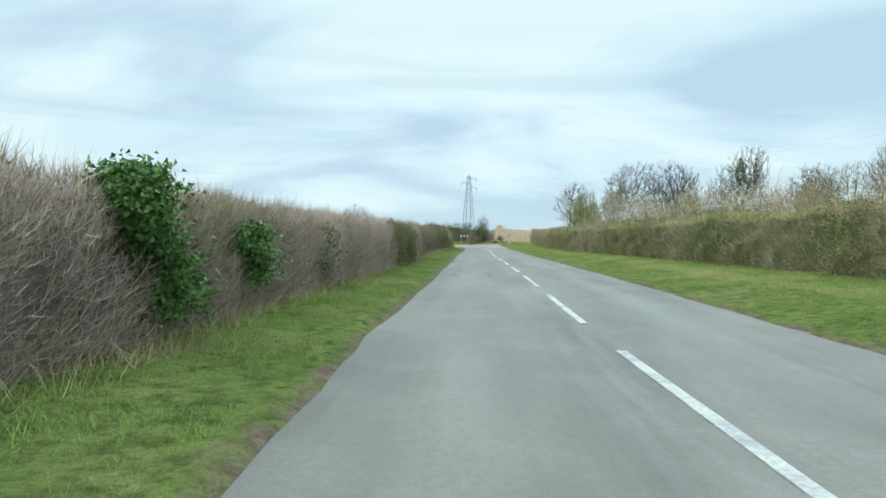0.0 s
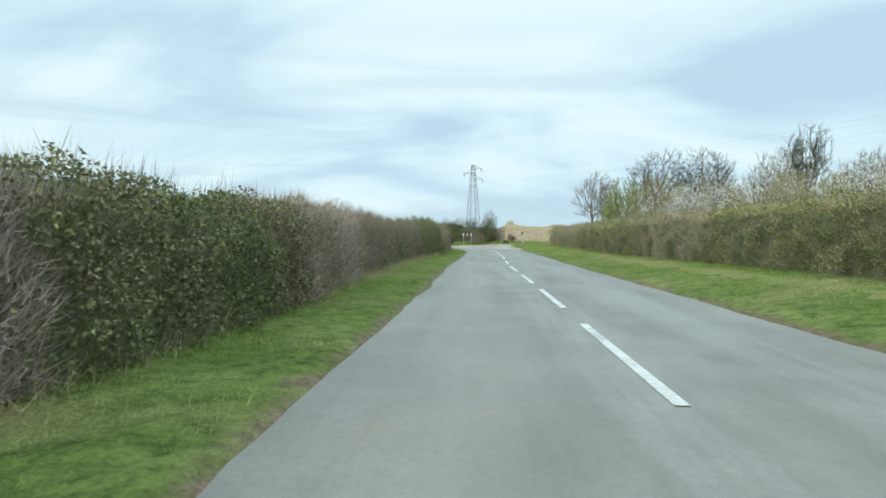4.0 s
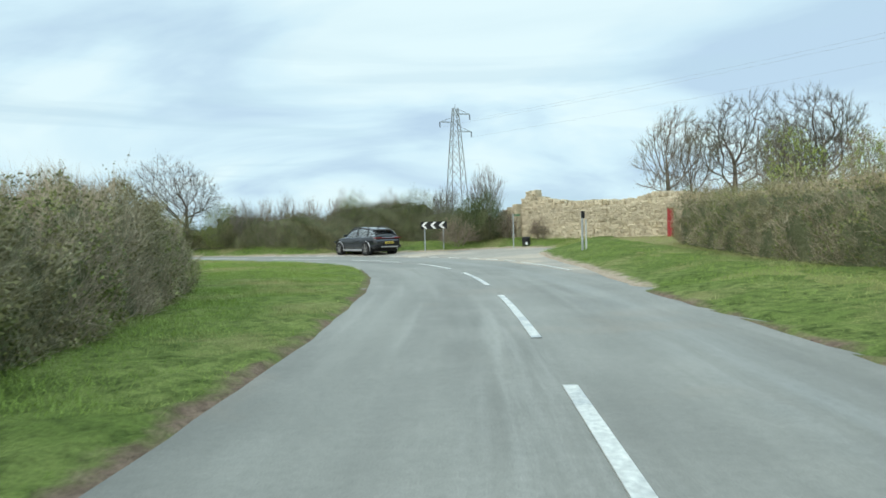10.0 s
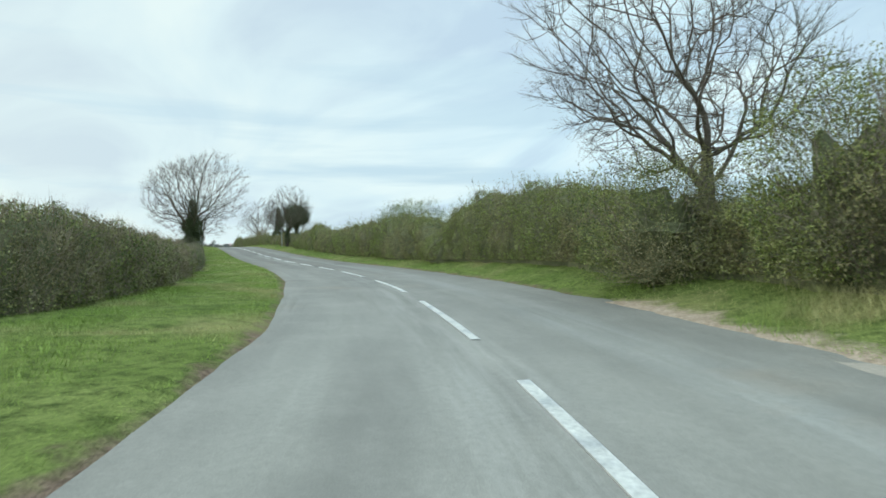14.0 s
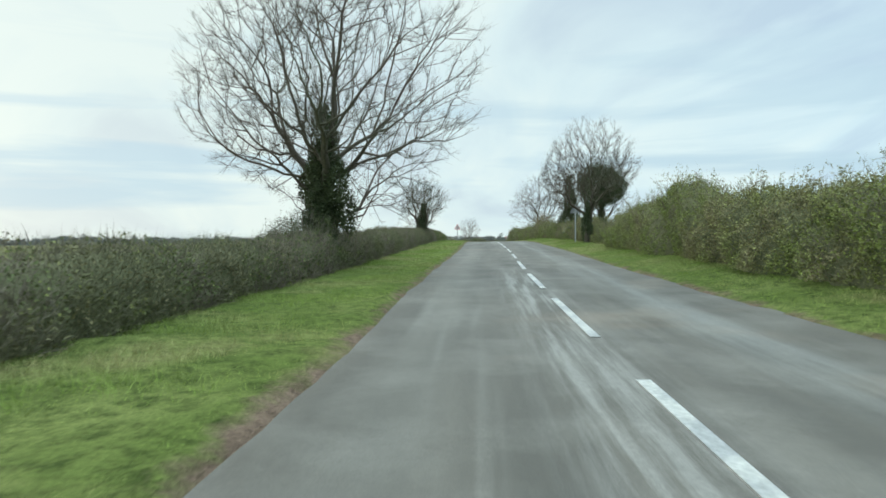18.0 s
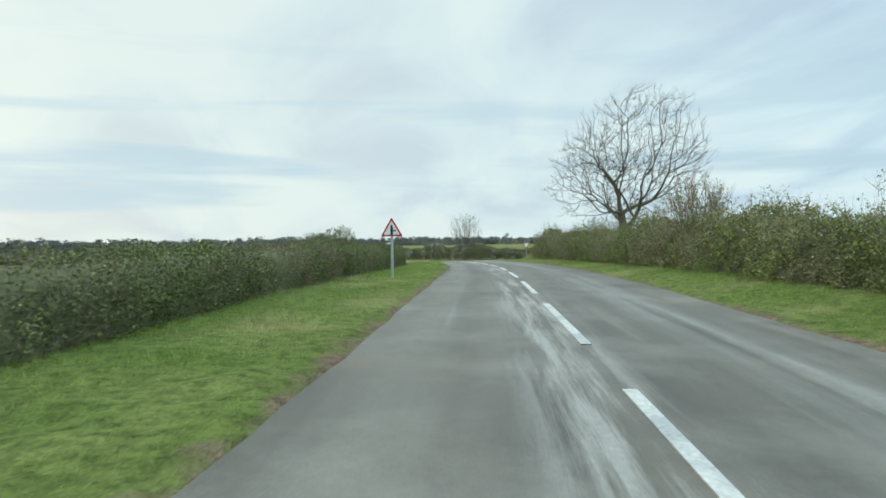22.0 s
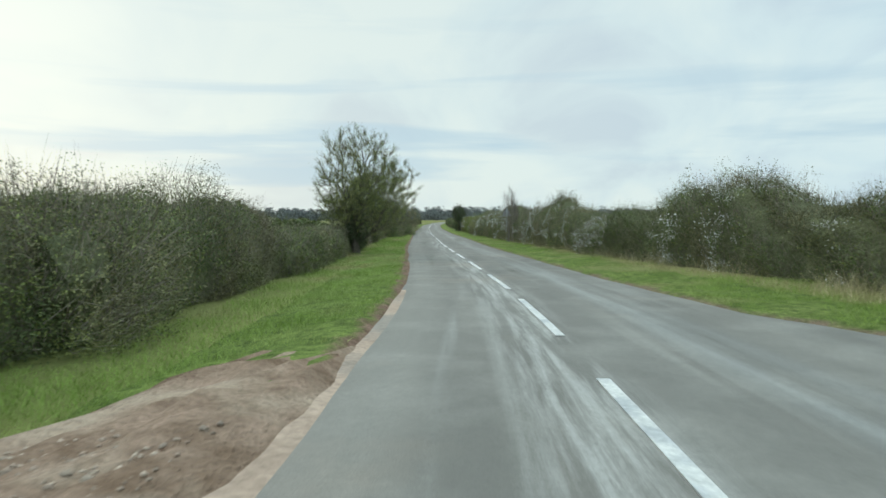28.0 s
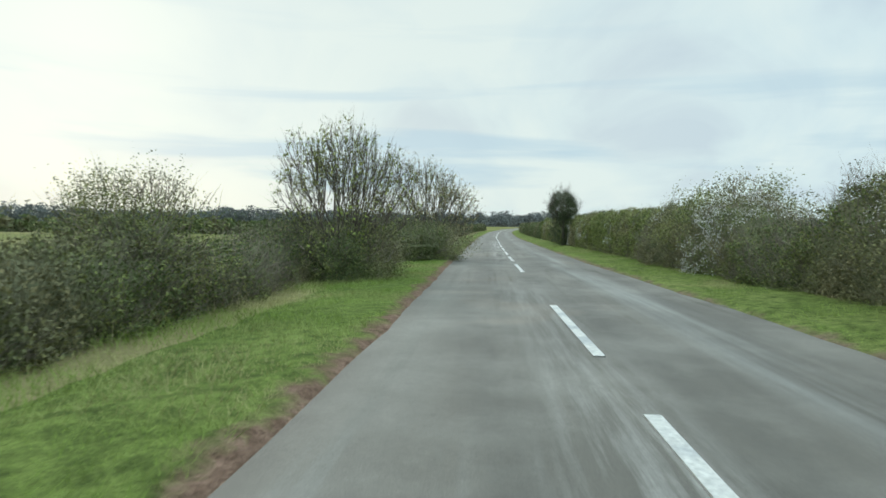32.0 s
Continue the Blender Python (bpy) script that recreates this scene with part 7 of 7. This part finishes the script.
# ---- car standing by the give way line ----
def car(place, heading, label):
    """A crossover, front along +x, length 4.45 m."""
    own = thing("car", (*place, ground(*place) + 0.0), label, "car", turn=heading)
    L, HW = 2.22, 0.90
    xs = np.array([-2.22, -2.16, -2.0, -1.75, -1.4, -1.0, -0.5, 0.0, 0.5, 0.9, 1.3, 1.7, 2.0, 2.15, 2.22])
    belt = np.interp(xs, [-2.22, -2.1, -1.8, -1.2, 0, 0.9, 1.5, 2.0, 2.22], [0.72, 0.98, 1.04, 1.0, 0.97, 0.98, 0.93, 0.82, 0.66])
    wide = np.interp(xs, [-2.22, -2.0, -1.5, 0, 1.3, 1.9, 2.1, 2.22], [0.70, 0.84, 0.92, 0.90, 0.91, 0.85, 0.74, 0.58])
    low = np.interp(xs, [-2.22, -2.0, -1.6, 1.6, 2.0, 2.22], [0.42, 0.30, 0.24, 0.24, 0.26, 0.36])
    V, cols = [], 9
    for x, b, w, l in zip(xs, belt, wide, low):
        half = [(0.0, l), (w * 0.9, l), (w, l + 0.12), (w * 1.005, (l + b) / 2), (w, b - 0.14), (w * 0.965, b - 0.03), (w * 0.88, b), (w * 0.45, b + 0.03), (0.0, b + 0.04)]
        V.append([(x, y, z) for y, z in half] + [(x, -y, z) for y, z in half[-2:0:-1]])
    V = np.array(V)
    n, m = V.shape[:2]
    # wheel arches pressed into the sides
    i = np.arange(n * m).reshape(n, m)
    f = np.stack([i[:-1], np.roll(i, -1, 1)[:-1], np.roll(i, -1, 1)[1:], i[1:]], -1).reshape(-1, 4)
    body = part("body", mesh("body", V.reshape(-1, 3), [f, i[:1, ::-1], i[-1:]], None, True), M_CAR, own, "dark grey metallic body")
    bev = body.modifiers.new("soft", "SUBSURF")
    bev.levels = bev.render_levels = 2
    # cabin: glass house with roof above
    cx = np.array([-1.98, -1.72, -1.25, -0.6, 0.0, 0.32, 0.62, 0.98])
    ct = np.array([1.10, 1.30, 1.45, 1.51, 1.50, 1.44, 1.27, 1.00])
    cw0 = np.array([0.74, 0.80, 0.84, 0.85, 0.85, 0.84, 0.82, 0.78])
    cw1 = np.array([0.62, 0.62, 0.64, 0.66, 0.66, 0.65, 0.66, 0.70])
    cb = np.interp(cx, xs, belt) - 0.03
    C = []
    for x, t_, a, b_, z0 in zip(cx, ct, cw0, cw1, cb):
        C.append([(x, a, z0), (x, (a + b_) / 2, (z0 + t_) / 2 + 0.02), (x, b_, t_ - 0.05), (x, b_ * 0.55, t_), (x, -b_ * 0.55, t_), (x, -b_, t_ - 0.05), (x, -(a + b_) / 2, (z0 + t_) / 2 + 0.02), (x, -a, z0)])
    C = np.array(C)
    n, m = C.shape[:2]
    i = np.arange(n * m).reshape(n, m)
    f = np.stack([i[:-1, :-1], i[:-1, 1:], i[1:, 1:], i[1:, :-1]], -1).reshape(-1, 4)
    part("window_glass", mesh("window_glass", C.reshape(-1, 3), [f, i[:1], i[-1:, ::-1]], None, True), M_GLASS, own, "dark tinted glass")
    r0 = C[1:6, 2:6].copy()
    r0[..., 2] += 0.018
    r0[..., 1] *= 1.03
    i = np.arange(r0.shape[0] * r0.shape[1]).reshape(r0.shape[:2])
    f = np.stack([i[:-1, :-1], i[:-1, 1:], i[1:, 1:], i[1:, :-1]], -1).reshape(-1, 4)
    roof = part("roof", mesh("roof", r0.reshape(-1, 3), f, None, True), M_CAR, own)
    roof.modifiers.new("thick", "SOLIDIFY").thickness = 0.03
    for sgn in (1, -1):
        def line(k, col, off=0.012):
            return [(float(C[a, col, 0]), sgn * (abs(float(C[a, col, 1])) + off), float(C[a, col, 2]) + off * 0.6) for a in k]
        part("window_pillar", tube_bm([(float(C[a, 2, 0]), sgn * (abs(float(C[a, 2, 1])) + 0.01), float(C[a, 2, 2]) + 0.01) for a in range(n)], 0.03, 6), M_CAR, own)
        for a0, a1 in (((-1.45, 0.85, 1.02), (-1.30, 0.66, 1.40)), ((-0.42, 0.87, 0.97), (-0.34, 0.675, 1.46))):
            part("door_pillar", tube_bm([(a0[0], sgn * a0[1], a0[2]), (a1[0], sgn * a1[1], a1[2])], 0.028, 6), M_TRIM, own)
        part("roof_rail", tube_bm([(-1.3, sgn * 0.62, 1.47), (-1.0, sgn * 0.63, 1.53), (0.0, sgn * 0.63, 1.54), (0.3, sgn * 0.62, 1.47)], 0.014, 6), M_TRIM, own)
        mir = part("wing_mirror", box_bm((0.55, sgn * 0.93 - 0.09, 1.0), (0.73, sgn * 0.93 + 0.11 * 1, 1.13), 0.03), M_CAR, own)
        part("side_skirt", box_bm((-0.95, min(sgn * 0.86, sgn * 0.93), 0.22), (0.92, max(sgn * 0.86, sgn * 0.93), 0.31), 0.02), M_SILVER, own, "silver lower trim")
        for hx in (0.02, -0.95):
            part("door_handle", box_bm((hx - 0.10, sgn * 0.915 - 0.012, 0.80), (hx + 0.10, sgn * 0.915 + 0.012, 0.83), 0.008), M_TRIM, own)
        for jx in (-1.02, -0.16, 0.86):
            part("door_gap", box_bm((jx - 0.004, sgn * 0.905 - 0.008, 0.34), (jx + 0.004, sgn * 0.905 + 0.008, 0.93)), M_TRIM, own)
        part("tail_lamp", box_bm((-2.215, min(sgn * 0.42, sgn * 0.83), 0.88), (-1.93, max(sgn * 0.42, sgn * 0.83), 0.945), 0.025), M_LAMP, own, "red tail lamp")
        part("head_lamp", box_bm((1.86, min(sgn * 0.5, sgn * 0.8), 0.68), (2.14, max(sgn * 0.5, sgn * 0.8), 0.78), 0.03), M_GLASS, own)
        for wx in (-1.33, 1.35):
            arch = [(wx + 0.40 * math.cos(a), sgn * 0.90, 0.34 + 0.40 * math.sin(a)) for a in np.linspace(-0.25, math.pi + 0.25, 13)]
            part("arch_trim", tube_bm(arch, 0.017, 6), M_SILVER, own, "silver wheel arch trim")
            well = tube_bm([(wx, sgn * 0.70, 0.34), (wx, sgn * 0.925, 0.34)], 0.385, 20)
            part("wheel_well", well, M_TRIM, own)
            bm = bmesh.new()
            prof = [(0.22, -0.10), (0.31, -0.11), (0.34, -0.08), (0.345, 0.0), (0.34, 0.08), (0.31, 0.11), (0.22, 0.10)]
            k = 28
            rings = [[bm.verts.new((wx + r * math.cos(2 * math.pi * j / k), sgn * 0.86 + o, 0.345 + r * math.sin(2 * math.pi * j / k))) for r, o in prof] for j in range(k)]
            for j in range(k):
                for q in range(len(prof)):
                    bm.faces.new((rings[j][q], rings[j][(q + 1) % len(prof)], rings[(j + 1) % k][(q + 1) % len(prof)], rings[(j + 1) % k][q]))
            bmesh.ops.recalc_face_normals(bm, faces=bm.faces[:])
            wheel = part("wheel", bm, M_RUBBER, own, "black tyre")
            part("rim_back", tube_bm([(wx, sgn * 0.86, 0.345), (wx, sgn * 0.90, 0.345)], 0.225, 20), M_TRIM, wheel)
            for j in range(10):
                a = 2 * math.pi * (j // 2) / 5 + 0.3 + (0.2 if j % 2 else -0.2)
                part("spoke", tube_bm([(wx + 0.05 * math.cos(a), sgn * 0.95, 0.345 + 0.05 * math.sin(a)), (wx + 0.228 * math.cos(a), sgn * 0.955, 0.345 + 0.228 * math.sin(a))], [0.02, 0.014], 6), M_RIM, wheel, "grey alloy spoke")
            part("hub", tube_bm([(wx, sgn * 0.93, 0.345), (wx, sgn * 0.975, 0.345)], [0.06, 0.05], 12), M_RIM, wheel)
            ring_pts = [(wx + 0.235 * math.cos(2 * math.pi * j / 20), sgn * 0.955, 0.345 + 0.235 * math.sin(2 * math.pi * j / 20)) for j in range(21)]
            part("rim_edge", tube_bm(ring_pts, 0.011, 5), M_RIM, wheel)
    for sx0, sy0, tall_ in ((0.05, 0.38, 1.2), (0.05, -0.38, 1.2), (-0.95, 0.36, 1.12), (-0.95, -0.36, 1.12)):
        part("seat_back", box_bm((sx0 - 0.12, sy0 - 0.24, 0.6), (sx0 + 0.02, sy0 + 0.24, tall_), 0.05), M_TRIM, own, "dark seat back")
    part("light_bar", box_bm((-2.228, -0.5, 0.89), (-2.1, 0.5, 0.915), 0.008), M_LAMP, own, "red light strip")
    part("rear_bumper", box_bm((-2.27, -0.78, 0.36), (-2.0, 0.78, 0.55), 0.05), M_TRIM, own, "black rear bumper")
    part("bumper_insert", box_bm((-2.29, -0.55, 0.40), (-2.2, 0.55, 0.47), 0.02), M_SILVER, own)
    nplate = part("number_plate", box_bm((-2.262, -0.26, 0.60), (-2.235, 0.26, 0.71), 0.003), M_PLATE, own, "yellow rear plate")
    for j in range(6):
        part("plate_bar", box_bm((-2.267, -0.20 + j * 0.068, 0.625), (-2.262, -0.155 + j * 0.068, 0.685)), M_BLACK, nplate)
    part("spoiler", box_bm((-2.02, -0.62, 1.31), (-1.62, 0.62, 1.36), 0.02), M_CAR, own)
    part("aerial", box_bm((-1.35, -0.025, 1.47), (-1.2, 0.025, 1.56), 0.02), M_TRIM, own)
    part("front_grille", box_bm((2.1, -0.45, 0.40), (2.215, 0.45, 0.6), 0.03), M_TRIM, own)
    part("underside", box_bm((-1.9, -0.7, 0.18), (1.9, 0.7, 0.32), 0.02), M_TRIM, own)
    return own


car((-0.5, 105.0), 130.0, "dark grey crossover car with a sloping tail by the dashed line")


# ---- lattice pylon with its wires ----
def pylon(place, tall, label):
    own = thing("pylon", (*place, height(place[0]) - 0.0), label, "pylon", turn=20)
    half = lambda z: 1.15 * (1 - z / tall) ** 0.9 + 0.22 * (z / tall)
    levels_ = [0, 2.6, 4.8, 6.7, 8.3, 9.7, 10.9, 12.0, 13.0, tall]
    cor = [(1, 1), (-1, 1), (-1, -1), (1, -1)]
    for a, b in cor:
        part("leg", tube_bm([(a * half(z), b * half(z), z) for z in levels_], 0.042, 5), M_PYLON, own)
    for z0, z1 in zip(levels_, levels_[1:]):
        for k in range(4):
            a, b = cor[k], cor[(k + 1) % 4]
            part("brace", tube_bm([(a[0] * half(z0), a[1] * half(z0), z0), (b[0] * half(z1), b[1] * half(z1), z1)], 0.022, 4), M_PYLON, own)
            part("brace", tube_bm([(b[0] * half(z0), b[1] * half(z0), z0), (a[0] * half(z1), a[1] * half(z1), z1)], 0.022, 4), M_PYLON, own)
    tips_ = []
    for z, x in ((13.5, 1.6), (12.6, -1.7), (11.7, 1.75)):
        h_ = half(z)
        s_ = 1 if x > 0 else -1
        for b in (-h_, h_):
            part("cross_arm", tube_bm([(s_ * h_, b, z), (x, 0, z)], 0.03, 4), M_PYLON, own)
        part("cross_arm", tube_bm([(s_ * h_, 0, z + 0.5), (x, 0, z)], 0.03, 4), M_PYLON, own)
        part("insulator", tube_bm([(x, 0, z), (x, 0, z - 0.55)], 0.05, 6), M_TRIM, own)
        tips_.append((x, 0, z - 0.55))
    part("peak", tube_bm([(0, 0, tall - 0.3), (0.0, 0, tall + 0.35)], 0.03, 4), M_PYLON, own)
    return own, tips_


mast, tips_ = pylon((5.2, 137.0), 14.1, "grey lattice steel pylon with three cross arms beyond the hedge")
far_end = np.array([75.0, 70.0])
for tp in tips_:
    a = mast.matrix_basis @ Vector(tp)
    b = Vector((far_end[0], far_end[1] + tp[0] * 0.5, tp[2] + 6.0))
    line_pts = []
    for k in range(17):
        u = k / 16
        q = a.lerp(b, u)
        q.z -= 1.8 * math.sin(math.pi * u)
        line_pts.append(q - a)
    wire = part("power_line", tube_bm(line_pts, 0.005, 4), M_PYLON)
    wire.matrix_basis = Matrix.Translation(a)
    tagged(wire, "thin dark overhead wire hanging from the pylon", "cable", "power lines")


# ---- ruined stone wall ----
WALL_A, WALL_B = Vector((8.2, 104.4, 0)), Vector((14.6, 94.6, 0))
wall_len = (WALL_B - WALL_A).length
wall_dir = (WALL_B - WALL_A).normalized()
wall = thing("stone_wall", (WALL_A.x, WALL_A.y, 0.55), "ruined wall of coursed honey-coloured limestone rubble", "wall", turn=math.degrees(math.atan2(wall_dir.y, wall_dir.x)))


def wall_top(x):
    u = x / wall_len
    return float(np.interp(u, [0, 0.03, 0.09, 0.11, 0.2, 0.3, 0.42, 0.62, 0.70, 0.78, 0.9, 1.0], [2.3, 2.5, 2.55, 2.2, 2.05, 1.85, 1.8, 1.72, 1.8, 1.98, 1.85, 1.7])) + 0.03


core_o = [(x, wall_top(x) - 0.12) for x in np.linspace(0.05, wall_len - 0.05, 40)]
part("mortar_core", plate_bm([(0.05, -0.6), *core_o, (wall_len - 0.05, -0.6)][::-1], 0.42), M_MORTAR, wall, "pale lime mortar core")


def stone_mesh(seed):
    rng = random.Random(seed)
    bm = bmesh.new()
    bmesh.ops.create_cube(bm, size=1.0)
    for v in bm.verts:
        v.co += Vector((rng.uniform(-0.07, 0.07), rng.uniform(-0.12, 0.12), rng.uniform(-0.1, 0.1)))
    bmesh.ops.bevel(bm, geom=bm.edges[:], offset=0.07, segments=1, affect="EDGES")
    me = bpy.data.meshes.new("stone")
    bm.to_mesh(me)
    bm.free()
    me.materials.append(M_STONE)
    return me


STONES = [stone_mesh(k) for k in range(8)]
wr = random.Random(3)
made, z = 0, 0.0
rest_v, rest_f, rest_n = [], [], 0
while z < 3.1:
    course = wr.uniform(0.07, 0.135)
    x = 0.0
    while x < wall_len:
        ln = wr.uniform(0.14, 0.4)
        mid = x + ln / 2
        if mid < wall_len and z + course * 0.6 < wall_top(mid):
            front = wr.uniform(-0.022, 0.0)
            m4 = Matrix.Translation((mid, 0.06 + front, z + course / 2)) @ Matrix.Rotation(wr.uniform(-0.04, 0.04), 4, "Y") @ Matrix.Diagonal((ln - 0.008, 0.24, course - 0.007, 1))
            me = STONES[wr.randrange(8)]
            if made < 290 and z > 0.9:
                ob = new("stone", me)
                ob.parent = wall
                ob.matrix_basis = m4
                made += 1
            else:
                co = np.array([m4 @ v.co for v in me.vertices])
                rest_v.append(co)
                for p in me.polygons:
                    rest_f.append([rest_n + k for k in p.vertices])
                rest_n += len(co)
        x += ln
    z += course
# upright copings along the top and tumbled stones at its broken end
x = 0.3
while x < wall_len - 0.1:
    w = wr.uniform(0.07, 0.13)
    hh = wr.uniform(0.16, 0.28)
    m4 = Matrix.Translation((x, 0.2, wall_top(x) + hh * 0.32)) @ Matrix.Rotation(wr.uniform(-0.25, 0.25), 4, "Y") @ Matrix.Diagonal((w, wr.uniform(0.32, 0.46), hh, 1))
    me = STONES[wr.randrange(8)]
    co = np.array([m4 @ v.co for v in me.vertices])
    rest_v.append(co)
    for p in me.polygons:
        rest_f.append([rest_n + k for k in p.vertices])
    rest_n += len(co)
    x += w * 1.15
rest = bpy.data.meshes.new("rubble")
rest.from_pydata(np.concatenate(rest_v).tolist(), [], rest_f)
tagged(part("rubble", rest, M_STONE_ISL, wall), kind="stuff")
# the wall's return behind its broken pillar
back = thing("stone_wall", (8.15, 104.85, 0.55), "broken end of the limestone wall running back from the corner", "wall", turn=112)
bm = plate_bm([(-0.3, -0.6), (4.2, -0.6), (4.2, 0.9), (3.1, 1.25), (2.2, 1.45), (1.2, 1.8), (0.5, 1.9), (-0.3, 2.1)], 0.4)
part("masonry", bm, M_STONE_ISL, back)

ret_v, ret_f, ret_n, z = [], [], 0, -0.1
while z < 2.0:
    course = wr.uniform(0.08, 0.14)
    x = -0.25
    while x < 4.1:
        ln = wr.uniform(0.15, 0.4)
        if z + course < float(np.interp(x, [-0.3, 0.5, 1.2, 2.2, 3.1, 4.2], [2.1, 1.9, 1.8, 1.45, 1.25, 0.9])) + 0.05:
            for yy in (0.03 + wr.uniform(-0.03, 0.02), 0.37 + wr.uniform(-0.02, 0.03)):
                m4 = Matrix.Translation((x + ln / 2, yy, z + course / 2)) @ Matrix.Diagonal((ln - 0.02, 0.16, course - 0.016, 1))
                me = STONES[wr.randrange(8)]
                ret_v.append(np.array([m4 @ v.co for v in me.vertices]))
                for p in me.polygons:
                    ret_f.append([ret_n + k for k in p.vertices])
                ret_n += len(me.vertices)
        x += ln
    z += course
ret = bpy.data.meshes.new("rubble")
ret.from_pydata(np.concatenate(ret_v).tolist(), [], ret_f)
tagged(part("rubble", ret, M_STONE_ISL, back), kind="stuff")

# thin pale stake in the grass by the far hedge
stake = thing("stake", (-224.0, 132.0, ground(-224.0, 132.0)), "thin pale wooden stake standing in rough grass", "stake")
part("shaft", tube_bm([(0, 0, -0.15), (0.015, 0, 0.85)], [0.022, 0.018], 7), M_WOODWORK, stake)
